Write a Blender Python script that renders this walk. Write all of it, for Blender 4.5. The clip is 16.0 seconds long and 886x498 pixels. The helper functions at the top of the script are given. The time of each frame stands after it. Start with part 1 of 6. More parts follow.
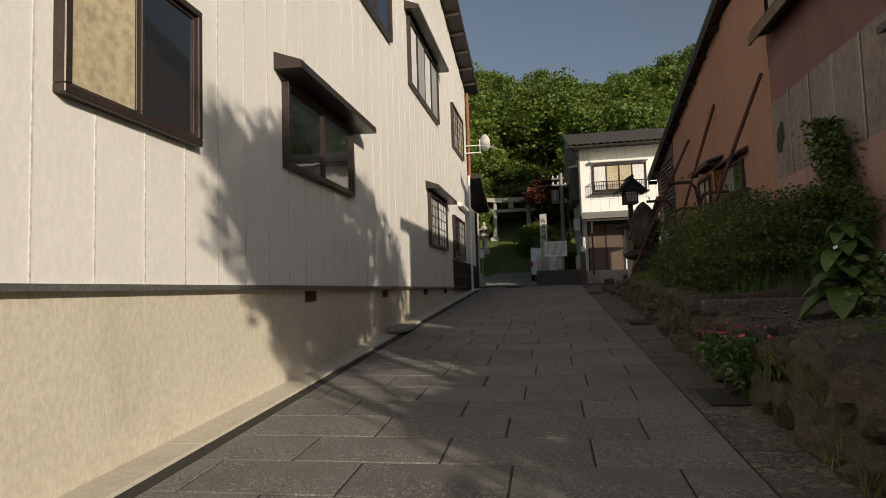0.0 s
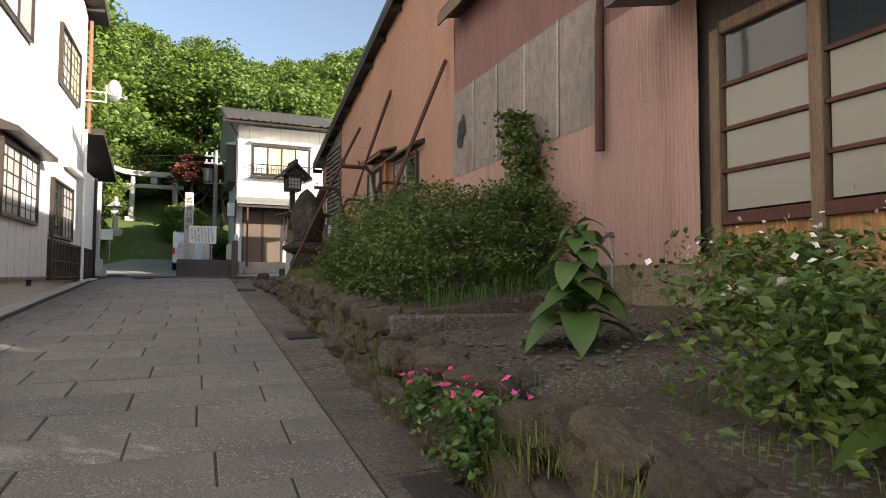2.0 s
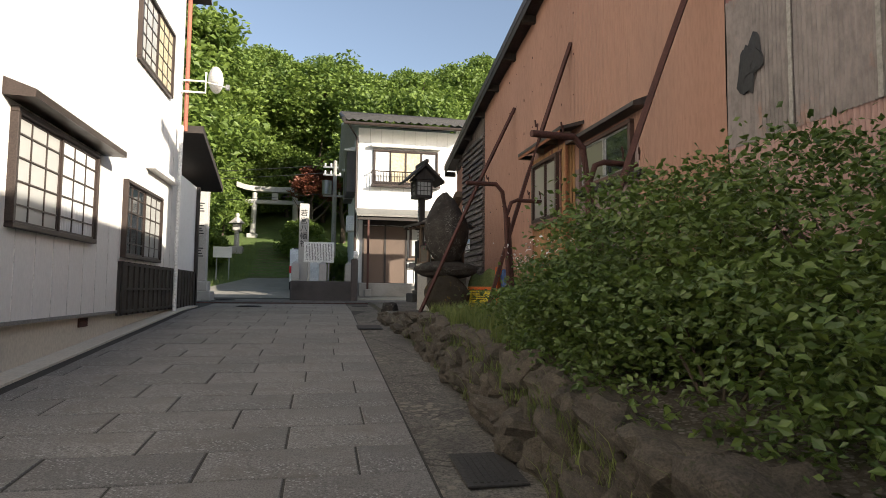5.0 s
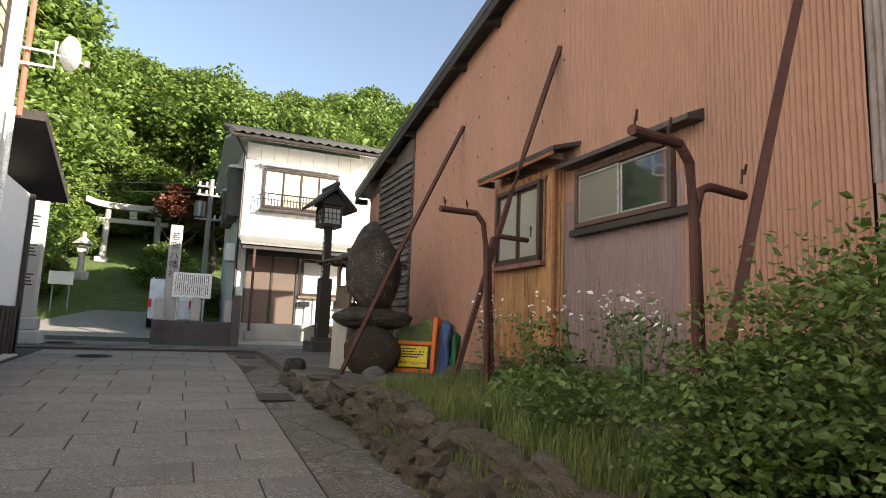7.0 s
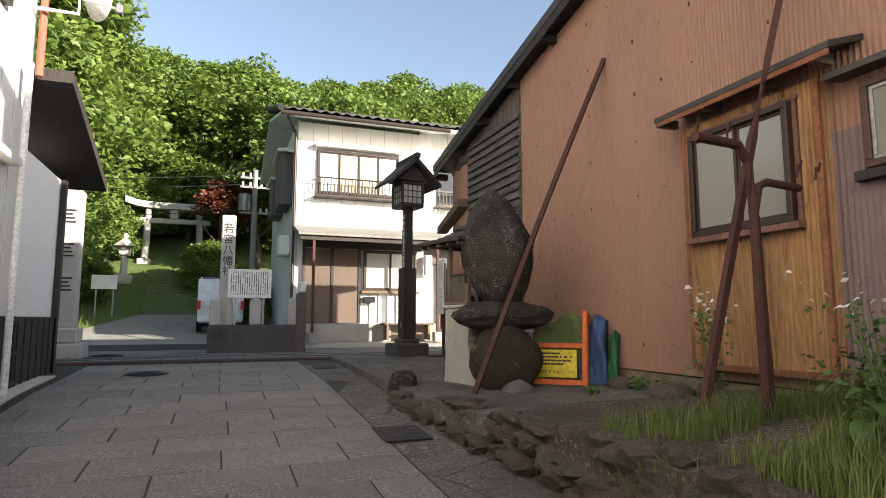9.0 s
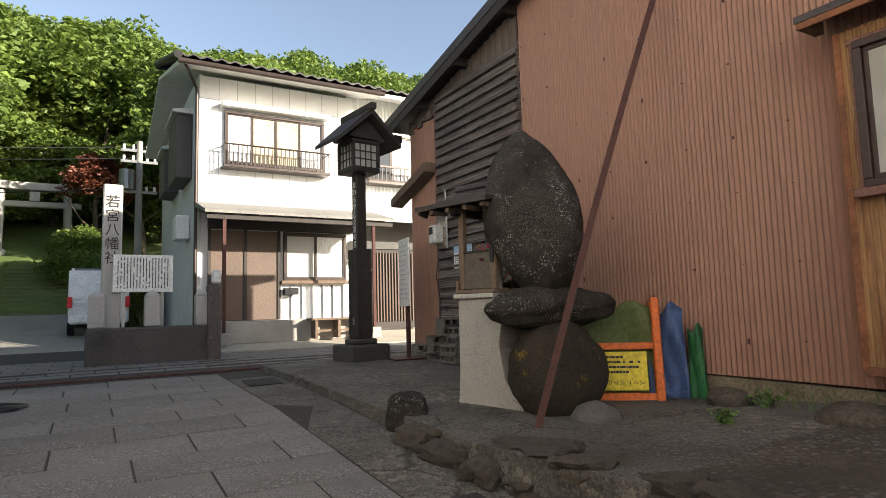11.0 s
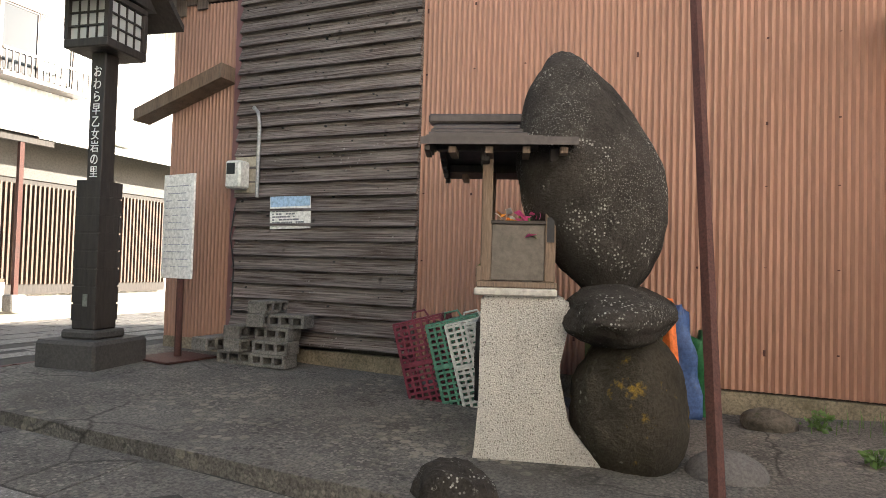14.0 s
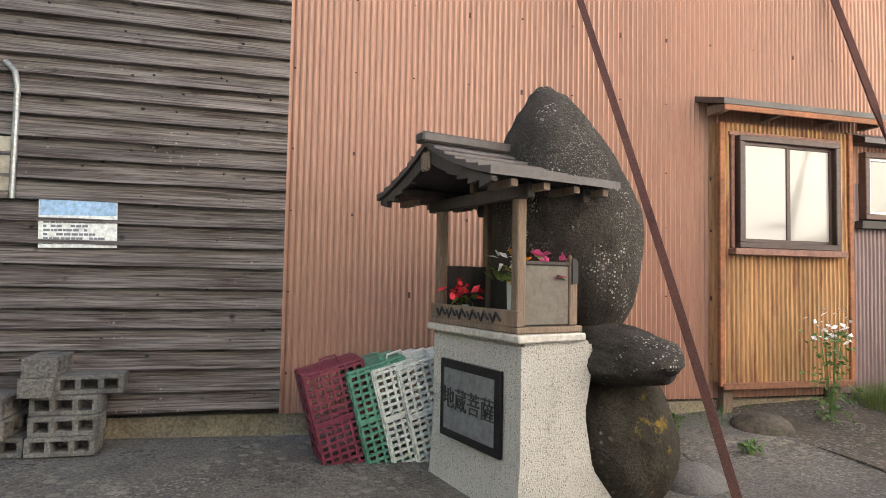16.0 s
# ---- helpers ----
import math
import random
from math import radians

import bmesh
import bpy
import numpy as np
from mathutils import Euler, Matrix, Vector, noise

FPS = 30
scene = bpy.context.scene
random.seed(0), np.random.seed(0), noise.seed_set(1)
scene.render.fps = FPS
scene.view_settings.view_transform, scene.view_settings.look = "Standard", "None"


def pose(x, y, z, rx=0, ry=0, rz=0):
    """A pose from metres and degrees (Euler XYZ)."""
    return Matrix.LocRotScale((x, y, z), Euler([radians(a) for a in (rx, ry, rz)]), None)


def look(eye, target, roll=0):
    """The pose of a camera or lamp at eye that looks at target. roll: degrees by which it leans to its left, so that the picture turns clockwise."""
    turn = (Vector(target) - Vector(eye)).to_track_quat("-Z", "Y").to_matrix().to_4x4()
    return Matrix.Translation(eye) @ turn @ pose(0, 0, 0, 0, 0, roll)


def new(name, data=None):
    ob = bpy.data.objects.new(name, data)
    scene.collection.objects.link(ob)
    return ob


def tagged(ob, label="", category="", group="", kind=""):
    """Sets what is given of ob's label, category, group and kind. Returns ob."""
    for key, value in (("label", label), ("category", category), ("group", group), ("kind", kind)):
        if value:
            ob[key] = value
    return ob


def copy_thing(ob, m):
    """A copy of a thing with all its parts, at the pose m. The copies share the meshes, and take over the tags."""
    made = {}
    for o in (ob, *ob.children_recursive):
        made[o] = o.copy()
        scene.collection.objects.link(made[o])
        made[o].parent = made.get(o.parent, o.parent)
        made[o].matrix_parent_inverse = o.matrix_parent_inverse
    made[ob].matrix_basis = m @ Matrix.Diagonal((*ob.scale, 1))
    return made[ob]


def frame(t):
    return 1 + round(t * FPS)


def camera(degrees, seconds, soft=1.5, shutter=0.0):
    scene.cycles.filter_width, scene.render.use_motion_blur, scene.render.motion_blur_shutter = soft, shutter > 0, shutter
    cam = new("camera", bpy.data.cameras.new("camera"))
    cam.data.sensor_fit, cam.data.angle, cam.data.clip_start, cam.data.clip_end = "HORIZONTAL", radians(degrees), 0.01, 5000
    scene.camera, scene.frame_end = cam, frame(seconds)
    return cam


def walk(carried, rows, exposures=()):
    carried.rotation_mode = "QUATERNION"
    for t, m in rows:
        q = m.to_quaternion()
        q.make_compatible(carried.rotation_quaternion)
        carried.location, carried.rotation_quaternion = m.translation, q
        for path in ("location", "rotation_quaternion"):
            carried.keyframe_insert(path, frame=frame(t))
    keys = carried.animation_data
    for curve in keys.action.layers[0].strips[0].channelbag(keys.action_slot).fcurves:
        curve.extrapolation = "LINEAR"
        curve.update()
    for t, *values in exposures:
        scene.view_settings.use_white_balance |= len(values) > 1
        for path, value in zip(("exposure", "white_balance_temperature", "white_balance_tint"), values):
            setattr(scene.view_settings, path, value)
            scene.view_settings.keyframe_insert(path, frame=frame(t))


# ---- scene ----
cam = camera(72.7, 16.0, 0.5)
PATH = [
    (0, (0.48, -0.319, 1.736), (0.136, 1.646, 1.874), -1.8),
    (0.5, (0.645, 0.366, 1.76), (0.603, 2.36, 1.904), -1.0),
    (1, (0.695, 1.027, 1.787), (0.9, 3.011, 1.944), -0.7),
    (1.5, (0.702, 1.604, 1.835), (1.178, 3.544, 1.922), 0.4),
    (2, (0.676, 2.146, 1.877), (1.427, 3.997, 1.969), 0.3),
    (2.5, (0.648, 2.764, 1.983), (1.47, 4.585, 2.066), 0.5),
    (3, (0.842, 3.622, 2.013), (1.335, 5.558, 2.113), 1.7),
    (3.5, (0.924, 4.464, 2.061), (0.99, 6.459, 2.173), 1.6),
    (4, (0.972, 5.162, 2.109), (1.086, 7.155, 2.234), 0.8),
    (4.5, (0.985, 5.827, 2.141), (1.137, 7.817, 2.271), 0.1),
    (5, (0.894, 6.442, 2.196), (1.287, 8.398, 2.334), 0.6),
    (5.2, (0.858, 6.697, 2.201), (1.321, 8.632, 2.405), 1.0),
    (7.3, (0.422, 9.352, 2.489), (1.22, 11.166, 2.755), 2.2),
    (7.5, (0.376, 9.604, 2.487), (1.155, 11.427, 2.752), 2.1),
    (8, (0.262, 10.244, 2.523), (0.894, 12.126, 2.768), 2.0),
    (8.2, (0.228, 10.525, 2.555), (0.864, 12.405, 2.807), 1.7),
    (10.3, (-0.025, 13.301, 2.574), (0.782, 15.122, 2.763), -2.1),
    (10.5, (-0.04, 13.562, 2.6), (0.794, 15.37, 2.789), -1.9),
    (11, (-0.017, 14.201, 2.63), (0.995, 15.915, 2.824), -1.6),
    (11.5, (-0.05, 14.831, 2.666), (1.029, 16.503, 2.87), -1.3),
    (12, (-0.079, 15.419, 2.7), (1.227, 16.919, 2.908), -0.9),
    (12.5, (-0.12, 15.988, 2.74), (1.347, 17.344, 2.837), -0.6),
    (13, (-0.253, 16.574, 2.783), (1.388, 17.716, 2.858), 1.0),
    (13.5, (-0.281, 17.138, 2.799), (1.472, 18.098, 2.867), 1.5),
    (14, (-0.375, 17.729, 2.856), (1.477, 18.482, 2.914), 1.6),
    (14.5, (-0.475, 18.326, 2.939), (1.493, 18.685, 2.968), 1.1),
    (15, (-0.354, 18.933, 3.013), (1.642, 19.041, 3.067), 1.0),
    (15.5, (-0.234, 19.486, 3.021), (1.756, 19.306, 3.114), 0.9),
    (16, (-0.05, 19.963, 3.028), (1.886, 19.468, 3.124), 1.1),
]
walk(cam, [(t, look(eye, target, roll)) for t, eye, target, roll in PATH],
     exposures=[(t, e, k, 10) for t, e, k in ((0.0, -0.25, 6300), (0.5, -0.05, 5600), (0.7, 0.1, 5650), (1.5, 0.8, 5900), (2.5, 1.8, 5950), (3.0, 1.85, 5950), (3.5, 1.15, 5950), (4.0, 0.9, 5950), (4.5, 0.9, 5850), (5.0, 1.2, 5950), (8.0, 1.7, 5950), (10.5, 1.55, 6000), (11.0, 1.55, 6000), (12.0, 1.4, 6050), (12.5, 1.4, 6150), (13.0, 1.75, 6200), (13.5, 2.3, 6150), (14.0, 2.55, 6000), (14.5, 2.85, 5950), (16.0, 3.15, 5900))])

# ---------- light ----------
SUN = Vector((0.61, -0.715, 0.297)).normalized()
world = bpy.data.worlds.new("sky")
scene.world = world
world.use_nodes = True
wn = world.node_tree.nodes
sky = wn.new("ShaderNodeTexSky")
sky.sky_type, sky.sun_disc = "NISHITA", False
sky.sun_elevation = math.asin(SUN.z)
sky.sun_rotation = math.atan2(SUN.x, SUN.y)
sky.air_density, sky.dust_density = 1.0, 1.7
wn["Background"].inputs["Strength"].default_value = 0.08
haze = wn.new("ShaderNodeHueSaturation")
haze.inputs["Saturation"].default_value, haze.inputs["Value"].default_value = 0.72, 1.08
world.node_tree.links.new(sky.outputs[0], haze.inputs["Color"])
world.node_tree.links.new(haze.outputs[0], wn["Background"].inputs["Color"])
sun = new("sun", bpy.data.lights.new("sun", "SUN"))
sun.data.energy, sun.data.angle, sun.data.color = 5.0, radians(0.5), (1.0, 0.86, 0.66)
sun.matrix_world = look((30, -30, 25), Vector((30, -30, 25)) - SUN)

# ---------- materials ----------
def nodes_of(name):
    m = bpy.data.materials.new(name)
    m.use_nodes = True
    nt = m.node_tree
    return m, nt, nt.nodes["Principled BSDF"]


def noise_node(nt, vec, scale, detail=6.0, rough=0.6):
    n = nt.nodes.new("ShaderNodeTexNoise")
    n.inputs["Scale"].default_value, n.inputs["Detail"].default_value, n.inputs["Roughness"].default_value = scale, detail, rough
    nt.links.new(vec, n.inputs["Vector"])
    return n.outputs["Fac"]


def ramp(nt, fac, stops):
    r = nt.nodes.new("ShaderNodeValToRGB")
    while len(r.color_ramp.elements) < len(stops):
        r.color_ramp.elements.new(0.5)
    for e, (p, c) in zip(r.color_ramp.elements, stops):
        e.position, e.color = p, (*c, 1) if len(c) == 3 else c
    nt.links.new(fac, r.inputs["Fac"])
    return r.outputs["Color"]


def mix(nt, fac, a, b, kind="MIX"):
    n = nt.nodes.new("ShaderNodeMix")
    n.data_type, n.blend_type = "RGBA", kind
    for sock, v in ((n.inputs["Factor"], fac), (n.inputs["A"], a), (n.inputs["B"], b)):
        if isinstance(v, (int, float)):
            sock.default_value = v
        elif isinstance(v, tuple):
            sock.default_value = (*v, 1)
        else:
            nt.links.new(v, sock)
    return n.outputs["Result"]


def coords(nt, stretch=(1, 1, 1), own=False):
    """World-sized coordinates, stretched; own: shifted for each object."""
    tc = nt.nodes.new("ShaderNodeTexCoord")
    mp = nt.nodes.new("ShaderNodeMapping")
    mp.inputs["Scale"].default_value = stretch
    nt.links.new(tc.outputs["Object"], mp.inputs["Vector"])
    if own:
        oi = nt.nodes.new("ShaderNodeObjectInfo")
        k = nt.nodes.new("ShaderNodeMath")
        k.operation = "MULTIPLY"
        k.inputs[1].default_value = 57.0
        nt.links.new(oi.outputs["Random"], k.inputs[0])
        nt.links.new(k.outputs[0], mp.inputs["Location"])
    return mp.outputs["Vector"]


def dims(c, k):
    return tuple(min(1.0, v * k) for v in c)


def surface(name, base, rough=0.7, big=0.8, fine=25.0, vary=0.35, bump=0.15, metal=0.0, stain=None, stain_at=0.6, stretch=(1, 1, 1), own=False, spread=0.12, spec=0.4, grain=0.55):
    """A painted, mineral or wooden surface: base colour varied at two scales, stains with their own shape, fine relief."""
    m, nt, b = nodes_of(name)
    v = coords(nt, stretch, own)
    large, small = noise_node(nt, v, big, 5), noise_node(nt, v, fine, 8, 0.65)
    col = ramp(nt, large, [(0.25, dims(base, 1 - vary)), (0.5, base), (0.78, dims(base, 1 + vary * 0.6))])
    col = mix(nt, grain, col, ramp(nt, small, [(0.36, (0.4, 0.4, 0.4)), (0.6, (1.1, 1.1, 1.1))]), "MULTIPLY")
    if stain:
        s = noise_node(nt, v, big * 2.7, 7, 0.7)
        mask = ramp(nt, s, [(stain_at, (0, 0, 0)), (min(1, stain_at + spread), (1, 1, 1))])
        col = mix(nt, mask, col, stain)
    if own:
        oi = nt.nodes.new("ShaderNodeObjectInfo")
        col = mix(nt, 0.5, col, ramp(nt, oi.outputs["Random"], [(0, (0.68, 0.68, 0.68)), (0.5, (0.95, 0.93, 0.9)), (1, (1.2, 1.18, 1.15))]), "MULTIPLY")
    nt.links.new(col, b.inputs["Base Color"])
    b.inputs["Metallic"].default_value = metal
    b.inputs["Specular IOR Level"].default_value = spec
    rr = nt.nodes.new("ShaderNodeMapRange")
    rr.inputs["To Min"].default_value, rr.inputs["To Max"].default_value = max(0.05, rough - 0.12), min(1, rough + 0.15)
    nt.links.new(large, rr.inputs["Value"])
    nt.links.new(rr.outputs[0], b.inputs["Roughness"])
    if bump:
        bp = nt.nodes.new("ShaderNodeBump")
        bp.inputs["Strength"].default_value, bp.inputs["Distance"].default_value = bump, 0.02
        nt.links.new(small, bp.inputs["Height"])
        nt.links.new(bp.outputs[0], b.inputs["Normal"])
    return m


def leaf_material(name, dark, light, shine=0.4, thick=0.25):
    m, nt, b = nodes_of(name)
    g = nt.nodes.new("ShaderNodeNewGeometry")
    v = coords(nt)
    col = mix(nt, 0.5, ramp(nt, g.outputs["Random Per Island"], [(0.0, dark), (1.0, light)]), ramp(nt, noise_node(nt, v, 0.9, 3), [(0.3, dark), (0.7, light)]))
    nt.links.new(col, b.inputs["Base Color"])
    b.inputs["Roughness"].default_value = shine
    tr = nt.nodes.new("ShaderNodeBsdfTranslucent")
    nt.links.new(col, tr.inputs["Color"])
    ms = nt.nodes.new("ShaderNodeMixShader")
    ms.inputs[0].default_value = thick
    nt.links.new(b.outputs[0], ms.inputs[1])
    nt.links.new(tr.outputs[0], ms.inputs[2])
    nt.links.new(ms.outputs[0], nt.nodes["Material Output"].inputs["Surface"])
    return m


def glass_material(name, tint=(0.02, 0.025, 0.03), rough=0.04):
    m, nt, b = nodes_of(name)
    b.inputs["Base Color"].default_value = (*tint, 1)
    b.inputs["Roughness"].default_value = rough
    b.inputs["Specular IOR Level"].default_value = 0.6
    v = coords(nt)
    bp = nt.nodes.new("ShaderNodeBump")
    bp.inputs["Strength"].default_value, bp.inputs["Distance"].default_value = 0.05, 0.01
    nt.links.new(noise_node(nt, v, 3.0, 2), bp.inputs["Height"])
    nt.links.new(bp.outputs[0], b.inputs["Normal"])
    return m


def speckle(m, scale, size, colour, amount=0.6, patch=2.0, patch_at=0.45, soft=0.12):
    """Small grains of another colour (pebbles, lichen), gathered in patches."""
    nt = m.node_tree
    b = nt.nodes["Principled BSDF"]
    old = b.inputs["Base Color"].links[0].from_socket
    v = coords(nt)
    vo = nt.nodes.new("ShaderNodeTexVoronoi")
    vo.inputs["Scale"].default_value = scale
    nt.links.new(v, vo.inputs["Vector"])
    dots = ramp(nt, vo.outputs["Distance"], [(size, (1, 1, 1)), (size + 0.12, (0, 0, 0))])
    some = ramp(nt, vo.outputs["Color"], [(0.4, (0, 0, 0)), (0.75, (amount, amount, amount))])
    area = ramp(nt, noise_node(nt, v, patch, 5, 0.6), [(patch_at, (0, 0, 0)), (patch_at + soft, (1, 1, 1))])
    fac = mix(nt, 1.0, mix(nt, 1.0, dots, some, "MULTIPLY"), area, "MULTIPLY")
    nt.links.new(mix(nt, fac, old, colour), b.inputs["Base Color"])


def cracks(m, scale, width, colour, amount=0.85):
    """Thin wandering cracks."""
    nt = m.node_tree
    b = nt.nodes["Principled BSDF"]
    old = b.inputs["Base Color"].links[0].from_socket
    v = coords(nt)
    nz = nt.nodes.new("ShaderNodeTexNoise")
    nz.inputs["Scale"].default_value, nz.inputs["Detail"].default_value = 3.0, 6.0
    nt.links.new(v, nz.inputs["Vector"])
    w = mix(nt, 0.22, v, nz.outputs["Color"])
    vo = nt.nodes.new("ShaderNodeTexVoronoi")
    vo.feature = "DISTANCE_TO_EDGE"
    vo.inputs["Scale"].default_value = scale
    nt.links.new(w, vo.inputs["Vector"])
    line = ramp(nt, vo.outputs["Distance"], [(0.0, (amount, amount, amount)), (width, (0, 0, 0))])
    area = ramp(nt, noise_node(nt, v, 0.7, 3), [(0.46, (0, 0, 0)), (0.56, (1, 1, 1))])
    nt.links.new(mix(nt, mix(nt, 1.0, line, area, "MULTIPLY"), old, colour), b.inputs["Base Color"])


PAINT_CREAM = surface("cream_siding", (0.74, 0.72, 0.69), 0.5, 0.5, 30, 0.06, 0.04, stain=(0.62, 0.59, 0.52), stain_at=0.66, stretch=(1, 1, 0.5), spread=0.3, grain=0.12)
STUCCO = surface("stained_foundation", (0.58, 0.53, 0.44), 0.9, 0.5, 30, 0.12, 0.25, stain=(0.36, 0.31, 0.23), stain_at=0.52, spread=0.4, stretch=(1, 1, 0.6), grain=0.25)
BROWN = surface("brown_aluminium", (0.055, 0.04, 0.034), 0.35, 3, 60, 0.2, 0.02, metal=0.3)
DARK_WOOD = surface("dark_wood", (0.035, 0.028, 0.024), 0.65, 2, 30, 0.4, 0.3, stretch=(1, 1, 0.15))
GLASS = glass_material("window_glass")
GLASS_DIM = glass_material("dusty_glass", (0.16, 0.155, 0.135), 0.18)
GLASS_PALE = glass_material("frosted_glass", (0.42, 0.42, 0.4), 0.25)
CURTAIN = surface("cream_blind", (0.5, 0.43, 0.29), 0.6, 0.6, 12, 0.1, 0.05)
CURTAIN_WHITE = surface("white_curtain", (0.75, 0.75, 0.74), 0.6, 1, 12, 0.1, 0.05, stretch=(6, 6, 0.3))
TIN_ORANGE = surface("faded_orange_tin", (0.325, 0.18, 0.125), 0.55, 0.7, 26, 0.2, 0.12, metal=0.0, stain=(0.25, 0.12, 0.08), stain_at=0.62, stretch=(1, 1, 0.2), spread=0.3, grain=0.22)
TIN_PINK = surface("faded_pink_tin", (0.335, 0.215, 0.19), 0.6, 0.6, 26, 0.3, 0.12, stain=(0.16, 0.075, 0.06), stain_at=0.53, stretch=(1.6, 1.6, 0.16), spread=0.3, grain=0.22)
TIN_PURPLE = surface("dull_purple_tin", (0.17, 0.085, 0.085), 0.6, 0.6, 14, 0.25, 0.08, stretch=(1, 1, 0.2), grain=0.22)
TIN_RUST = surface("rusty_yellow_tin", (0.36, 0.2, 0.085), 0.65, 1.6, 20, 0.45, 0.15, stain=(0.14, 0.045, 0.025), stain_at=0.52, stretch=(2.2, 2.2, 0.22), spread=0.16)
TIN_LILAC = surface("dull_lilac_tin", (0.23, 0.165, 0.16), 0.6, 0.6, 26, 0.2, 0.08, stretch=(1, 1, 0.22), grain=0.25)
TRANSLUCENT = surface("weathered_clear_sheet", (0.2, 0.17, 0.16), 0.45, 0.9, 12, 0.3, 0.1, stain=(0.3, 0.13, 0.07), stain_at=0.58, stretch=(1, 1, 0.5), spread=0.2)
RUST = surface("rusty_steel", (0.085, 0.036, 0.029), 0.75, 5, 60, 0.4, 0.25, metal=0.2)
CLAP = surface("weathered_grey_board", (0.215, 0.185, 0.17), 0.88, 2.6, 11, 0.6, 1.0, stain=(0.045, 0.027, 0.022), stain_at=0.47, stretch=(2, 0.22, 9), own=True, spread=0.16, grain=0.95)
speckle(CLAP, 26, 0.16, (0.42, 0.4, 0.37), 0.7, 2.2, 0.56)
speckle(CLAP, 5.5, 0.05, (0.02, 0.016, 0.014), 1.0, 1.5, 0.3)
BOARD_V = surface("weathered_upright_board", (0.15, 0.12, 0.105), 0.85, 1.5, 16, 0.45, 0.5, stain=(0.05, 0.042, 0.04), stain_at=0.55, stretch=(4, 5, 0.16), own=True)
FOOTING = surface("mossy_footing", (0.24, 0.2, 0.14), 0.92, 1.2, 40, 0.4, 0.8, stain=(0.08, 0.075, 0.045), stain_at=0.5, spread=0.2, grain=0.8)
OLD_WOOD = surface("old_bare_wood", (0.17, 0.12, 0.085), 0.8, 2.5, 24, 0.4, 0.35, stain=(0.07, 0.05, 0.04), stain_at=0.6, stretch=(5, 5, 0.5))
PAVER = surface("grey_paving_stone", (0.225, 0.213, 0.2), 0.66, 1.1, 90, 0.3, 0.7, stain=(0.15, 0.135, 0.12), stain_at=0.5, own=True, spread=0.2, grain=0.85)
speckle(PAVER, 55, 0.36, (0.42, 0.41, 0.4), 0.7, 1.2, 0.42)
speckle(PAVER, 38, 0.36, (0.09, 0.087, 0.08), 0.7, 1.6, 0.42)
JOINT = surface("dark_joint", (0.045, 0.042, 0.036), 0.95, 2, 40, 0.3, 0.3)
ASPHALT = surface("worn_concrete_margin", (0.15, 0.138, 0.122), 0.9, 1.3, 60, 0.5, 1.0, stain=(0.06, 0.055, 0.046), stain_at=0.52, spread=0.2, grain=0.95)
speckle(ASPHALT, 42, 0.42, (0.3, 0.27, 0.23), 0.8, 1.4, 0.36, 0.3)
speckle(ASPHALT, 30, 0.42, (0.035, 0.03, 0.026), 0.9, 2.4, 0.38, 0.3)
speckle(ASPHALT, 14, 0.42, (0.3, 0.27, 0.21), 0.6, 0.9, 0.5)
cracks(ASPHALT, 0.9, 0.012, (0.025, 0.021, 0.017))
CONCRETE = surface("grey_concrete", (0.33, 0.31, 0.28), 0.9, 1.2, 40, 0.3, 0.35, stain=(0.14, 0.13, 0.11), stain_at=0.6)
TERRAZZO = surface("washed_gravel_concrete", (0.52, 0.495, 0.45), 0.9, 1.6, 110, 0.15, 0.9, stain=(0.2, 0.18, 0.16), stain_at=0.63)
speckle(TERRAZZO, 75, 0.25, (0.16, 0.14, 0.12), 0.9, 1.0, 0.2)
STONE = surface("lichened_dark_stone", (0.05, 0.043, 0.037), 0.95, 5.5, 60, 0.5, 1.0, stain=(0.2, 0.19, 0.165), stain_at=0.63, spread=0.05, spec=0.15)
speckle(STONE, 60, 0.3, (0.4, 0.39, 0.35), 0.85, 3.2, 0.53, 0.06)
speckle(STONE, 120, 0.34, (0.28, 0.27, 0.24), 0.7, 2.0, 0.47, 0.12)
STONE_YELLOW = surface("stone_with_yellow_lichen", (0.055, 0.047, 0.036), 0.95, 1.6, 50, 0.5, 1.0, stain=(0.2, 0.13, 0.02), stain_at=0.61, spread=0.08, spec=0.15)
speckle(STONE_YELLOW, 26, 0.2, (0.3, 0.29, 0.25), 0.8, 1.8, 0.53)
ROCK_GREY = surface("grey_river_stone", (0.13, 0.12, 0.115), 0.9, 3, 60, 0.3, 0.5)
ROCK = surface("field_stone", (0.1, 0.084, 0.066), 0.92, 4.5, 30, 0.55, 1.0, stain=(0.05, 0.055, 0.022), stain_at=0.56, own=True, grain=0.8)
speckle(ROCK, 9, 0.3, (0.27, 0.24, 0.19), 0.55, 1.6, 0.52, 0.2)
SOIL = surface("dark_earth", (0.075, 0.062, 0.047), 0.97, 1.5, 35, 0.4, 0.9, stain=(0.05, 0.06, 0.025), stain_at=0.58)
speckle(SOIL, 26, 0.38, (0.17, 0.155, 0.14), 0.9, 1.2, 0.36, 0.2)
speckle(SOIL, 48, 0.38, (0.24, 0.22, 0.2), 0.8, 2.0, 0.42, 0.2)
EARTH_MOSS = surface("mossy_earth", (0.07, 0.065, 0.04), 0.97, 2.5, 30, 0.4, 0.9, stain=(0.045, 0.075, 0.02), stain_at=0.5)
GRASSY = surface("mown_grass_ground", (0.11, 0.16, 0.04), 0.95, 0.6, 30, 0.35, 0.9, stain=(0.2, 0.19, 0.09), stain_at=0.6)
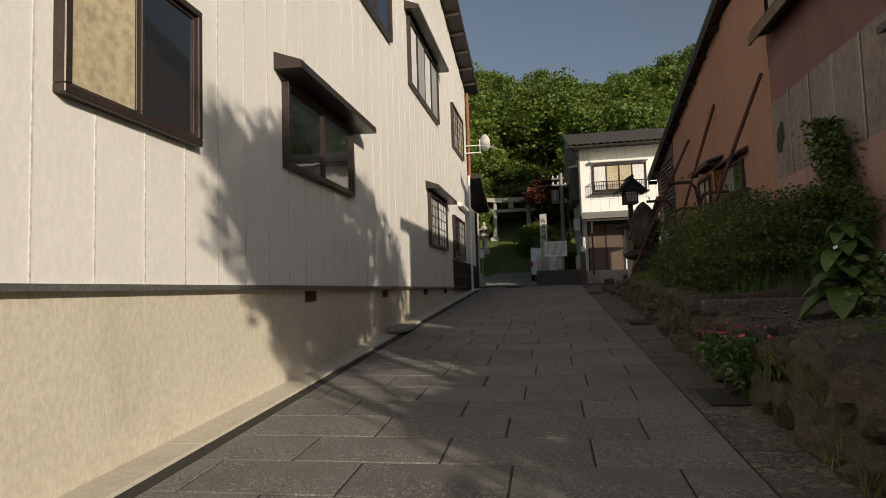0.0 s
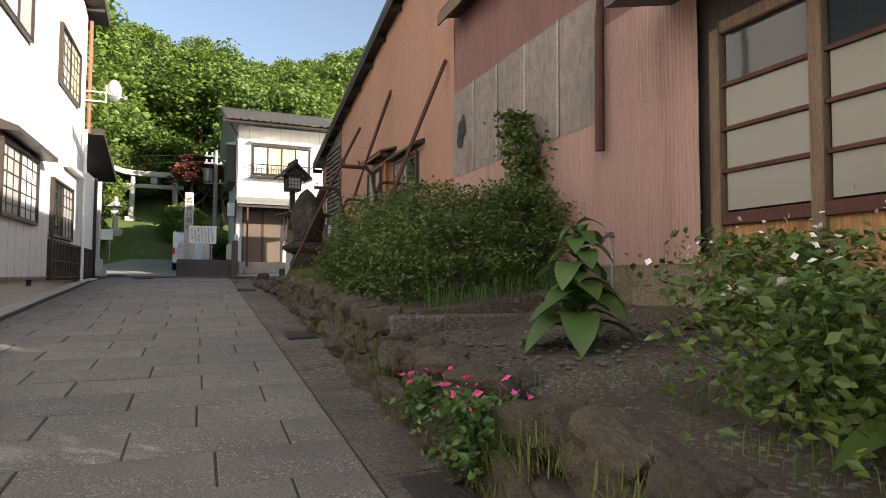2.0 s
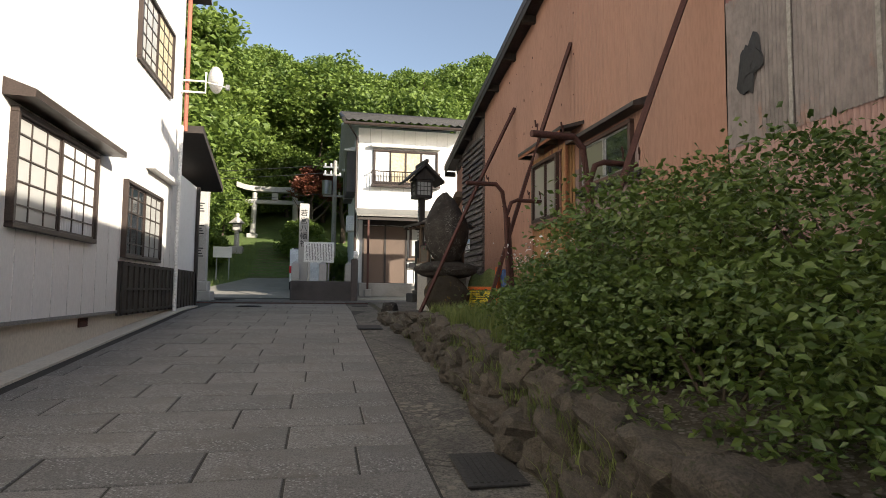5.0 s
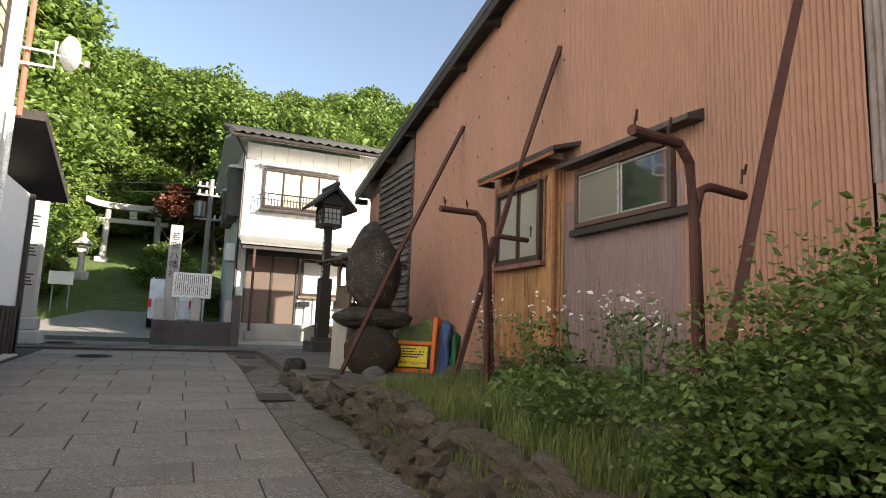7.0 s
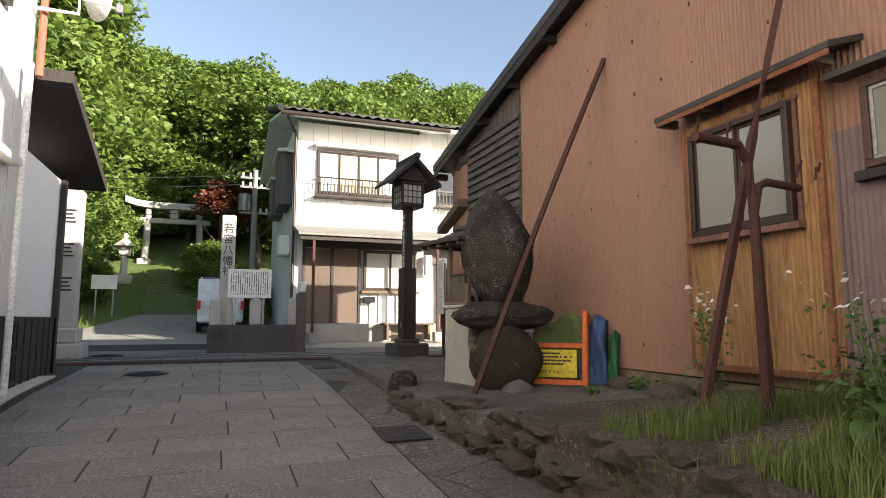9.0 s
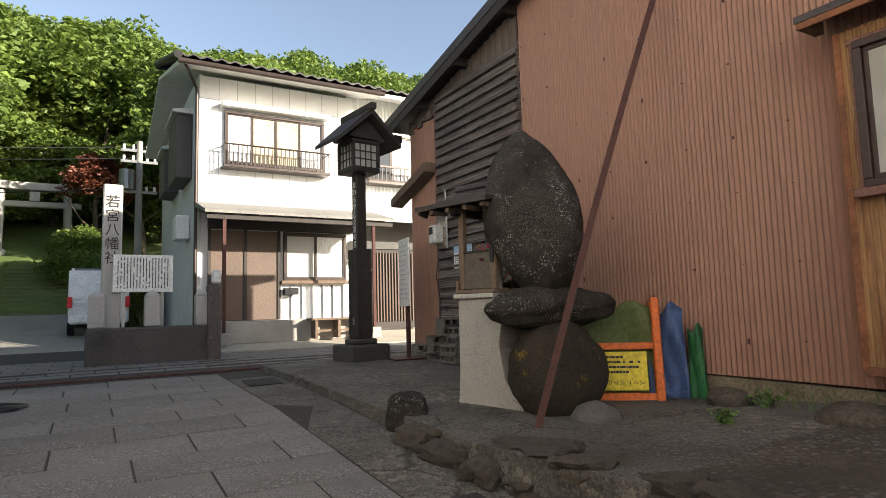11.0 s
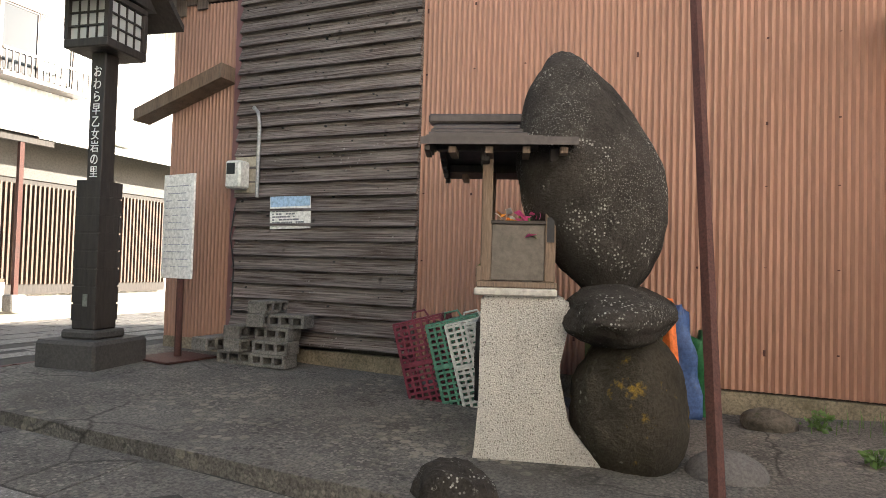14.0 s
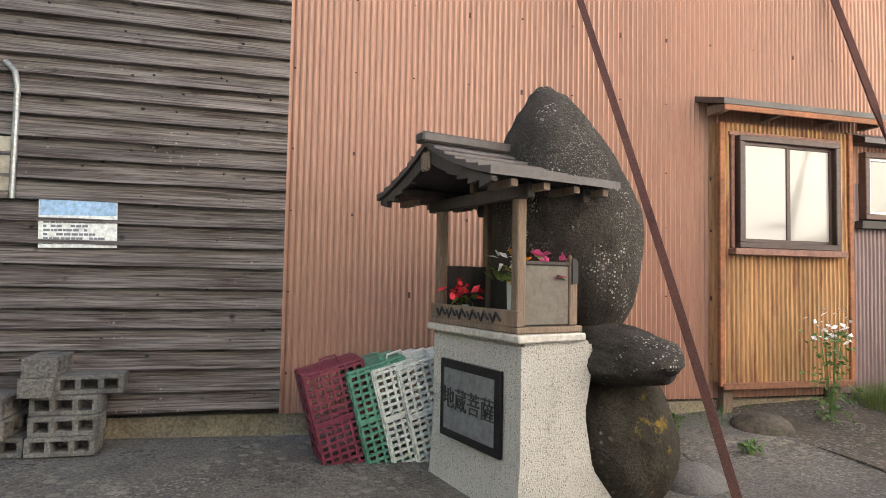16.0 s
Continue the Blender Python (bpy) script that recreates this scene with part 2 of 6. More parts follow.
ROOF_TILE = surface("dark_glazed_tile", (0.032, 0.03, 0.03), 0.55, 1.5, 30, 0.3, 0.1, own=True)
ROOF_TIN = surface("dark_roof_tin", (0.055, 0.045, 0.043), 0.5, 1, 20, 0.3, 0.1)
WHITE_PANEL = surface("white_siding", (0.8, 0.8, 0.79), 0.45, 0.6, 12, 0.05, 0.03, grain=0.1)
GREY_WALL = surface("grey_mortar", (0.58, 0.57, 0.55), 0.85, 0.8, 30, 0.15, 0.2)
WHITE_PAINT = surface("white_paint", (0.8, 0.79, 0.76), 0.4, 3, 30, 0.08, 0.05)
INK = surface("black_ink", (0.02, 0.02, 0.022), 0.6, 4, 40, 0.1, 0.0)
BLACK_METAL = surface("black_metal", (0.02, 0.02, 0.022), 0.4, 5, 60, 0.2, 0.05, metal=0.5)
GREY_METAL = surface("grey_steel", (0.3, 0.3, 0.3), 0.4, 3, 40, 0.2, 0.05, metal=0.7)
GRANITE = surface("pale_granite", (0.45, 0.43, 0.4), 0.8, 1.5, 80, 0.2, 0.3, stain=(0.2, 0.19, 0.17), stain_at=0.62)
LEAF_HILL = leaf_material("spring_forest_leaf", (0.05, 0.095, 0.018), (0.23, 0.31, 0.055), 0.55, 0.4)
LEAF_BUSH = leaf_material("shrub_leaf", (0.026, 0.056, 0.011), (0.15, 0.205, 0.04), 0.45, 0.25)
LEAF_BRIGHT = leaf_material("weed_leaf", (0.05, 0.1, 0.022), (0.13, 0.215, 0.05), 0.45, 0.3)
LEAF_RED = leaf_material("red_maple_leaf", (0.1, 0.028, 0.016), (0.21, 0.07, 0.035), 0.5, 0.3)
GRASS_LEAF = leaf_material("grass_blade", (0.07, 0.11, 0.025), (0.22, 0.25, 0.07), 0.6, 0.3)
BARK = surface("bark", (0.09, 0.068, 0.05), 0.9, 2, 20, 0.4, 0.6, stretch=(3, 3, 0.5))


def plain(name, c, rough=0.5, metal=0.0):
    return surface(name, c, rough, 3, 30, 0.18, 0.06, metal)


PURPLE = plain("maroon_plastic", (0.16, 0.025, 0.045), 0.45)
GREEN_P = plain("green_plastic", (0.1, 0.25, 0.17), 0.45)
WHITE_P = plain("white_plastic", (0.62, 0.62, 0.58), 0.45)
ORANGE_P = plain("orange_canvas", (0.72, 0.17, 0.035), 0.6)
OLIVE_P = plain("olive_canvas", (0.12, 0.15, 0.05), 0.7)
YELLOW_P = plain("yellow_label", (0.75, 0.6, 0.03), 0.5)
BLUE_P = surface("blue_tarp", (0.055, 0.1, 0.24), 0.55, 4, 40, 0.35, 0.2, stain=(0.09, 0.1, 0.12), stain_at=0.58)
GREEN_T = surface("green_mesh", (0.03, 0.15, 0.05), 0.6, 4, 40, 0.3, 0.2)
RED_F = plain("red_petal", (0.7, 0.02, 0.03), 0.5)
PINK_F = plain("pink_petal", (0.62, 0.08, 0.25), 0.5)
WHITE_F = plain("white_petal", (0.75, 0.72, 0.72), 0.5)
YELLOW_F = plain("orange_petal", (0.8, 0.3, 0.03), 0.5)
COPPER = plain("copper_pipe", (0.3, 0.1, 0.06), 0.5)
PALE_SIGN = plain("pale_blue_print", (0.35, 0.5, 0.7), 0.5)

# ---------- building helpers ----------
def link(name, bm, material, smooth=False):
    me = bpy.data.meshes.new(name)
    bm.normal_update()
    bm.to_mesh(me)
    bm.free()
    if smooth:
        me.shade_smooth()
    me.materials.append(material)
    return new(name, me)


def world_of(o):
    """An object's world matrix, without an update of the scene."""
    return world_of(o.parent) @ o.matrix_parent_inverse @ o.matrix_basis if o.parent else o.matrix_basis.copy()


def part(name, bm, material, parent, label="", smooth=False):
    ob = link(name, bm, material, smooth)
    ob.parent = parent
    ob.matrix_parent_inverse = world_of(parent).inverted()
    return tagged(ob, label) if label else ob


def thing(name, at, label, category, group="", kind=""):
    e = new(name)
    e.location = at
    e.empty_display_size = 0.1
    return tagged(e, label, category, group, kind)


def single(name, bm, material, label, category, group="", kind="", smooth=False):
    return tagged(link(name, bm, material, smooth), label, category, group, kind)


def box(x0, x1, y0, y1, z0, z1, bm=None, bevel=0.0, m=None):
    """A box between two corners, its edges rounded a little, added to bm."""
    out = bm if bm is not None else bmesh.new()
    b = bmesh.new()
    bmesh.ops.create_cube(b, size=1)
    for v in b.verts:
        v.co = Vector(((x0 + x1) / 2 + v.co.x * (x1 - x0), (y0 + y1) / 2 + v.co.y * (y1 - y0), (z0 + z1) / 2 + v.co.z * (z1 - z0)))
    if bevel:
        bmesh.ops.bevel(b, geom=b.edges[:], offset=bevel, segments=1, affect="EDGES")
    if m is not None:
        b.transform(m)
    add(out, b)
    return out


def add(out, b):
    me = bpy.data.meshes.new("tmp")
    b.to_mesh(me)
    b.free()
    out.from_mesh(me)
    bpy.data.meshes.remove(me)


def poly_prism(pts, axis, a0, a1, bm=None):
    """A flat outline pushed from a0 to a1 along an axis ('x', 'y' or 'z'); pts are the other two coordinates in order."""
    out = bm if bm is not None else bmesh.new()
    def co(p, a):
        return {"x": (a, p[0], p[1]), "y": (p[0], a, p[1]), "z": (p[0], p[1], a)}[axis]
    lo = [out.verts.new(co(p, a0)) for p in pts]
    hi = [out.verts.new(co(p, a1)) for p in pts]
    n = len(pts)
    faces = [out.faces.new(lo), out.faces.new(hi[::-1])]
    for i in range(n):
        faces.append(out.faces.new((lo[i], hi[i], hi[(i + 1) % n], lo[(i + 1) % n])))
    bmesh.ops.recalc_face_normals(out, faces=faces)
    return out


def tube(points, radius, bm=None, sides=10, r_end=None):
    """A round bar through points."""
    out = bm if bm is not None else bmesh.new()
    pts = [Vector(p) for p in points]
    rings = []
    for i, p in enumerate(pts):
        d = (pts[min(i + 1, len(pts) - 1)] - pts[max(i - 1, 0)]).normalized()
        a = d.orthogonal().normalized() if abs(d.z) > 0.95 else d.cross(Vector((0, 0, 1))).normalized()
        b = d.cross(a)
        r = radius if r_end is None else radius + (r_end - radius) * i / (len(pts) - 1)
        rings.append([out.verts.new(p + r * (math.cos(2 * math.pi * k / sides) * a + math.sin(2 * math.pi * k / sides) * b)) for k in range(sides)])
    for r0, r1 in zip(rings, rings[1:]):
        for k in range(sides):
            out.faces.new((r0[k], r0[(k + 1) % sides], r1[(k + 1) % sides], r1[k]))
    out.faces.new(rings[0][::-1])
    out.faces.new(rings[-1])
    return out


def sheet(corners_top, x, pitch=0.06, depth=0.012, z_low=None, bm=None, y_step=None):
    """A corrugated sheet in the plane x: corners_top is a list of (y, z_bottom, z_top) along y, waves upright."""
    out = bm if bm is not None else bmesh.new()
    y0, y1 = corners_top[0][0], corners_top[-1][0]
    n = max(2, int(abs(y1 - y0) / (pitch / 4)))
    ys = [c[0] for c in corners_top]
    prev = None
    for i in range(n + 1):
        y = y0 + (y1 - y0) * i / n
        lo = float(np.interp(y, ys, [c[1] for c in corners_top]))
        hi = float(np.interp(y, ys, [c[2] for c in corners_top]))
        dx = depth * math.sin(2 * math.pi * y / pitch) + 0.006 * math.sin(y * 1.9) + 0.004 * math.sin(y * 5.3)
        row = [out.verts.new((x + dx + 0.004 * math.sin(y * 3.1 + k * 2.2), y, lo + (hi - lo) * k / 3)) for k in range(4)]
        if prev:
            for k in range(3):
                out.faces.new((prev[k], prev[k + 1], row[k + 1], row[k]))
        prev = row
    return out


def rough_stone(seed, rx, ry, rz, at, lump=0.2, sub=3, turn=0.0, shape=None, boxy=0.0):
    """An uneven stone."""
    b = bmesh.new()
    bmesh.ops.create_icosphere(b, subdivisions=sub, radius=1)
    off = Vector((seed * 7.3, seed * 3.1, seed * 1.7))
    for v in b.verts:
        c = v.co.copy()
        if boxy:
            c = c / max(abs(c.x), abs(c.y), abs(c.z)) * boxy + c * (1 - boxy)
        k = 1 + lump * (noise.noise(c * 1.1 + off) + 0.45 * noise.noise(c * 2.7 + off) + 0.2 * noise.noise(c * 7 + off))
        c = Vector((c.x * rx * k, c.y * ry * k, c.z * rz * k))
        if shape:
            c = shape(c)
        v.co = c
    b.transform(Matrix.Translation(at) @ Matrix.Rotation(turn, 4, "Z"))
    return b


def leaves(points, size, bm=None, rng=None, tilt=0.9, long=1.7, up=0.35):
    """Many small folded leaves at the given places."""
    out_v, out_f = [], []
    for p in points:
        s = size * rng.uniform(0.6, 1.35)
        a = rng.uniform(0, 2 * math.pi)
        d = Vector((math.cos(a), math.sin(a), rng.uniform(-tilt, tilt))).normalized()
        n = Vector((rng.uniform(-1, 1), rng.uniform(-1, 1), rng.uniform(0.1, 1.2))).normalized()
        w = d.cross(n).normalized() * s * 0.5
        nn = w.cross(d).normalized()
        p = Vector(p)
        i = len(out_v)
        mid = p + d * s * long * 0.45
        out_v += [p, mid + w + nn * s * up * 0.4, p + d * s * long, mid - w + nn * s * up * 0.4, mid]
        out_f += [(i, i + 4, i + 1), (i + 4, i + 2, i + 1), (i, i + 3, i + 4), (i + 4, i + 3, i + 2)]
    me = bpy.data.meshes.new("leaves")
    me.from_pydata([tuple(v) for v in out_v], [], out_f)
    return me


def part_mesh(name, me, material, parent, label=""):
    me.materials.clear()
    me.materials.append(material)
    ob = new(name, me)
    ob.parent = parent
    ob.matrix_parent_inverse = world_of(parent).inverted()
    return tagged(ob, label) if label else ob


def writing(text, size, m, material, parent, name="lettering", upright=False, spacing=1.15):
    """Letters of the built-in font, turned into a thin mesh."""
    cu = bpy.data.curves.new(name, "FONT")
    cu.body = "\n".join(text) if upright else text
    cu.size, cu.extrude, cu.align_x, cu.align_y = size, 0.003, "CENTER", "CENTER"
    cu.space_line = spacing
    tmp = bpy.data.objects.new("tmp", cu)
    scene.collection.objects.link(tmp)
    dg = bpy.context.evaluated_depsgraph_get()
    me = bpy.data.meshes.new_from_object(tmp.evaluated_get(dg))
    bpy.data.objects.remove(tmp)
    me.transform(m)
    return part_mesh(name, me, material, parent)


def facing(at, nrm, roll=0.0):
    """A pose whose local z looks along nrm and whose local y is up."""
    n = Vector(nrm).normalized()
    x = Vector((0, 0, 1)).cross(n).normalized()
    y = n.cross(x)
    m = Matrix((x, y, n)).transposed().to_4x4()
    return Matrix.Translation(at) @ m @ Matrix.Rotation(roll, 4, "Z")


def bars(m, w, h, rows, cols, thick, parent, material, rng, upright=False):
    """Unreadable lines of print as small bars on a sign of size w, h."""
    b = bmesh.new()
    for i in range(rows):
        t = (i + 0.5) / rows
        k = 0.0
        while k < 0.97:
            step = min(rng.uniform(0.03, 0.12) * 8 / max(cols, 1), 0.98 - k)
            if step < 0.012:
                break
            if rng.random() < 0.88:
                if upright:
                    box(-w / 2 + w * t - thick, -w / 2 + w * t + thick, h / 2 - h * (k + step * 0.85), h / 2 - h * k, 0, 0.002, b)
                else:
                    box(-w / 2 + w * k, -w / 2 + w * (k + step * 0.85), h / 2 - h * t - thick, h / 2 - h * t + thick, 0, 0.002, b)
            k += step
            if not upright and k > 0.55 and rng.random() < 0.15:
                break
    b.transform(m)
    return tagged(part("print", b, material, parent, "grey printed lines"), kind="stuff")


def road_z(y):
    """Height of the lane along its middle."""
    return 0.93 + 0.062 * (y - 7.22) if y < 20 else 1.722 + min(0.128, 0.0256 * (y - 20))


def ground_z(x, y):
    """Height of the ground sheet, all the way to the wooded hill."""
    if y < 31:
        z = road_z(y) - 0.14
    elif y < 40:
        z = 1.71 + (y - 31) * 0.12
    elif y < 48:
        z = 2.8 + (y - 40) * 0.36
    else:
        z = 5.68 + min(26, (y - 48) * 0.42)
    if y > 31 and x > 6:
        z += min(4, (x - 6) * 0.07) * min(1, (y - 31) / 20)
    if y > 36 and x < -6:
        z += min(8, (-6 - x) * 0.3)
    return z

# ---------- ground, lane, margins ----------
def build_ground():
    xs = [-140, -70, -35, -20, -12, -8, -6, -4, -2.2, 0, 2.2, 4.6, 7, 10, 16, 26, 45, 80, 140]
    ys = [-120, -50, -20, -8, -4, 0, 4, 8, 12, 16, 20, 22, 24, 25.5, 27.3, 29, 31, 34, 37, 40, 42, 44, 46, 48, 52, 58, 66, 76, 90, 110, 140]
    b = bmesh.new()
    grid = [[b.verts.new((x, y, ground_z(x, y) if y > -60 else -4)) for x in xs] for y in ys]
    for j in range(len(ys) - 1):
        for i in range(len(xs) - 1):
            b.faces.new((grid[j][i], grid[j][i + 1], grid[j + 1][i + 1], grid[j + 1][i]))
    single("ground", b, GRASSY, "grassy ground sheet rising into the wooded hill", "ground", kind="structure")
    # bed of the lane under its stones
    b = bmesh.new()
    prof = [-12, -6, 0, 5, 10, 15, 20, 22.5, 25, 31.2]
    for y0, y1 in zip(prof, prof[1:]):
        w0, w1 = (-2.3, 2.3) if y1 <= 22.6 else (-30, 30)
        q = [b.verts.new(p) for p in ((w0, y0, road_z(y0) - 0.007), (w1, y0, road_z(y0) - 0.007), (w1, y1, road_z(y1) - 0.007), (w0, y1, road_z(y1) - 0.007))]
        b.faces.new(q)
    return single("road", b, JOINT, "dark joints and bed of the stone-paved lane", "road", kind="structure")


ROAD = build_ground()


def build_edges():
    # rough concrete strip between the drain groove and the stone wall
    b = bmesh.new()
    for y in np.arange(-8, 22.4, 1.9):
        y1 = min(y + 1.885, 22.4)
        tilt = 0.008 * math.sin(y * 3.3)
        vs = []
        for yy in (y, y1):
            z = road_z(yy)
            vs.append([b.verts.new(p) for p in ((1.57, yy, z - 0.03), (1.57, yy, z + 0.006 + tilt), (2.14 if yy > 17.5 else 2.3, yy, z + 0.02 + tilt), (2.14 if yy > 17.5 else 2.3, yy, z - 0.03))])
        a, c = vs
        for k in range(3):
            b.faces.new((a[k], a[k + 1], c[k + 1], c[k]))
        b.faces.new(a)
        b.faces.new(c[::-1])
    bmesh.ops.recalc_face_normals(b, faces=b.faces[:])
    single("pavement", b, ASPHALT, "rough dark concrete strip along the stone wall", "pavement", kind="structure")
    # low concrete gutter ledge at the house
    for nm, x0, x1, h in (("gutter_ledge", -2.24, -1.96, 0.05), ("gutter_kerb", -1.95, -1.84, 0.02)):
        b = bmesh.new()
        for y in np.arange(-6, 21.5, 1.2):
            vs = []
            for yy in (y, y + 1.19):
                z = road_z(yy) - 0.03
                vs.append([b.verts.new(p) for p in ((x0, yy, z - 0.1), (x0, yy, z + h), (x1, yy, z + h), (x1, yy, z - 0.1))])
            a, c = vs
            for k in range(3):
                b.faces.new((a[k], a[k + 1], c[k + 1], c[k]))
            b.faces.new(a)
            b.faces.new(c[::-1])
        bmesh.ops.recalc_face_normals(b, faces=b.faces[:])
        single("pavement", b, STUCCO if h > 0.03 else CONCRETE, "narrow worn concrete ledge along the house foot", "kerb", kind="structure")
    # drain channel across the mouth of the lane
    b = bmesh.new()
    for i in range(90):
        x = -12 + i * 0.22
        z = road_z(23.5)
        for k in range(3):
            box(x, x + 0.2, 23.33 + k * 0.11, 23.4 + k * 0.11, z - 0.01, z + 0.012, b)
    single("drain_grate", b, RUST, "rusty steel drain grate across the lane mouth", "drain grate", kind="structure")


build_edges()


COVER = surface("dull_iron_cover", (0.045, 0.042, 0.04), 0.75, 3, 50, 0.3, 0.3, metal=0.2)


def grate(x, y, w, d):
    e = thing("manhole_cover", (x, y, road_z(y) + 0.01), "dark steel access cover set in the lane", "manhole cover", "covers in the lane")
    b = box(-w / 2, w / 2, -d / 2, d / 2, 0.0, 0.014, None, 0.003)
    b.transform(Matrix.Translation((x, y, road_z(y) + 0.012)) @ Matrix.Rotation(math.atan(0.062), 4, "X"))
    part("plate", b, COVER, e)
    b = bmesh.new()
    for i in range(7):
        box(-w / 2 + 0.04 + i * (w - 0.08) / 7, -w / 2 + 0.06 + i * (w - 0.08) / 7, -d / 2 + 0.04, d / 2 - 0.04, 0.0145, 0.02, b)
    b.transform(Matrix.Translation((x, y, road_z(y) + 0.012)) @ Matrix.Rotation(math.atan(0.062), 4, "X"))
    part("rib", b, COVER, e)


grate(1.9, 10.04, 0.36, 0.55)
grate(1.72, 16.95, 0.42, 0.5)
grate(1.85, 21.8, 0.4, 0.45)
grate(1.85, 4.95, 0.36, 0.5)


def round_cover(x, y):
    b = bmesh.new()
    bmesh.ops.create_cone(b, cap_ends=True, segments=28, radius1=0.3, radius2=0.29, depth=0.02, matrix=Matrix.Translation((x, y, road_z(y) + 0.012)))
    for k in range(5):
        tube([(x + (0.05 + 0.05 * k) * math.cos(a / 12 * math.pi), y + (0.05 + 0.05 * k) * math.sin(a / 12 * math.pi), road_z(y) + 0.022) for a in range(25)], 0.006, b, 5)
    single("manhole_cover", b, BLACK_METAL, "round dark iron manhole cover in the paving", "manhole cover", "covers in the lane")


round_cover(-0.8, 21.6)
round_cover(-1.86, 25.1)

# ---------- planting bed, platform, retaining wall ----------
def bed_z(x, y):
    """Top of the earth between the stone wall and the shed."""
    if y < 7.3:
        z = np.interp(y, (-6, 0, 5, 7.3), (0.7, 0.95, 1.29, 1.33))
    elif y < 18:
        z = np.interp(y, (7.3, 10, 12, 14, 16.5, 18), (1.52, 1.64, 1.76, 1.82, 1.79, 1.77))
    else:
        z = np.interp(y, (18, 20, 22, 24), (1.77, 1.81, 1.86, 1.88))
    rise = np.interp(y, (5, 10, 15.5, 17.5), (0.3, 0.3, 0.14, 0.03))
    return float(z) + float(rise) * max(0, (x - 2.3) / 2.3)


def build_bed():
    for y0, y1, mtl, lab in ((-8, 7.28, SOIL, "dark weedy earth of the lower planting bed"), (7.3, 16.2, SOIL, "grassy earth of the upper planting bed"), (16.2, 23.2, ASPHALT, "rough dark concrete forecourt beside the shed")):
        b = bmesh.new()
        x0 = 2.3 if y1 < 16.5 else 2.17
        n = int((y1 - y0) / 0.3)
        xs = np.linspace(x0, 4.75, 12)
        rows = []
        amp = 0.03 if mtl is SOIL else 0.006
        for j in range(n + 1):
            y = y0 + (y1 - y0) * j / n
            xa = x0 + 0.06 * math.sin(y * 1.7) if y1 > 16.5 and y < 18 else x0
            row = [b.verts.new((xa + (4.75 - xa) * i / 11, y, bed_z(x, y) + amp * noise.noise(Vector((x * 2, y * 2, 0))))) for i, x in enumerate(xs)]
            low = b.verts.new((xa, y, road_z(y) - 0.1))
            rows.append([low] + row)
        for a, c in zip(rows, rows[1:]):
            for k in range(len(a) - 1):
                b.faces.new((a[k], a[k + 1], c[k + 1], c[k]))
        b.faces.new(rows[0])
        b.faces.new(rows[-1][::-1])
        bmesh.ops.recalc_face_normals(b, faces=b.faces[:])
        single("ground", b, mtl, lab, "ground", kind="structure")


build_bed()


def concrete_caps():
    b = box(2.24, 4.0, 7.18, 7.46, 1.0, 1.53, None, 0.02)
    single("bed_wall", b, ASPHALT, "low dark concrete step wall across the planting bed", "low wall", kind="structure")


concrete_caps()

WALL_STONES = thing("stone_wall", (2.25, 5.0, road_z(5.0)), "mossy dry-laid fieldstone retaining wall beside the lane", "stone wall", kind="structure")


def wall_foot(y):
    """Where the stone wall meets the strip beside the lane."""
    return float(np.interp(y, (0, 7, 9, 12, 15, 17.5), (1.97, 2.0, 2.12, 2.2, 2.24, 2.12)))


def retaining_wall():
    rng = random.Random(5)
    variants = []
    for k in range(9):
        b = rough_stone(k + 3, 0.5, 0.5, 0.5, (0, 0, 0), 0.42, 3, boxy=0.62)
        ob = link("stone", b, ROCK, False)
        variants.append(ob.data)
        bpy.data.objects.remove(ob)
    inv = world_of(WALL_STONES).inverted()

    def lay(x, y, z, length, deep, high):
        ob = new("stone", rng.choice(variants))
        ob.location = (x, y, z)
        ob.rotation_euler = (rng.uniform(-0.22, 0.22), rng.uniform(-0.2, 0.2), rng.uniform(-0.25, 0.25) + (math.pi if rng.random() < 0.5 else 0))
        ob.scale = (deep, length, high)
        ob.parent = WALL_STONES
        ob.matrix_parent_inverse = inv

    for level in range(3):
        y = -4.0 + 0.13 * level
        while y < 18.3:
            length = rng.uniform(0.26, 0.52) if level < 2 else rng.uniform(0.28, 0.6)
            yc = y + length / 2
            base, top = road_z(yc), bed_z(2.3, yc) + 0.03
            rise = top - base
            if yc < 7.4 and level < 2:
                length *= 1.25
            if yc > 17.2:
                if level == 0:
                    lay(2.12, yc, base + 0.05, length, 0.26, 0.2)
            elif level == 1 and (rise < 0.34 or yc < 7.4):
                pass
            else:
                high = rise / (2.0 if yc < 7.4 else 2.6)
                zc = base + rise * (0.18, 0.5, 0.8 if yc < 7.4 else 0.83)[level] + rng.uniform(-0.03, 0.03)
                xc = wall_foot(yc) + 0.13 + 0.045 * level + rng.uniform(-0.035, 0.035)
                lay(xc, yc, zc, length * rng.uniform(1.0, 1.14), rng.uniform(0.3, 0.42), high * rng.uniform(1.0, 1.35))
            y += length


# ---------- cream house ----------
HX = -2.19


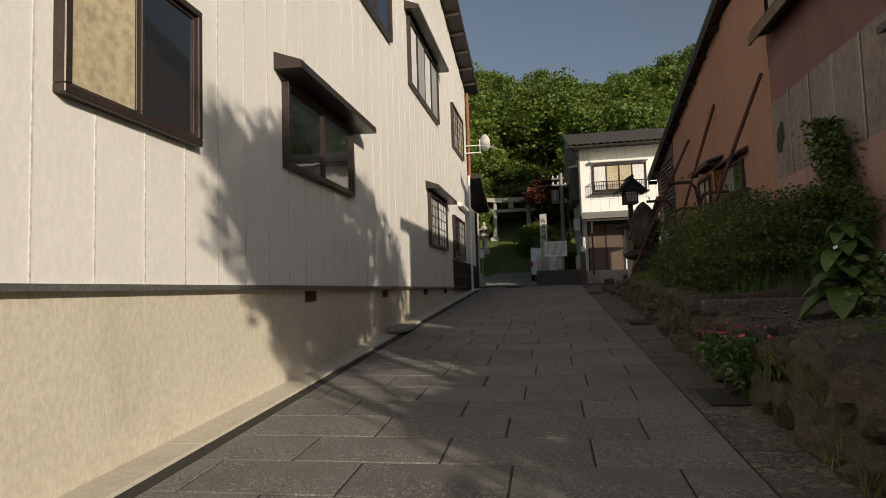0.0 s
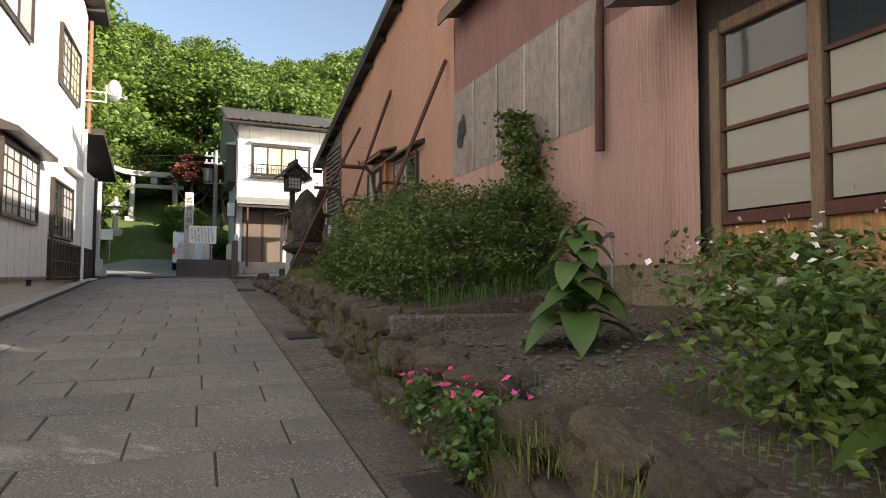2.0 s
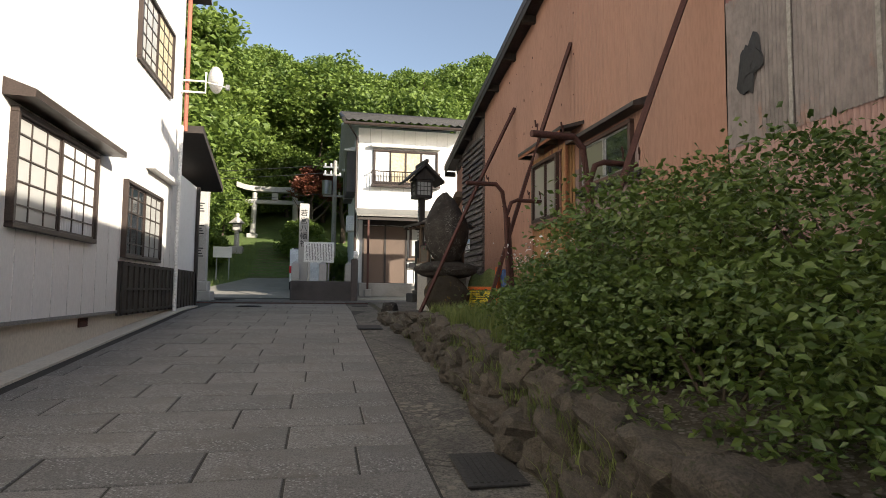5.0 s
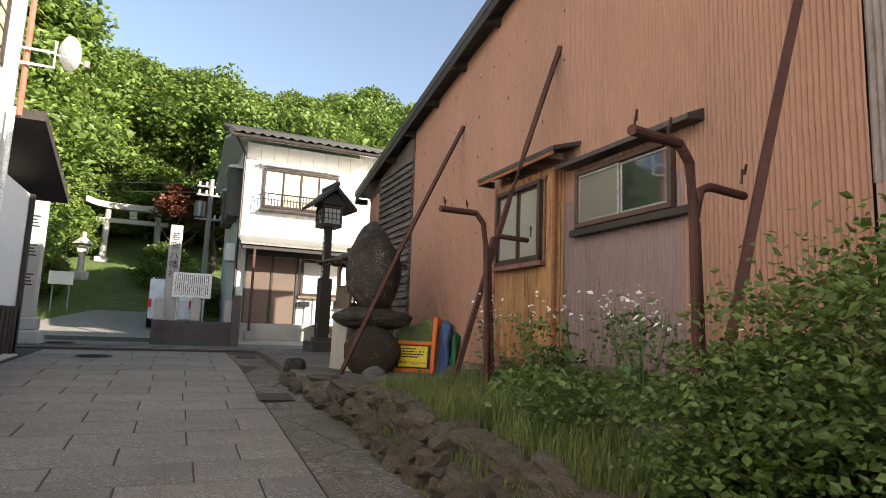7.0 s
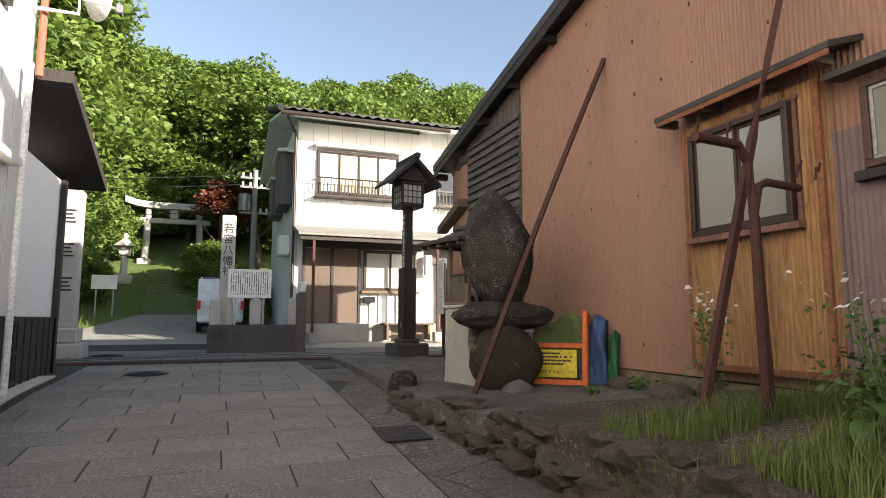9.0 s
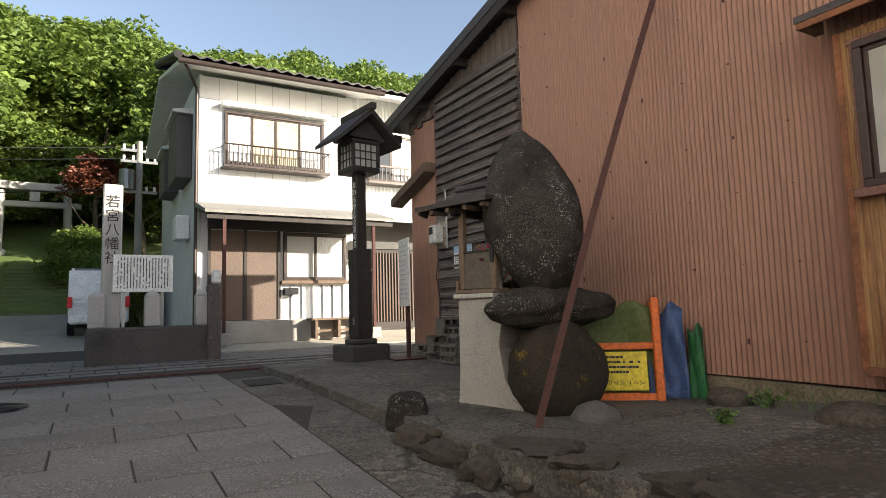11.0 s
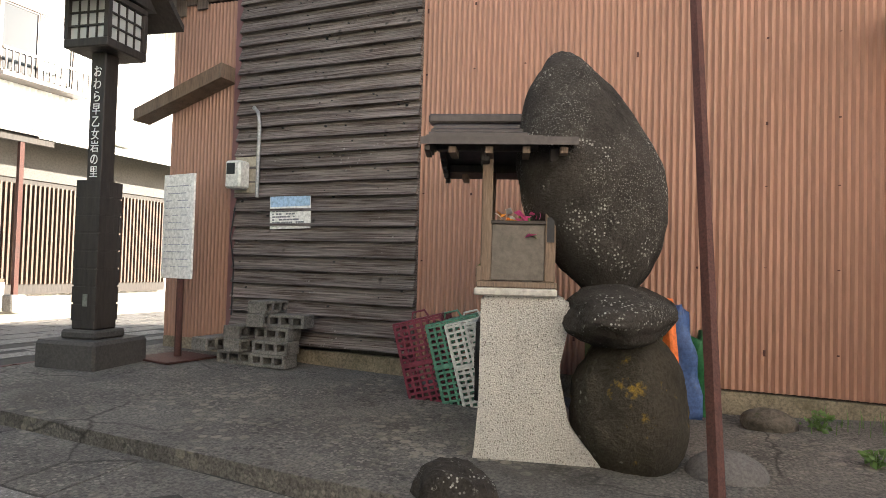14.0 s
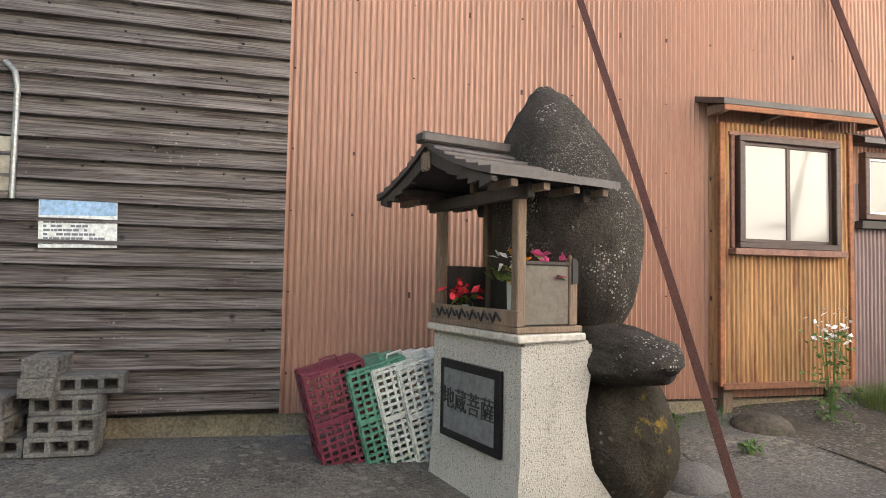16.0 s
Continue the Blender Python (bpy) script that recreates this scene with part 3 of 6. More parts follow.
def window_unit(parent, x, y0, y1, z0, z1, nrm=1, frame_m=None, panes=2, grid=(0, 0), glass=None, depth=0.08, hood=False, name="window", label="", sash_m=None):
    """A framed window in a wall that looks along +x or -x; x is the wall's face."""
    frame_m = frame_m or BROWN
    glass = glass or [GLASS]
    e = new(name)
    e.location = (x, (y0 + y1) / 2, z0)
    e.parent = parent
    e.matrix_parent_inverse = world_of(parent).inverted()
    xa, xb = sorted((x - nrm * 0.02, x + nrm * depth))
    f = 0.055
    b = box(xa, xb, y0, y1, z0, z0 + f, None, 0.006)
    box(xa, xb, y0, y1, z1 - f, z1, b, 0.006)
    box(xa, xb, y0, y0 + f, z0 + f, z1 - f, b, 0.006)
    box(xa, xb, y1 - f, y1, z0 + f, z1 - f, b, 0.006)
    part("window_frame", b, frame_m, e)
    w = (y1 - y0 - 2 * f) / panes
    for k in range(panes):
        ya, yb = y0 + f + k * w, y0 + f + (k + 1) * w
        px = x + nrm * (0.02 + 0.018 * (k % 2))
        b = bmesh.new()
        s = 0.03
        xs = sorted((px - 0.012, px + 0.014))
        for a0, a1, c0, c1 in ((ya, yb, z0 + f, z0 + f + s), (ya, yb, z1 - f - s, z1 - f), (ya, ya + s, z0 + f + s, z1 - f - s), (yb - s, yb, z0 + f + s, z1 - f - s)):
            box(*xs, a0, a1, c0, c1, b, 0.003)
        for gi in range(1, grid[0]):
            yy = ya + (yb - ya) * gi / grid[0]
            box(*xs, yy - 0.009, yy + 0.009, z0 + f + s, z1 - f - s, b)
        for gi in range(1, grid[1]):
            zz = z0 + (z1 - z0) * gi / grid[1]
            box(xs[0] - 0.001, xs[1] + 0.001, ya + s, yb - s, zz - 0.009, zz + 0.009, b)
        part("sash", b, sash_m or frame_m, e)
        b = box(*sorted((px - nrm * 0.006, px + nrm * 0.002)), ya + s, yb - s, z0 + f + s, z1 - f - s)
        part("pane", b, glass[k % len(glass)], e)
    if hood:
        d = 0.3
        b = poly_prism([(x, z1 + 0.24), (x + nrm * d, z1 + 0.13), (x + nrm * d, z1 + 0.05), (x + nrm * (d - 0.04), z1 + 0.05), (x, z1 + 0.06)], "y", y0 - 0.18, y1 + 0.35)
        part("hood", b, BROWN, e, "dark brown metal hood")
    return e


def cream_house():
    e = thing("house", (HX, 8, 0.6), "two-storey cream-sided house with brown window frames", "house")
    # wall: its far end steps down under a lower roof
    b = poly_prism([(-6.0, 1.81), (20.3, 1.81), (20.3, 8.75), (16.0, 9.75), (-6.0, 14.7)], "x", HX - 5, HX)
    part("wall", b, PAINT_CREAM, e)
    b = bmesh.new()
    y = -5.8
    while y < 20.2:
        box(HX + 0.001, HX + 0.006, y, y + 0.012, 1.81, 8.7 if y > 10 else 9.5, b)
        y += 0.455
    part("siding_joint", b, surface("siding_joint", (0.64, 0.62, 0.59), 0.6), e, "thin upright siding joints")
    b = poly_prism([(-6, 1.8), (16.5, 1.8), (16.5, 1.84), (-6, 1.84)], "x", HX + 0.001, HX + 0.03)
    part("flashing", b, GREY_METAL, e, "thin metal drip strip")
    b = poly_prism([(-6, 0.0), (20.3, 1.4), (20.3, 1.808), (-6, 1.808)], "x", HX - 4.9, HX - 0.05)
    part("foundation", b, STUCCO, e, "stained cream mortar foundation")
    # roof edge along the gable
    for y0, z0, y1, z1 in ((20.75, 8.72, 9.6, 11.3), (9.6, 11.3, -6.3, 15.0)):
        b = poly_prism([(y0, z0), (y1, z1), (y1, z1 + 0.18), (y0, z0 + 0.18)], "x", HX - 5.3, HX + 0.45)
        part("roof", b, ROOF_TIN, e, "dark roof with deep eave")
    for y in np.arange(11, 20.5, 0.9):
        z = 8.72 + (20.75 - y) * 0.231
        part("rafter", box(HX + 0.005, HX + 0.42, y - 0.04, y + 0.04, z - 0.1, z - 0.005), DARK_WOOD, e)
    # windows
    window_unit(e, HX, 2.53, 3.88, 2.9, 3.97, hood=False, glass=[CURTAIN, GLASS])
    window_unit(e, HX, 5.46, 7.6, 3.06, 3.98, hood=True, glass=[GLASS, GLASS])
    window_unit(e, HX, 8.1, 9.95, 6.22, 7.4, glass=[GLASS, GLASS])
    window_unit(e, HX, 11.4, 14.6, 5.96, 7.4, hood=True, panes=4, glass=[CURTAIN_WHITE, GLASS_PALE])
    window_unit(e, HX, 13.08, 15.36, 2.78, 4.0, hood=True, grid=(3, 5), glass=[GLASS_PALE, CURTAIN_WHITE])
    window_unit(e, HX, 16.95, 19.15, 5.98, 7.3, grid=(3, 5), glass=[GLASS_PALE, CURTAIN])
    # entrance with lattice
    window_unit(e, HX, 16.6, 18.75, 2.66, 3.9, grid=(3, 5), glass=[GLASS, GLASS_PALE], name="door")
    b = box(HX + 0.002, HX + 0.05, 16.5, 20.28, 1.76, 2.6, None, 0.005)
    part("dado", b, DARK_WOOD, e, "black wooden panelling under the window")
    b = bmesh.new()
    for y in np.arange(16.55, 20.25, 0.3):
        box(HX + 0.051, HX + 0.075, y, y + 0.05, 1.76, 2.6, b)
    for z in (1.8, 2.15, 2.54):
        box(HX + 0.076, HX + 0.09, 16.5, 20.28, z, z + 0.04, b)
    part("batten", b, DARK_WOOD, e)
    # corner box for shutters, vents, pipes
    b = poly_prism([(HX, 4.45), (HX + 0.16, 4.38), (HX + 0.16, 4.3), (HX, 4.3)], "y", 17.75, 19.6)
    part("shutter_box", b, WHITE_PAINT, e)
    for y in (6.1, 9.3, 12.6, 15.2):
        b = box(HX - 0.049, HX - 0.03, y, y + 0.3, 1.66, 1.78, None, 0.004)
        for k in range(5):
            box(HX - 0.029, HX - 0.02, y + 0.02, y + 0.28, 1.67 + k * 0.022, 1.681 + k * 0.022, b)
        part("vent", b, RUST, e, "small rusty louvred foundation vent")
    b = tube([(HX + 0.1, 20.2, 8.6), (HX + 0.1, 20.2, 5.6)], 0.045)
    part("downpipe", b, COPPER, e, "copper-coloured downpipe")
    b = tube([(HX + 0.12, 19.75, 5.6), (HX + 0.12, 19.75, 1.7)], 0.04)
    part("downpipe", b, WHITE_PAINT, e, "pale downpipe")
    # lean-to at the far corner
    b = poly_prism([(20.3, 1.4), (22.3, 1.5), (22.3, 4.7), (20.3, 4.7)], "x", HX - 4, HX - 0.02)
    part("wall", b, WHITE_PANEL, e, "white annexe wall")
    b = box(HX - 0.015, HX + 0.03, 20.31, 22.29, 1.6, 2.6, None, 0.005)
    part("dado", b, DARK_WOOD, e)
    b = bmesh.new()
    for y in np.arange(20.4, 22.2, 0.3):
        box(HX + 0.031, HX + 0.05, y, y + 0.04, 1.64, 2.58, b)
    part("batten", b, DARK_WOOD, e)
    b = poly_prism([(20.31, 5.6), (23.2, 4.75), (23.2, 4.9), (20.31, 5.76)], "x", HX - 4.2, HX + 0.45)
    part("roof", b, DARK_WOOD, e, "dark sloping annexe roof")
    b = box(HX - 0.01, HX + 0.06, 22.2, 22.32, 1.5, 4.7)
    part("post", b, DARK_WOOD, e)
    return e


HOUSE = cream_house()


def step_stone():
    b = rough_stone(41, 0.16, 0.55, 0.05, (HX + 0.2, 9.6, road_z(9.6) + 0.05), 0.12, 3, boxy=0.7)
    single("stepping_stone", b, CONCRETE, "pale flat stone lying at the house foot", "stone", smooth=True)


step_stone()


def dish():
    e = thing("satellite_dish", (HX + 0.3, 20.25, 6.6), "white satellite dish on a wall bracket of the house", "satellite dish")
    b = bmesh.new()
    bmesh.ops.create_uvsphere(b, u_segments=24, v_segments=12, radius=0.42)
    bmesh.ops.delete(b, geom=[v for v in b.verts if v.co.z > -0.29], context="VERTS")
    b.transform(Matrix.Translation((HX + 0.6, 20.4, 6.85)) @ Matrix.Rotation(radians(75), 4, "Y") @ Matrix.Rotation(radians(-40), 4, "X") @ Matrix.Translation((0, 0, 0.36)))
    ob = part("dish", b, WHITE_PAINT, e, smooth=True)
    b = tube([(HX, 20.1, 6.45), (HX + 0.5, 20.1, 6.45), (HX + 0.5, 20.1, 6.9)], 0.025)
    tube([(HX, 20.1, 6.7), (HX + 0.5, 20.1, 6.7)], 0.02, b)
    tube([(HX + 0.5, 20.3, 6.75), (HX + 0.95, 20.1, 6.6)], 0.015, b)
    part("bracket", b, WHITE_PAINT, e)
    b = box(HX + 0.92, HX + 1.0, 20.06, 20.14, 6.54, 6.66, None, 0.01)
    part("receiver", b, GREY_METAL, e)


dish()

# ---------- tin shed ----------
SX = 4.62


def rake(y):
    """Height of the orange shed's sloping roof edge."""
    return 5.9 + (22.6 - y) * 0.225


def build_shed():
    e = thing("shed", (SX, 17, 1.7), "old orange corrugated-tin shed with a sloping roof edge", "shed")
    core = poly_prism([(11.4, 1.2), (23.05, 1.5), (23.05, rake(23.05) - 0.1), (11.4, rake(11.4) - 0.1)], "x", SX + 0.06, SX + 3.8)
    part("wall", core, DARK_WOOD, e, "dark inner wall behind the tin")
    b = poly_prism([(11.4, 1.55), (23.05, 1.75), (23.05, 2.02), (11.4, 1.95)], "x", SX + 0.005, SX + 0.058)
    part("foundation", b, FOOTING, e, "cracked mortar footing")
    # sheets in courses, each lapping over the one below
    for k, (za, zb) in enumerate(((2.0, 4.06), (4.03, 5.95), (5.92, 7.8), (7.77, 9.7))):
        cuts = [11.4, 13.0, 14.9, 20.0]
        for ya, yb in zip(cuts, cuts[1:]):
            if rake((ya + yb) / 2) - 0.15 < za:
                continue
            n = 12
            col = [(y, za, max(za + 0.01, min(zb, rake(y) - 0.05))) for y in np.linspace(ya, yb, n)]
            m = TIN_LILAC if (k == 0 and 12.5 < ya < 14.8) else TIN_ORANGE
            part("tin_sheet", sheet(col, SX - 0.004 * k, 0.048, 0.01), m, e, "faded corrugated tin" if k else "")
    # nail rows
    b = bmesh.new()
    rng = random.Random(3)
    for z in (2.3, 2.9, 3.5, 3.98, 4.6, 5.2, 5.85, 6.5):
        for y in np.arange(14.9, 20, 0.46):
            if z < rake(y) - 0.2:
                box(SX - 0.02, SX - 0.012, y - 0.008, y + 0.008, z + rng.uniform(-0.03, 0.03) - 0.008, z + 0.01, b)
    tagged(part("nail", b, RUST, e), kind="stuff")
    # strip of tin past the boards, with a slanting hood
    part("tin_sheet", sheet([(22.1, 2.02, 5.6), (23.05, 2.02, 5.66)], SX, 0.048, 0.01), TIN_ORANGE, e)
    b = poly_prism([(22.15, 4.72), (23.35, 4.35), (23.35, 4.48), (22.15, 4.87)], "x", SX - 0.24, SX - 0.02)
    part("hood", b, OLD_WOOD, e, "small slanting weathered wooden hood")
    b = box(SX - 0.05, SX - 0.012, 22.06, 22.14, 2.02, 5.7)
    part("corner_strip", b, TIN_PURPLE, e)
    # upright boards under the roof edge
    y = 20.02
    while y < 22.9:
        ob = part("board", box(SX - 0.035, SX - 0.012, y, y + 0.14, 5.86 - (y - 20) * 0.1 + 0.05 * math.sin(y * 23), rake(y + 0.14) - 0.06, None, 0.003), BOARD_V, e)
        y += 0.15
    # roof
    b = poly_prism([(23.45, rake(23.45) - 0.02), (11.0, rake(11.0) - 0.02), (11.0, rake(11.0) + 0.12), (23.45, rake(23.45) + 0.12)], "x", SX - 0.3, SX + 4.0)
    part("roof", b, ROOF_TIN, e, "dark rusty tin roof")
    b = poly_prism([(23.4, rake(23.4) - 0.16), (11.0, rake(11.0) - 0.16), (11.0, rake(11.0) - 0.02), (23.4, rake(23.4) - 0.02)], "x", SX - 0.29, SX - 0.26)
    part("bargeboard", b, DARK_WOOD, e)
    for y in np.arange(12, 23.6, 1.15):
        part("purlin_end", box(SX - 0.26, SX + 0.05, y - 0.05, y + 0.05, rake(y) - 0.17, rake(y) - 0.04), DARK_WOOD, e)
    # high window
    window_unit(e, SX - 0.01, 13.1, 14.58, 3.67, 4.33, nrm=-1, sash_m=GREY_METAL, frame_m=surface("old_brown_frame", (0.09, 0.05, 0.04), 0.6), glass=[GLASS, GLASS_DIM], depth=0.07, name="window")
    b = poly_prism([(SX, 4.52), (SX - 0.22, 4.43), (SX - 0.22, 4.38), (SX, 4.4)], "y", 12.75, 14.75)
    part("hood", b, ROOF_TIN, e)
    part("window_sill", box(SX - 0.1, SX - 0.012, 12.85, 14.65, 3.58, 3.655, None, 0.005), DARK_WOOD, e)
    return e


SHED = build_shed()


def clapboards():
    """Overlapping grey boards over the shed's far bay."""
    z, k = 2.06, 0
    rng = random.Random(8)
    while z < 5.86:
        h = rng.uniform(0.135, 0.155)
        b = bmesh.new()
        n = 9
        rows = []
        for i in range(n + 1):
            y = 20.0 + 2.06 * i / n
            wav = 0.006 * noise.noise(Vector((y * 2.2, z * 5, 3)))
            rows.append([b.verts.new(p) for p in ((SX - 0.012, y, z + h + 0.03), (SX - 0.028, y, z + h + 0.03), (SX - 0.1 + wav, y, z + wav), (SX - 0.012, y, z + wav))])
        for a, c in zip(rows, rows[1:]):
            for q in range(4):
                b.faces.new((a[q], a[(q + 1) % 4], c[(q + 1) % 4], c[q]))
        b.faces.new(rows[0][::-1])
        b.faces.new(rows[-1])
        bmesh.ops.recalc_face_normals(b, faces=b.faces[:])
        part("clapboard", b, CLAP, SHED)
        z += h
        k += 1

    b = bmesh.new()
    for _ in range(130):
        y, zz = rng.uniform(20.05, 22.02), rng.uniform(2.1, 5.8)
        bmesh.ops.create_icosphere(b, subdivisions=1, radius=1, matrix=Matrix.Translation((SX - 0.064, y, zz)) @ Matrix.Diagonal((0.022, rng.uniform(0.008, 0.016), rng.uniform(0.006, 0.012), 1)))
    tagged(part("knot", b, INK, SHED, "dark knots and nail stains"), kind="stuff")


clapboards()


def shed_bay():
    e = thing("bay", (4.3, 15.6, 1.95), "rusty yellow corrugated bay with a sliding window on the shed", "shed bay")
    X = 4.47
    y0, y1 = 14.86, 16.28
    post = surface("rusted_post", (0.25, 0.1, 0.045), 0.75, 3, 30, 0.5)
    part("front", sheet([(y0, 2.16, 4.46), (y1, 2.16, 4.46)], X, 0.048, 0.01), TIN_RUST, e, "rust-streaked yellow corrugated tin")
    for yy in (y0, y1):
        b = sheet([(X, 2.16, 4.46), (SX, 2.16, 4.46)], 0, 0.048, 0.01)
        b.transform(Matrix.Translation((0, yy, 0)) @ Matrix(((0, 1, 0, 0), (1, 0, 0, 0), (0, 0, 1, 0), (0, 0, 0, 1))))
        part("side", b, TIN_RUST, e)
    part("core", box(X + 0.02, SX, y0 + 0.02, y1 - 0.02, 2.18, 4.44), DARK_WOOD, e)
    for yy in (y0, y1):
        part("corner_strip", box(X - 0.022, X + 0.02, yy - 0.025, yy + 0.025, 2.13, 4.46, None, 0.006), post, e)
    for yy in (y0 + 0.12, y1 - 0.12):
        part("leg", box(X + 0.06, X + 0.15, yy - 0.05, yy + 0.05, 1.82, 2.17, None, 0.006), OLD_WOOD, e)
    window_unit(e, X - 0.015, 15.06, 16.16, 3.34, 4.34, nrm=-1, frame_m=surface("bay_frame", (0.05, 0.026, 0.02), 0.5), glass=[glass_material("cloudy_glass", (0.27, 0.26, 0.24), 0.12)])
    trim = surface("bay_trim", (0.2, 0.1, 0.075), 0.65, 4, 30, 0.4)
    part("window_sill", box(X - 0.11, X - 0.012, 15.0, 16.22, 3.28, 3.338, None, 0.005), trim, e)
    part("window_head", box(X - 0.04, X - 0.012, 15.0, 16.22, 4.342, 4.38, None, 0.005), trim, e)
    for ya in (15.02, 16.165):
        part("window_jamb", box(X - 0.04, X - 0.014, ya, ya + 0.036, 3.34, 4.34, None, 0.004), trim, e)
    b = poly_prism([(SX, 4.72), (X - 0.24, 4.6), (X - 0.24, 4.55), (SX, 4.67)], "y", y0 - 0.3, y1 + 0.16)
    part("roof", b, ROOF_TIN, e, "low rusty tin roof")
    part("fascia", box(X - 0.235, X - 0.215, y0 - 0.29, y1 + 0.15, 4.5, 4.55, None, 0.004), post, e, "rusty fascia strip")
    for yy in (14.7, 15.2, 15.8, 16.36):
        part("rafter", poly_prism([(X, 4.585), (X - 0.21, 4.555), (X - 0.21, 4.5), (X, 4.5)], "y", yy, yy + 0.06), OLD_WOOD, e)
    part("sill_beam", box(X - 0.03, X + 0.02, y0, y1, 2.1, 2.16, None, 0.006), surface("rusted_beam", (0.2, 0.09, 0.05), 0.8), e)


shed_bay()


def pink_shed():
    e = thing("shed", (SX, 7, 1.4), "faded pink corrugated workshop with a wide glazed door", "shed")
    y0, y1 = 3.2, 11.38
    core = poly_prism([(SX + 0.06, 0.6), (SX + 9, 0.6), (SX + 9, 8.4), (SX + 0.06, 6.3)], "y", y0, y1)
    part("wall", core, DARK_WOOD, e)
    part("foundation", poly_prism([(y0, 0.9), (y1, 1.3), (y1, 2.02), (y0, 2.02)], "x", SX + 0.01, SX + 0.055), FOOTING, e, "stained mortar footing")
    part("tin_sheet", sheet([(6.05, 2.0, 3.6), (y1, 2.0, 3.6)], SX, 0.048, 0.01), TIN_PINK, e)
    part("tin_sheet", sheet([(6.05, 3.56, 4.55), (7.4, 3.56, 4.55)], SX - 0.006, 0.048, 0.01), TIN_PINK, e)
    part("tin_sheet", sheet([(3.2, 2.0, 4.55), (4.2, 2.0, 4.55)], SX, 0.048, 0.01), TIN_PINK, e)
    for i in range(5):
        ya = 7.4 + i * 0.795
        part("clear_sheet", sheet([(ya, 3.54, 4.95), (ya + 0.81, 3.54, 4.95)], SX - 0.008 - 0.004 * (i % 2), 0.048, 0.01), TRANSLUCENT, e, "weathered clear corrugated sheet")
        part("seam", box(SX - 0.03, SX - 0.02, ya - 0.02, ya + 0.02, 3.54, 4.95), surface("pale_seam", (0.3, 0.28, 0.25), 0.6), e)
    part("tin_sheet", sheet([(y0, 4.5, 6.25), (7.4, 4.5, 6.25)], SX - 0.004, 0.048, 0.01), TIN_PURPLE, e)
    part("tin_sheet", sheet([(7.4, 4.92, 6.25), (y1, 4.92, 6.25)], SX - 0.004, 0.048, 0.01), TIN_PURPLE, e)
    b = poly_prism([(SX - 0.36, 6.12), (SX + 9.2, 8.3), (SX + 9.2, 8.44), (SX - 0.36, 6.26)], "y", y0 - 0.3, 11.2)
    part("roof", b, ROOF_TIN, e, "dark tin roof with a worn eave board")
    part("eave_board", box(SX - 0.38, SX - 0.34, y0 - 0.3, 11.25, 6.02, 6.2, None, 0.006), OLD_WOOD, e)
    # rain pipe with a bend
    b = tube([(SX - 0.3, 7.1, 6.0), (SX - 0.25, 7.12, 5.3), (SX - 0.1, 7.25, 4.85), (SX - 0.09, 7.3, 4.6), (SX - 0.09, 7.3, 3.2)], 0.05)
    part("downpipe", b, RUST, e, "rusty rain pipe")
    # torn hole
    b = rough_stone(9, 0.02, 0.14, 0.22, (SX - 0.022, 11.05, 4.25), 0.7, 3)
    part("torn_patch", b, INK, e, "ragged dark hole in the sheet")
    # wide door
    d = new("door")
    d.location = (SX, 5.1, 1.4)
    d.parent = e
    d.matrix_parent_inverse = world_of(e).inverted()
    for yy in (5.83, 4.96, 4.13):
        part("door_frame", box(SX - 0.06, SX + 0.03, yy - 0.05, yy + 0.05, 1.5, 3.92, None, 0.006), OLD_WOOD, d)
    for zz in (3.92, 2.35, 1.55):
        part("door_rail", box(SX - 0.055, SX + 0.03, 4.18, 5.78, zz - 0.05, zz + 0.05, None, 0.006), RUST if zz < 3 else OLD_WOOD, d)
    for ya, yb in ((4.18, 4.91), (5.01, 5.78)):
        part("panel", box(SX - 0.01, SX + 0.02, ya, yb, 1.6, 2.3), TIN_RUST, d, "rust-stained lower panel")
        for k, (za, zb) in enumerate(((2.42, 2.72), (2.76, 3.06), (3.1, 3.42), (3.46, 3.86))):
            part("pane", box(SX - 0.012, SX - 0.004, ya + 0.03, yb - 0.03, za, zb), GLASS_DIM if k < 3 else GLASS, d)
            part("glazing_bar", box(SX - 0.04, SX + 0.01, ya, yb, zb, zb + 0.035, None, 0.003), RUST, d)
    b = poly_prism([(SX, 4.5), (SX - 0.75, 4.28), (SX - 0.75, 4.2), (SX, 4.36)], "y", 3.6, 6.35)
    part("hood", b, ROOF_TIN, e, "rusty tin hood above the door")


pink_shed()


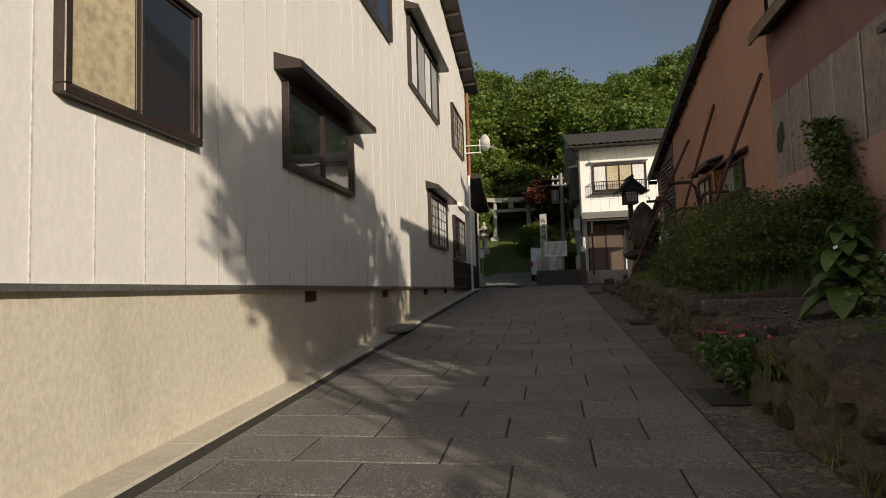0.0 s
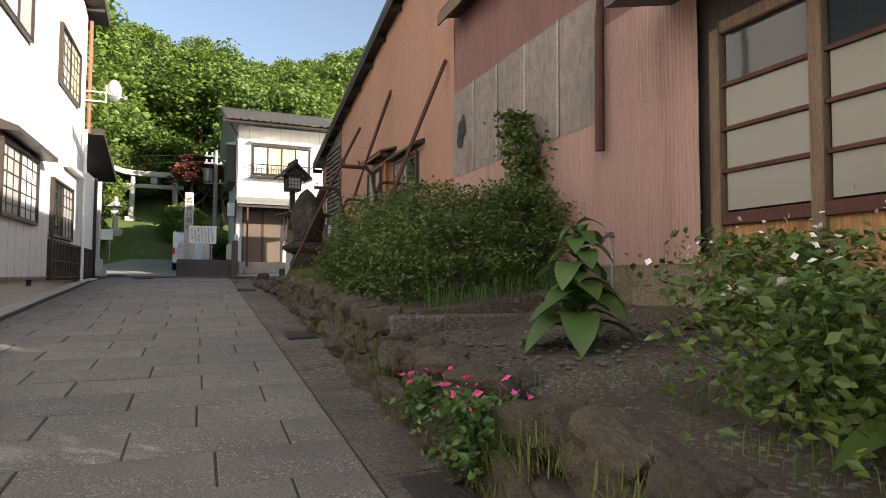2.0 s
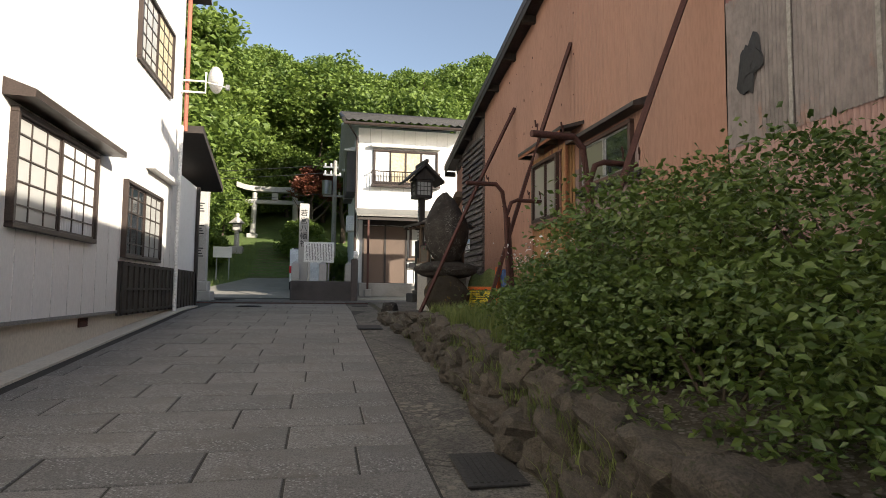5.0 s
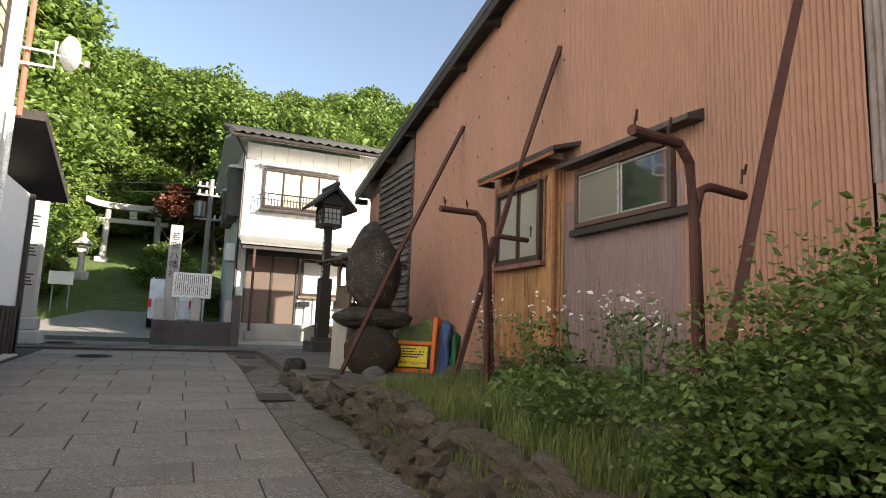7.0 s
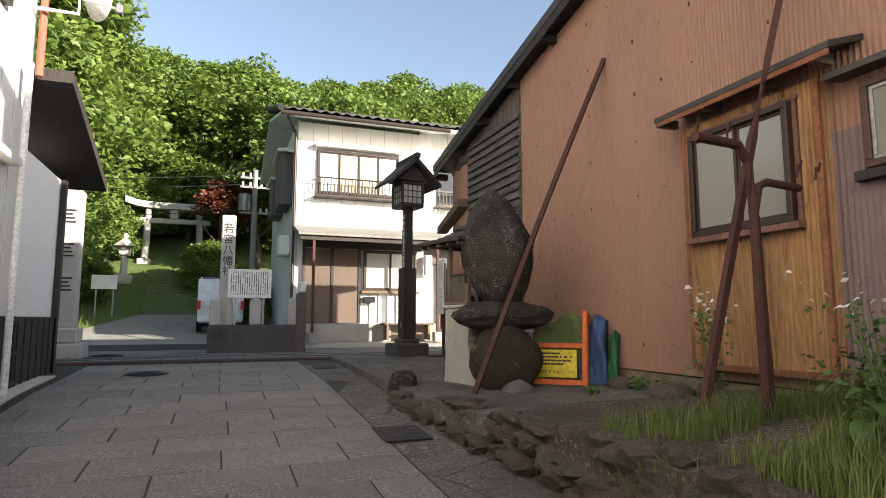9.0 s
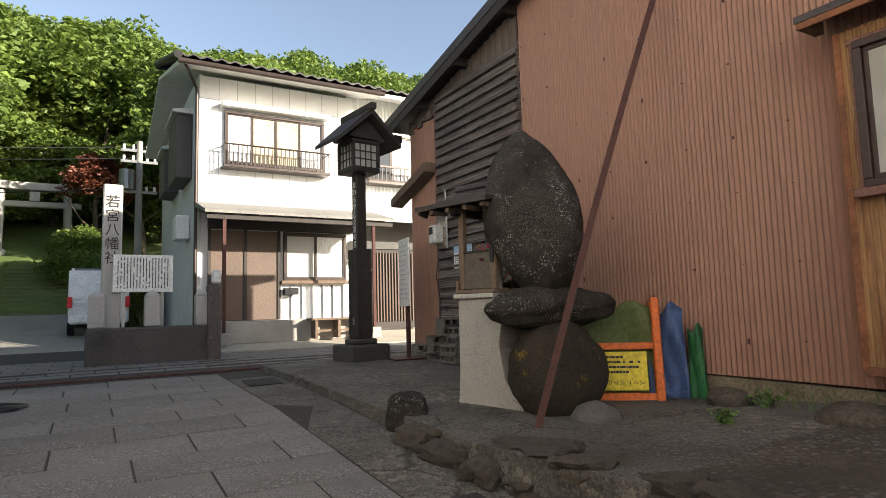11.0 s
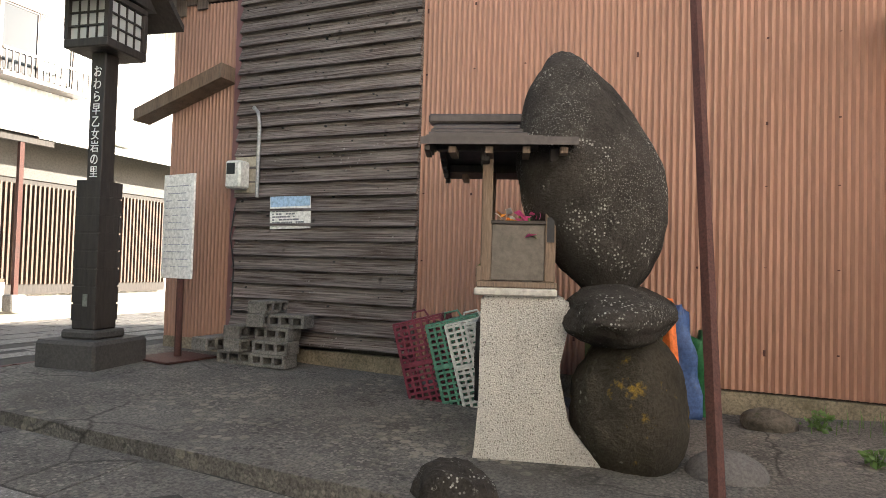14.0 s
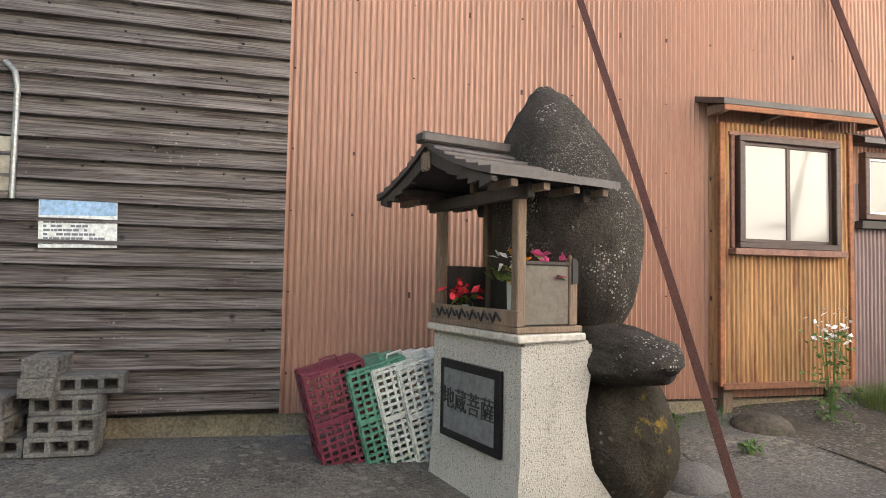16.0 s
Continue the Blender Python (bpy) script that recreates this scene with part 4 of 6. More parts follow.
def braces():
    for top, foot in (((4.6, 17.75, 5.85), (2.68, 17.58, 1.72)), ((4.6, 14.98, 6.05), (3.24, 14.95, 1.82)), ((4.56, 11.64, 5.62), (3.0, 11.32, 1.78))):
        a, c = Vector(foot), Vector(top)
        sag = [a.lerp(c, t) + Vector((-0.03, 0, 0)) * math.sin(t * math.pi) for t in np.linspace(0, 1, 7)]
        e = thing("brace", foot, "long rusty steel brace propping the shed wall", "steel brace", "braces of the shed wall")
        part("bar", tube(sag, 0.037, None, 4), RUST, e)
        part("foot_plate", box(foot[0] - 0.09, foot[0] + 0.09, foot[1] - 0.09, foot[1] + 0.09, foot[2] - 0.06, foot[2] + 0.01, None, 0.01), RUST, e)
    for x, y, h in ((3.4, 14.55, 3.7), (3.3, 11.65, 3.64)):
        z = bed_z(x, y)
        e = thing("pipe_rack", (x, y, z - 0.02), "rusty bent pipe stand with hooks beside the shed", "pipe stand", "pipe stands")
        part("upright", tube([(x + 0.12, y + 0.1, z - 0.1), (x + 0.03, y + 0.03, h - 0.4), (x - 0.03, y, h - 0.1), (x - 0.13, y - 0.02, h), (x - 0.58, y - 0.12, h - 0.02)], 0.032), RUST, e)
        part("arm", tube([(x + 0.05, y + 0.04, h - 0.42), (x + 0.12, y + 0.06, h - 0.24), (x + 0.22, y + 0.08, h - 0.2), (x + 0.6, y + 0.14, h - 0.2)], 0.028), RUST, e)
        part("second_upright", tube([(x + 0.2, y + 0.12, z - 0.1), (x + 0.08, y + 0.06, h - 0.45)], 0.025), RUST, e)
        for q, up in ((-0.25, 0.0), (-0.5, 0.0), (0.35, -0.19), (0.52, -0.19)):
            part("hook", tube([(x + q, y - 0.05, h + up), (x + q, y - 0.06, h + up + 0.09), (x + q - 0.03, y - 0.1, h + up + 0.05), (x + q - 0.05, y - 0.13, h + up + 0.1)], 0.008, None, 6), RUST, e)


braces()

# ---------- white house across the street ----------
WY = 29.0


def window_front(parent, y, x0, x1, z0, z1, frame_m, glass, widths=None, depth=0.08, name="window"):
    """A framed window in a wall that looks along -y."""
    e = new(name)
    e.location = ((x0 + x1) / 2, y, z0)
    e.parent = parent
    e.matrix_parent_inverse = world_of(parent).inverted()
    f = 0.06
    b = box(x0, x1, y - depth, y + 0.02, z0, z0 + f, None, 0.005)
    box(x0, x1, y - depth, y + 0.02, z1 - f, z1, b, 0.005)
    box(x0, x0 + f, y - depth, y + 0.02, z0 + f, z1 - f, b, 0.005)
    box(x1 - f, x1, y - depth, y + 0.02, z0 + f, z1 - f, b, 0.005)
    part("window_frame", b, frame_m, e)
    n = len(glass)
    cut = np.linspace(x0 + f, x1 - f, n + 1)
    for k in range(n):
        xa, xb = cut[k], cut[k + 1]
        b = bmesh.new()
        for a in ((xa, xb, z0 + f, z0 + f + 0.03), (xa, xb, z1 - f - 0.03, z1 - f), (xa, xa + 0.03, z0 + f + 0.03, z1 - f - 0.03), (xb - 0.03, xb, z0 + f + 0.03, z1 - f - 0.03)):
            box(a[0], a[1], y - 0.05 - 0.01 * (k % 2), y - 0.02, a[2], a[3], b, 0.003)
        part("sash", b, frame_m, e)
        part("pane", box(xa + 0.03, xb - 0.03, y - 0.03, y - 0.024, z0 + f + 0.03, z1 - f - 0.03), glass[k], e)
    return e


def tiled_roof(parent, x0, x1, y0, z0, y1, z1, step_x=0.3, step_y=0.3):
    """Rows of curved dark tiles on a slope from the eave (y0, z0) to the ridge (y1, z1)."""
    n = int((y1 - y0) / step_y)
    out = bmesh.new()
    for j in range(n):
        ya, yb = y0 + (y1 - y0) * j / n, y0 + (y1 - y0) * (j + 1) / n + 0.05
        za, zb = z0 + (z1 - z0) * j / n + 0.045, z0 + (z1 - z0) * (j + 1) / n + 0.02
        m = int((x1 - x0) / (step_x / 4))
        prev = None
        for i in range(m + 1):
            x = x0 + (x1 - x0) * i / m
            h = 0.035 * math.sin(2 * math.pi * x / step_x)
            row = [out.verts.new((x, ya, za + h - 0.035)), out.verts.new((x, ya, za + h)), out.verts.new((x, yb, zb + h))]
            if prev:
                out.faces.new((prev[0], row[0], row[1], prev[1]))
                out.faces.new((prev[1], row[1], row[2], prev[2]))
            prev = row
    return part("roof_tiles", out, ROOF_TILE, parent, "rows of dark glazed curved tiles")


def white_house():
    e = thing("house", (4, WY, 2.0), "two-storey white-panelled house with a dark tiled roof", "house")
    x0, x1 = 2.15, 6.0
    part("wall", box(x0, x1, WY, WY + 8, 5.2, 8.3), WHITE_PANEL, e, "white panel siding, sunlit")
    b = bmesh.new()
    for i in range(1, 9):
        x = x0 + (x1 - x0) * i / 9
        box(x - 0.006, x + 0.006, WY - 0.004, WY + 0.001, 5.25, 8.3, b)
    for z in (5.85, 7.75):
        box(x0 + 0.01, x1, WY - 0.005, WY, z - 0.006, z + 0.006, b)
    part("panel_joint", b, surface("white_joint", (0.45, 0.45, 0.44), 0.6), e)
    part("wall", box(x0 + 0.05, x1, WY + 0.05, WY + 8, 2.0, 5.2), WHITE_PANEL, e)
    part("side_wall", box(x0 - 0.02, x0 + 0.04, WY + 0.01, WY + 8, 2.0, 8.34), GREY_WALL, e, "grey mortar side wall")
    part("step", box(x0 + 0.05, x1 + 0.1, WY - 0.9, WY + 0.04, 1.95, 2.45, None, 0.02), CONCRETE, e, "pale concrete doorstep")
    # upper window with balcony rail
    window_front(e, WY, 2.7, 5.18, 6.2, 7.5, BROWN, [CURTAIN_WHITE, CURTAIN, CURTAIN, CURTAIN_WHITE])
    part("awning_box", box(2.6, 5.28, WY - 0.28, WY, 7.56, 7.68, None, 0.02), WHITE_PAINT, e)
    part("balcony_floor", box(2.62, 5.24, WY - 0.36, WY, 6.06, 6.13, None, 0.01), BROWN, e)
    part("handrail", tube([(2.64, WY, 6.62), (2.64, WY - 0.34, 6.62), (5.22, WY - 0.34, 6.62), (5.22, WY, 6.62)], 0.022), BROWN, e)
    for i in range(26):
        x = 2.66 + i * 2.54 / 25
        part("baluster", box(x - 0.011, x + 0.011, WY - 0.35, WY - 0.328, 6.1, 6.62), BROWN, e)
    # side windows with deep boxes
    for ya, yb, za, zb in ((WY + 1.0, WY + 2.6, 6.0, 7.6), (WY + 3.6, WY + 5.0, 6.1, 7.3)):
        part("window_box", box(x0 - 0.4, x0 - 0.02, ya, yb, za, zb, None, 0.02), surface("dark_bay", (0.1, 0.09, 0.085), 0.6), e, "dark projecting side window")
        part("box_roof", poly_prism([(x0, zb + 0.2), (x0 - 0.5, zb + 0.08), (x0 - 0.5, zb + 0.02), (x0, zb + 0.02)], "y", ya - 0.1, yb + 0.1), WHITE_PAINT, e)
    part("air_conditioner", box(x0 - 0.35, x0 - 0.03, WY + 1.2, WY + 1.9, 4.5, 5.1, None, 0.02), WHITE_PAINT, e)
    # roof: eave along the street, gutter, ridge tiles
    part("soffit", poly_prism([(WY - 0.9, 8.18), (WY + 4, 9.45), (WY + 8.5, 8.18), (WY + 8.5, 8.28), (WY + 4, 9.55), (WY - 0.9, 8.28)], "x", x0 - 0.55, x1 + 0.5), WHITE_PAINT, e)
    tiled_roof(e, x0 - 0.6, x1 + 0.55, WY - 0.95, 8.33, WY + 4, 9.95)
    part("gutter", tube([(x0 - 0.6, WY - 0.98, 8.2), (x1 + 0.5, WY - 0.98, 8.2)], 0.06), BROWN, e)
    part("ridge", tube([(x0 - 0.62, WY + 4, 9.94), (x1 + 0.6, WY + 4, 9.94)], 0.14), ROOF_TILE, e)
    part("verge", tube([(x0 - 0.6, WY - 0.95, 8.34), (x0 - 0.6, WY + 4, 9.94)], 0.09), ROOF_TILE, e)
    part("downpipe", tube([(x0 - 0.5, WY - 0.9, 8.3), (x0 - 0.08, WY - 0.1, 7.9), (x0 - 0.08, WY - 0.08, 2.1)], 0.04), BROWN, e)
    # canopy over the entrance
    b = poly_prism([(WY, 5.25), (WY - 1.5, 4.85), (WY - 1.5, 4.78), (WY, 5.12)], "x", x0 - 0.1, x1 + 0.5)
    part("canopy", b, surface("canopy_tin", (0.2, 0.19, 0.17), 0.6), e, "grey tin canopy on thin posts")
    part("canopy_beam", box(x0 - 0.05, x1 + 0.45, WY - 1.42, WY - 1.32, 4.66, 4.77), DARK_WOOD, e)
    for i in range(9):
        x = x0 + i * 0.5
        part("rafter", poly_prism([(WY, 5.1), (WY - 1.4, 4.8), (WY - 1.4, 4.74), (WY, 5.02)], "x", x, x + 0.05), DARK_WOOD, e)
    for x in (2.47, 5.95):
        part("post", box(x - 0.035, x + 0.035, WY - 1.4, WY - 1.33, 2.2, 4.7), RUST, e)
        part("post_base", box(x - 0.12, x + 0.12, WY - 1.49, WY - 1.25, 1.95, 2.22, None, 0.02), CONCRETE, e)
    # entrance door and front window
    part("door", box(2.4, 4.0, WY - 0.04, WY + 0.045, 2.46, 4.6, None, 0.01), surface("brown_door", (0.11, 0.075, 0.055), 0.5), e, "brown sliding entrance door")
    for x in (2.38, 3.2, 4.0):
        part("door_frame", box(x - 0.035, x + 0.035, WY - 0.07, WY - 0.04, 2.46, 4.62), DARK_WOOD, e)
    part("lintel", box(2.35, 5.95, WY - 0.1, WY + 0.04, 4.63, 4.95), DARK_WOOD, e)
    window_front(e, WY, 4.12, 5.75, 3.4, 4.6, BROWN, [GLASS_PALE, CURTAIN_WHITE])
    part("sill", box(4.05, 5.82, WY - 0.14, WY, 3.32, 3.4, None, 0.006), OLD_WOOD, e)
    part("letterbox", box(4.1, 4.45, WY - 0.2, WY - 0.01, 3.05, 3.22, None, 0.01), BLACK_METAL, e)
    part("meter", box(5.98, 6.2, WY - 0.22, WY - 0.02, 3.9, 4.5, None, 0.02), WHITE_PAINT, e)
    b = bmesh.new()
    for i in range(7):
        box(4.05 + i * 0.27, 4.06 + i * 0.27, WY - 0.004, WY + 0.045, 2.46, 3.3, b)
    part("panel_joint", b, GREY_METAL, e)
    # corrugated wing further along
    w = thing("house", (9, WY + 0.8, 2.0), "white corrugated wing with a brown lattice door", "house")
    b = sheet([(6.02, 5.2, 8.6), (16, 5.2, 8.6)], 0, 0.11, 0.015)
    b.transform(Matrix.Translation((0, WY + 0.5, 0)) @ Matrix(((0, 1, 0, 0), (1, 0, 0, 0), (0, 0, 1, 0), (0, 0, 0, 1))))
    part("wall", b, WHITE_PANEL, w, "white ribbed siding")
    part("core", box(6.02, 16, WY + 0.56, WY + 8, 2.0, 8.6), GREY_WALL, w)
    part("lower_wall", box(6.02, 16, WY + 0.4, WY + 0.54, 4.3, 5.2), surface("dark_band", (0.07, 0.065, 0.06), 0.6), w)
    part("canopy", poly_prism([(WY + 0.5, 5.3), (WY - 0.6, 5.0), (WY - 0.6, 4.92), (WY + 0.5, 5.18)], "x", 6.6, 16), WHITE_PAINT, w)
    part("roof_soffit", poly_prism([(WY - 0.4, 8.35), (WY + 4.3, 9.6), (WY + 4.3, 9.7), (WY - 0.4, 8.45)], "x", 6.3, 16.2), WHITE_PAINT, w)
    tiled_roof(w, 6.3, 16.2, WY - 0.45, 8.52, WY + 4.3, 9.85)
    part("ridge", box(6.6, 16.2, WY + 4.1, WY + 4.5, 9.78, 10.1, None, 0.03), ROOF_TILE, w)
    window_front(w, WY + 0.5, 6.6, 8.1, 6.2, 7.6, BROWN, [GLASS, GLASS_PALE])
    part("handrail", box(6.5, 8.2, WY + 0.1, WY + 0.16, 6.55, 6.6), BROWN, w)
    for i in range(15):
        x = 6.55 + i * 0.115
        part("baluster", box(x, x + 0.02, WY + 0.1, WY + 0.13, 6.15, 6.55), BROWN, w)
    part("balcony_floor", box(6.5, 8.2, WY + 0.08, WY + 0.5, 6.08, 6.15), BROWN, w)
    part("outdoor_unit", box(8.7, 9.5, WY + 0.1, WY + 0.45, 5.3, 5.9, None, 0.02), WHITE_PAINT, w)
    part("door_back", box(6.6, 10.6, WY + 0.44, WY + 0.55, 2.1, 4.3), DARK_WOOD, w)
    for i in range(44):
        x = 6.65 + i * 0.09
        part("lattice_bar", box(x, x + 0.035, WY + 0.4, WY + 0.44, 2.3, 4.2), surface("lattice_brown", (0.11, 0.07, 0.05), 0.6) if i == 0 else LATTICE, w)


LATTICE = surface("lattice_brown", (0.11, 0.07, 0.05), 0.6)
white_house()


def bench():
    e = thing("bench", (5.1, WY - 1.0, 2.2), "weathered low wooden bench beside the entrance", "bench")
    z = 2.0
    part("seat", box(4.4, 5.85, WY - 1.3, WY - 0.93, z + 0.42, z + 0.47, None, 0.008), OLD_WOOD, e)
    for x in (4.5, 5.05, 5.7):
        part("leg", box(x, x + 0.07, WY - 1.28, WY - 0.95, z, z + 0.42, None, 0.006), OLD_WOOD, e)
    part("stretcher", box(4.5, 5.75, WY - 1.14, WY - 1.1, z + 0.15, z + 0.2), OLD_WOOD, e)


bench()


def forecourt():
    b = poly_prism([(2.0, 27.0), (16, 27.0), (16, 29.5), (2.0, 29.5)], "z", 1.75, 2.05)
    for v in b.verts:
        if v.co.y < 27.1 and v.co.z > 2:
            v.co.z = 1.875
    single("pavement", b, surface("pale_concrete_apron", (0.45, 0.41, 0.33), 0.9, 0.8, 40, 0.2, 0.3), "pale concrete apron before the white house", "pavement", kind="structure")


forecourt()

# ---------- shrine approach ----------
def planter():
    e = thing("low_wall", (0.85, 25.6, 1.82), "low dark stone kerb wall with short granite posts", "low wall")
    part("wall", box(-0.05, 1.85, 25.4, 25.7, 1.8, 2.45, None, 0.03), surface("dark_kerb", (0.09, 0.08, 0.075), 0.9, 2, 30, 0.4, 0.5), e)
    part("wall", box(1.6, 1.87, 25.7, 29, 1.8, 2.4, None, 0.03), surface("dark_kerb", (0.09, 0.08, 0.075), 0.9, 2, 30, 0.4, 0.5), e)
    for x in (0.1, 0.92, 1.72):
        b = box(x - 0.12, x + 0.12, 25.42, 25.66, 2.45, 2.98, None, 0.02)
        part("post", b, GRANITE, e)
        b = bmesh.new()
        bmesh.ops.create_cone(b, cap_ends=True, segments=4, radius1=0.165, radius2=0.03, depth=0.08, matrix=Matrix.Translation((x, 25.54, 3.02)) @ Matrix.Rotation(radians(45), 4, "Z"))
        part("cap", b, GRANITE, e)
    part("gate_post", box(1.78, 2.0, 25.3, 25.55, 1.8, 3.15, None, 0.03), surface("weathered_post", (0.12, 0.1, 0.09), 0.9), e)
    part("gate_light", box(1.84, 1.98, 25.26, 25.4, 3.16, 3.4, None, 0.03), WHITE_PAINT, e)


planter()


def name_pillar():
    e = thing("stone_pillar", (0.31, 26.0, 2.0), "tall pale granite pillar carved with black characters", "stone pillar")
    b = box(0.16, 0.46, 25.82, 26.12, 1.9, 4.9, None, 0.02)
    part("shaft", b, GRANITE, e)
    writing("若宮八幡社", 0.23, facing((0.31, 25.812, 4.1), (0, -1, 0)), INK, e, upright=True, spacing=1.05)
    part("plinth", box(-0.02, 0.64, 25.72, 26.34, 1.85, 2.3, None, 0.03), GRANITE, e)


name_pillar()


def info_sign():
    e = thing("sign_board", (0.8, 25.78, 1.9), "white notice board of black upright text on a metal frame", "sign board")
    part("board", box(0.33, 1.26, 25.74, 25.77, 3.04, 3.68, None, 0.006), WHITE_PAINT, e)
    for x in (0.5, 1.1):
        part("leg", box(x - 0.025, x + 0.025, 25.775, 25.81, 1.9, 3.6), GREY_METAL, e)
    bars(facing((0.79, 25.739, 3.36), (0, -1, 0)), 0.82, 0.54, 17, 9, 0.008, e, INK, random.Random(2), True)


info_sign()


def marker_pillar():
    e = thing("stone_pillar", (-2.55, 24.9, 1.85), "pale granite marker pillar with dark characters on a stepped base", "stone pillar")
    part("shaft", box(-2.76, -2.38, 24.72, 25.08, 2.4, 5.05, None, 0.015), GRANITE, e)
    part("plinth", box(-2.95, -2.2, 24.55, 25.25, 1.82, 2.12, None, 0.03), GRANITE, e)
    part("step", box(-2.85, -2.3, 24.63, 25.17, 2.12, 2.4, None, 0.03), GRANITE, e)
    for z in (3.1, 3.75, 4.4):
        for q in range(4):
            part("carved_mark", box(-2.68 + 0.02 * (q % 2), -2.46 - 0.03 * (q % 3), 24.71, 24.719, z + q * 0.075, z + 0.03 + q * 0.075), INK, e)


marker_pillar()


def torii():
    e = thing("torii_gate", (-2.4, 48, 5.6), "weathered grey stone shrine gate on the hillside", "torii gate")
    for x in (-3.7, -0.9):
        part("pillar", tube([(x, 48, 5.4), (x + (0.1 if x < -2 else -0.1), 48, 8.6)], 0.2, None, 14, 0.17), GRANITE, e)
        part("foot", box(x - 0.35, x + 0.35, 47.65, 48.35, 5.4, 5.85, None, 0.05), GRANITE, e)
    n = 9
    b = bmesh.new()
    for i in range(n):
        t0, t1 = i / n, (i + 1) / n
        z = lambda t: 8.65 + 0.28 * (2 * t - 1) ** 4
        xx = lambda t: -4.75 + 4.9 * t
        q = [(xx(t0), z(t0)), (xx(t1), z(t1)), (xx(t1), z(t1) + 0.34), (xx(t0), z(t0) + 0.34)]
        poly_prism(q, "y", 47.72, 48.28, b)
    part("top_beam", b, GRANITE, e)
    part("tie_beam", box(-4.2, -0.4, 47.85, 48.15, 7.85, 8.12, None, 0.03), GRANITE, e)
    part("tablet", box(-2.5, -2.1, 47.8, 48.2, 8.12, 8.62, None, 0.02), GRANITE, e)


torii()


def stone_lantern(x, y, z):
    e = thing("stone_lantern", (x, y, z), "mossy stone lantern beside the steps", "stone lantern")
    part("base", box(x - 0.4, x + 0.4, y - 0.4, y + 0.4, z - 0.2, z + 0.35, None, 0.05), GRANITE, e)
    part("shaft", tube([(x, y, z + 0.35), (x, y, z + 1.3)], 0.17, None, 10, 0.14), GRANITE, e)
    part("firebox", box(x - 0.24, x + 0.24, y - 0.24, y + 0.24, z + 1.3, z + 1.75, None, 0.03), GRANITE, e)
    b = bmesh.new()
    bmesh.ops.create_cone(b, cap_ends=True, segments=6, radius1=0.55, radius2=0.1, depth=0.4, matrix=Matrix.Translation((x, y, z + 1.95)))
    part("roof", b, GRANITE, e)
    b = rough_stone(3, 0.13, 0.13, 0.17, (x, y, z + 2.25), 0.05, 2)
    part("finial", b, GRANITE, e, smooth=True)


stone_lantern(-4.2, 44.5, ground_z(-4.2, 44.5) - 0.05)


OLD_STEP = surface("weedy_old_step", (0.16, 0.145, 0.08), 0.95, 2.0, 25, 0.5, 0.8, stain=(0.09, 0.12, 0.03), stain_at=0.5)


def steps():
    e = thing("stone_steps", (-1.6, 41, 2.8), "mossy stone steps climbing to the shrine gate", "steps", kind="structure")
    for i in range(14):
        y = 39.5 + i * 0.5
        z = ground_z(-1.6, y)
        part("stone_step", box(-2.9, -0.3, y, y + 0.55, z - 0.3, z + 0.05, None, 0.04), OLD_STEP, e)
    # paved slope up to the steps
    b = bmesh.new()
    for y0, y1 in ((31.2, 34), (34, 37), (37, 39.6)):
        q = [b.verts.new((x, y, ground_z(x, y) + 0.03)) for x, y in ((-5.4 + (y0 - 31) * 0.3, y0), (0.2, y0), (0.0, y1), (-5.4 + (y1 - 31) * 0.3, y1))]
        b.faces.new(q)
    single("road", b, surface("pale_slope", (0.3, 0.28, 0.25), 0.85, 1, 40, 0.25, 0.3), "pale worn approach slope to the shrine steps", "road", kind="structure")


steps()


def van():
    e = thing("van", (0.2, 34.5, 2.2), "white boxy parked van seen from behind", "van")
    z = ground_z(0, 34.5) + 0.02
    m = Matrix.Translation((0.25, 35.2, z))
    paint = plain("white_car_paint", (0.75, 0.75, 0.74), 0.25)
    b = poly_prism([(-1.6, 0.3), (1.6, 0.3), (1.65, 0.95), (1.1, 1.8), (-1.5, 1.85), (-1.66, 0.95)], "x", -0.74, 0.74)
    bmesh.ops.bevel(b, geom=b.edges[:], offset=0.06, segments=2, affect="EDGES")
    b.transform(m)
    part("body", b, paint, e)
    part("rear_window", box(-0.6, 0.6, -1.66, -1.58, 1.1, 1.7, None, 0.02, m @ Matrix.Rotation(radians(-6), 4, "X")), GLASS, e)
    for s in (-1, 1):
        part("side_window", box(s * 0.745, s * 0.752, -1.3, 1.0, 1.05, 1.62, None, 0, m), GLASS, e)
        part("tail_light", box(s * 0.7 - 0.06, s * 0.7 + 0.06, -1.7, -1.6, 0.75, 1.05, None, 0.01, m), RED_F, e)
        for y in (-1.05, 1.05):
            b = bmesh.new()
            bmesh.ops.create_cone(b, cap_ends=True, segments=20, radius1=0.29, radius2=0.29, depth=0.18, matrix=m @ Matrix.Translation((s * 0.67, y, 0.29)) @ Matrix.Rotation(radians(90), 4, "Y"))
            w = part("wheel", b, BLACK_METAL, e)
    part("bumper", box(-0.72, 0.72, -1.76, -1.62, 0.32, 0.55, None, 0.04, m), paint, e)
    part("number_plate", box(-0.16, 0.16, -1.775, -1.765, 0.58, 0.74, None, 0, m), WHITE_PAINT, e)


van()


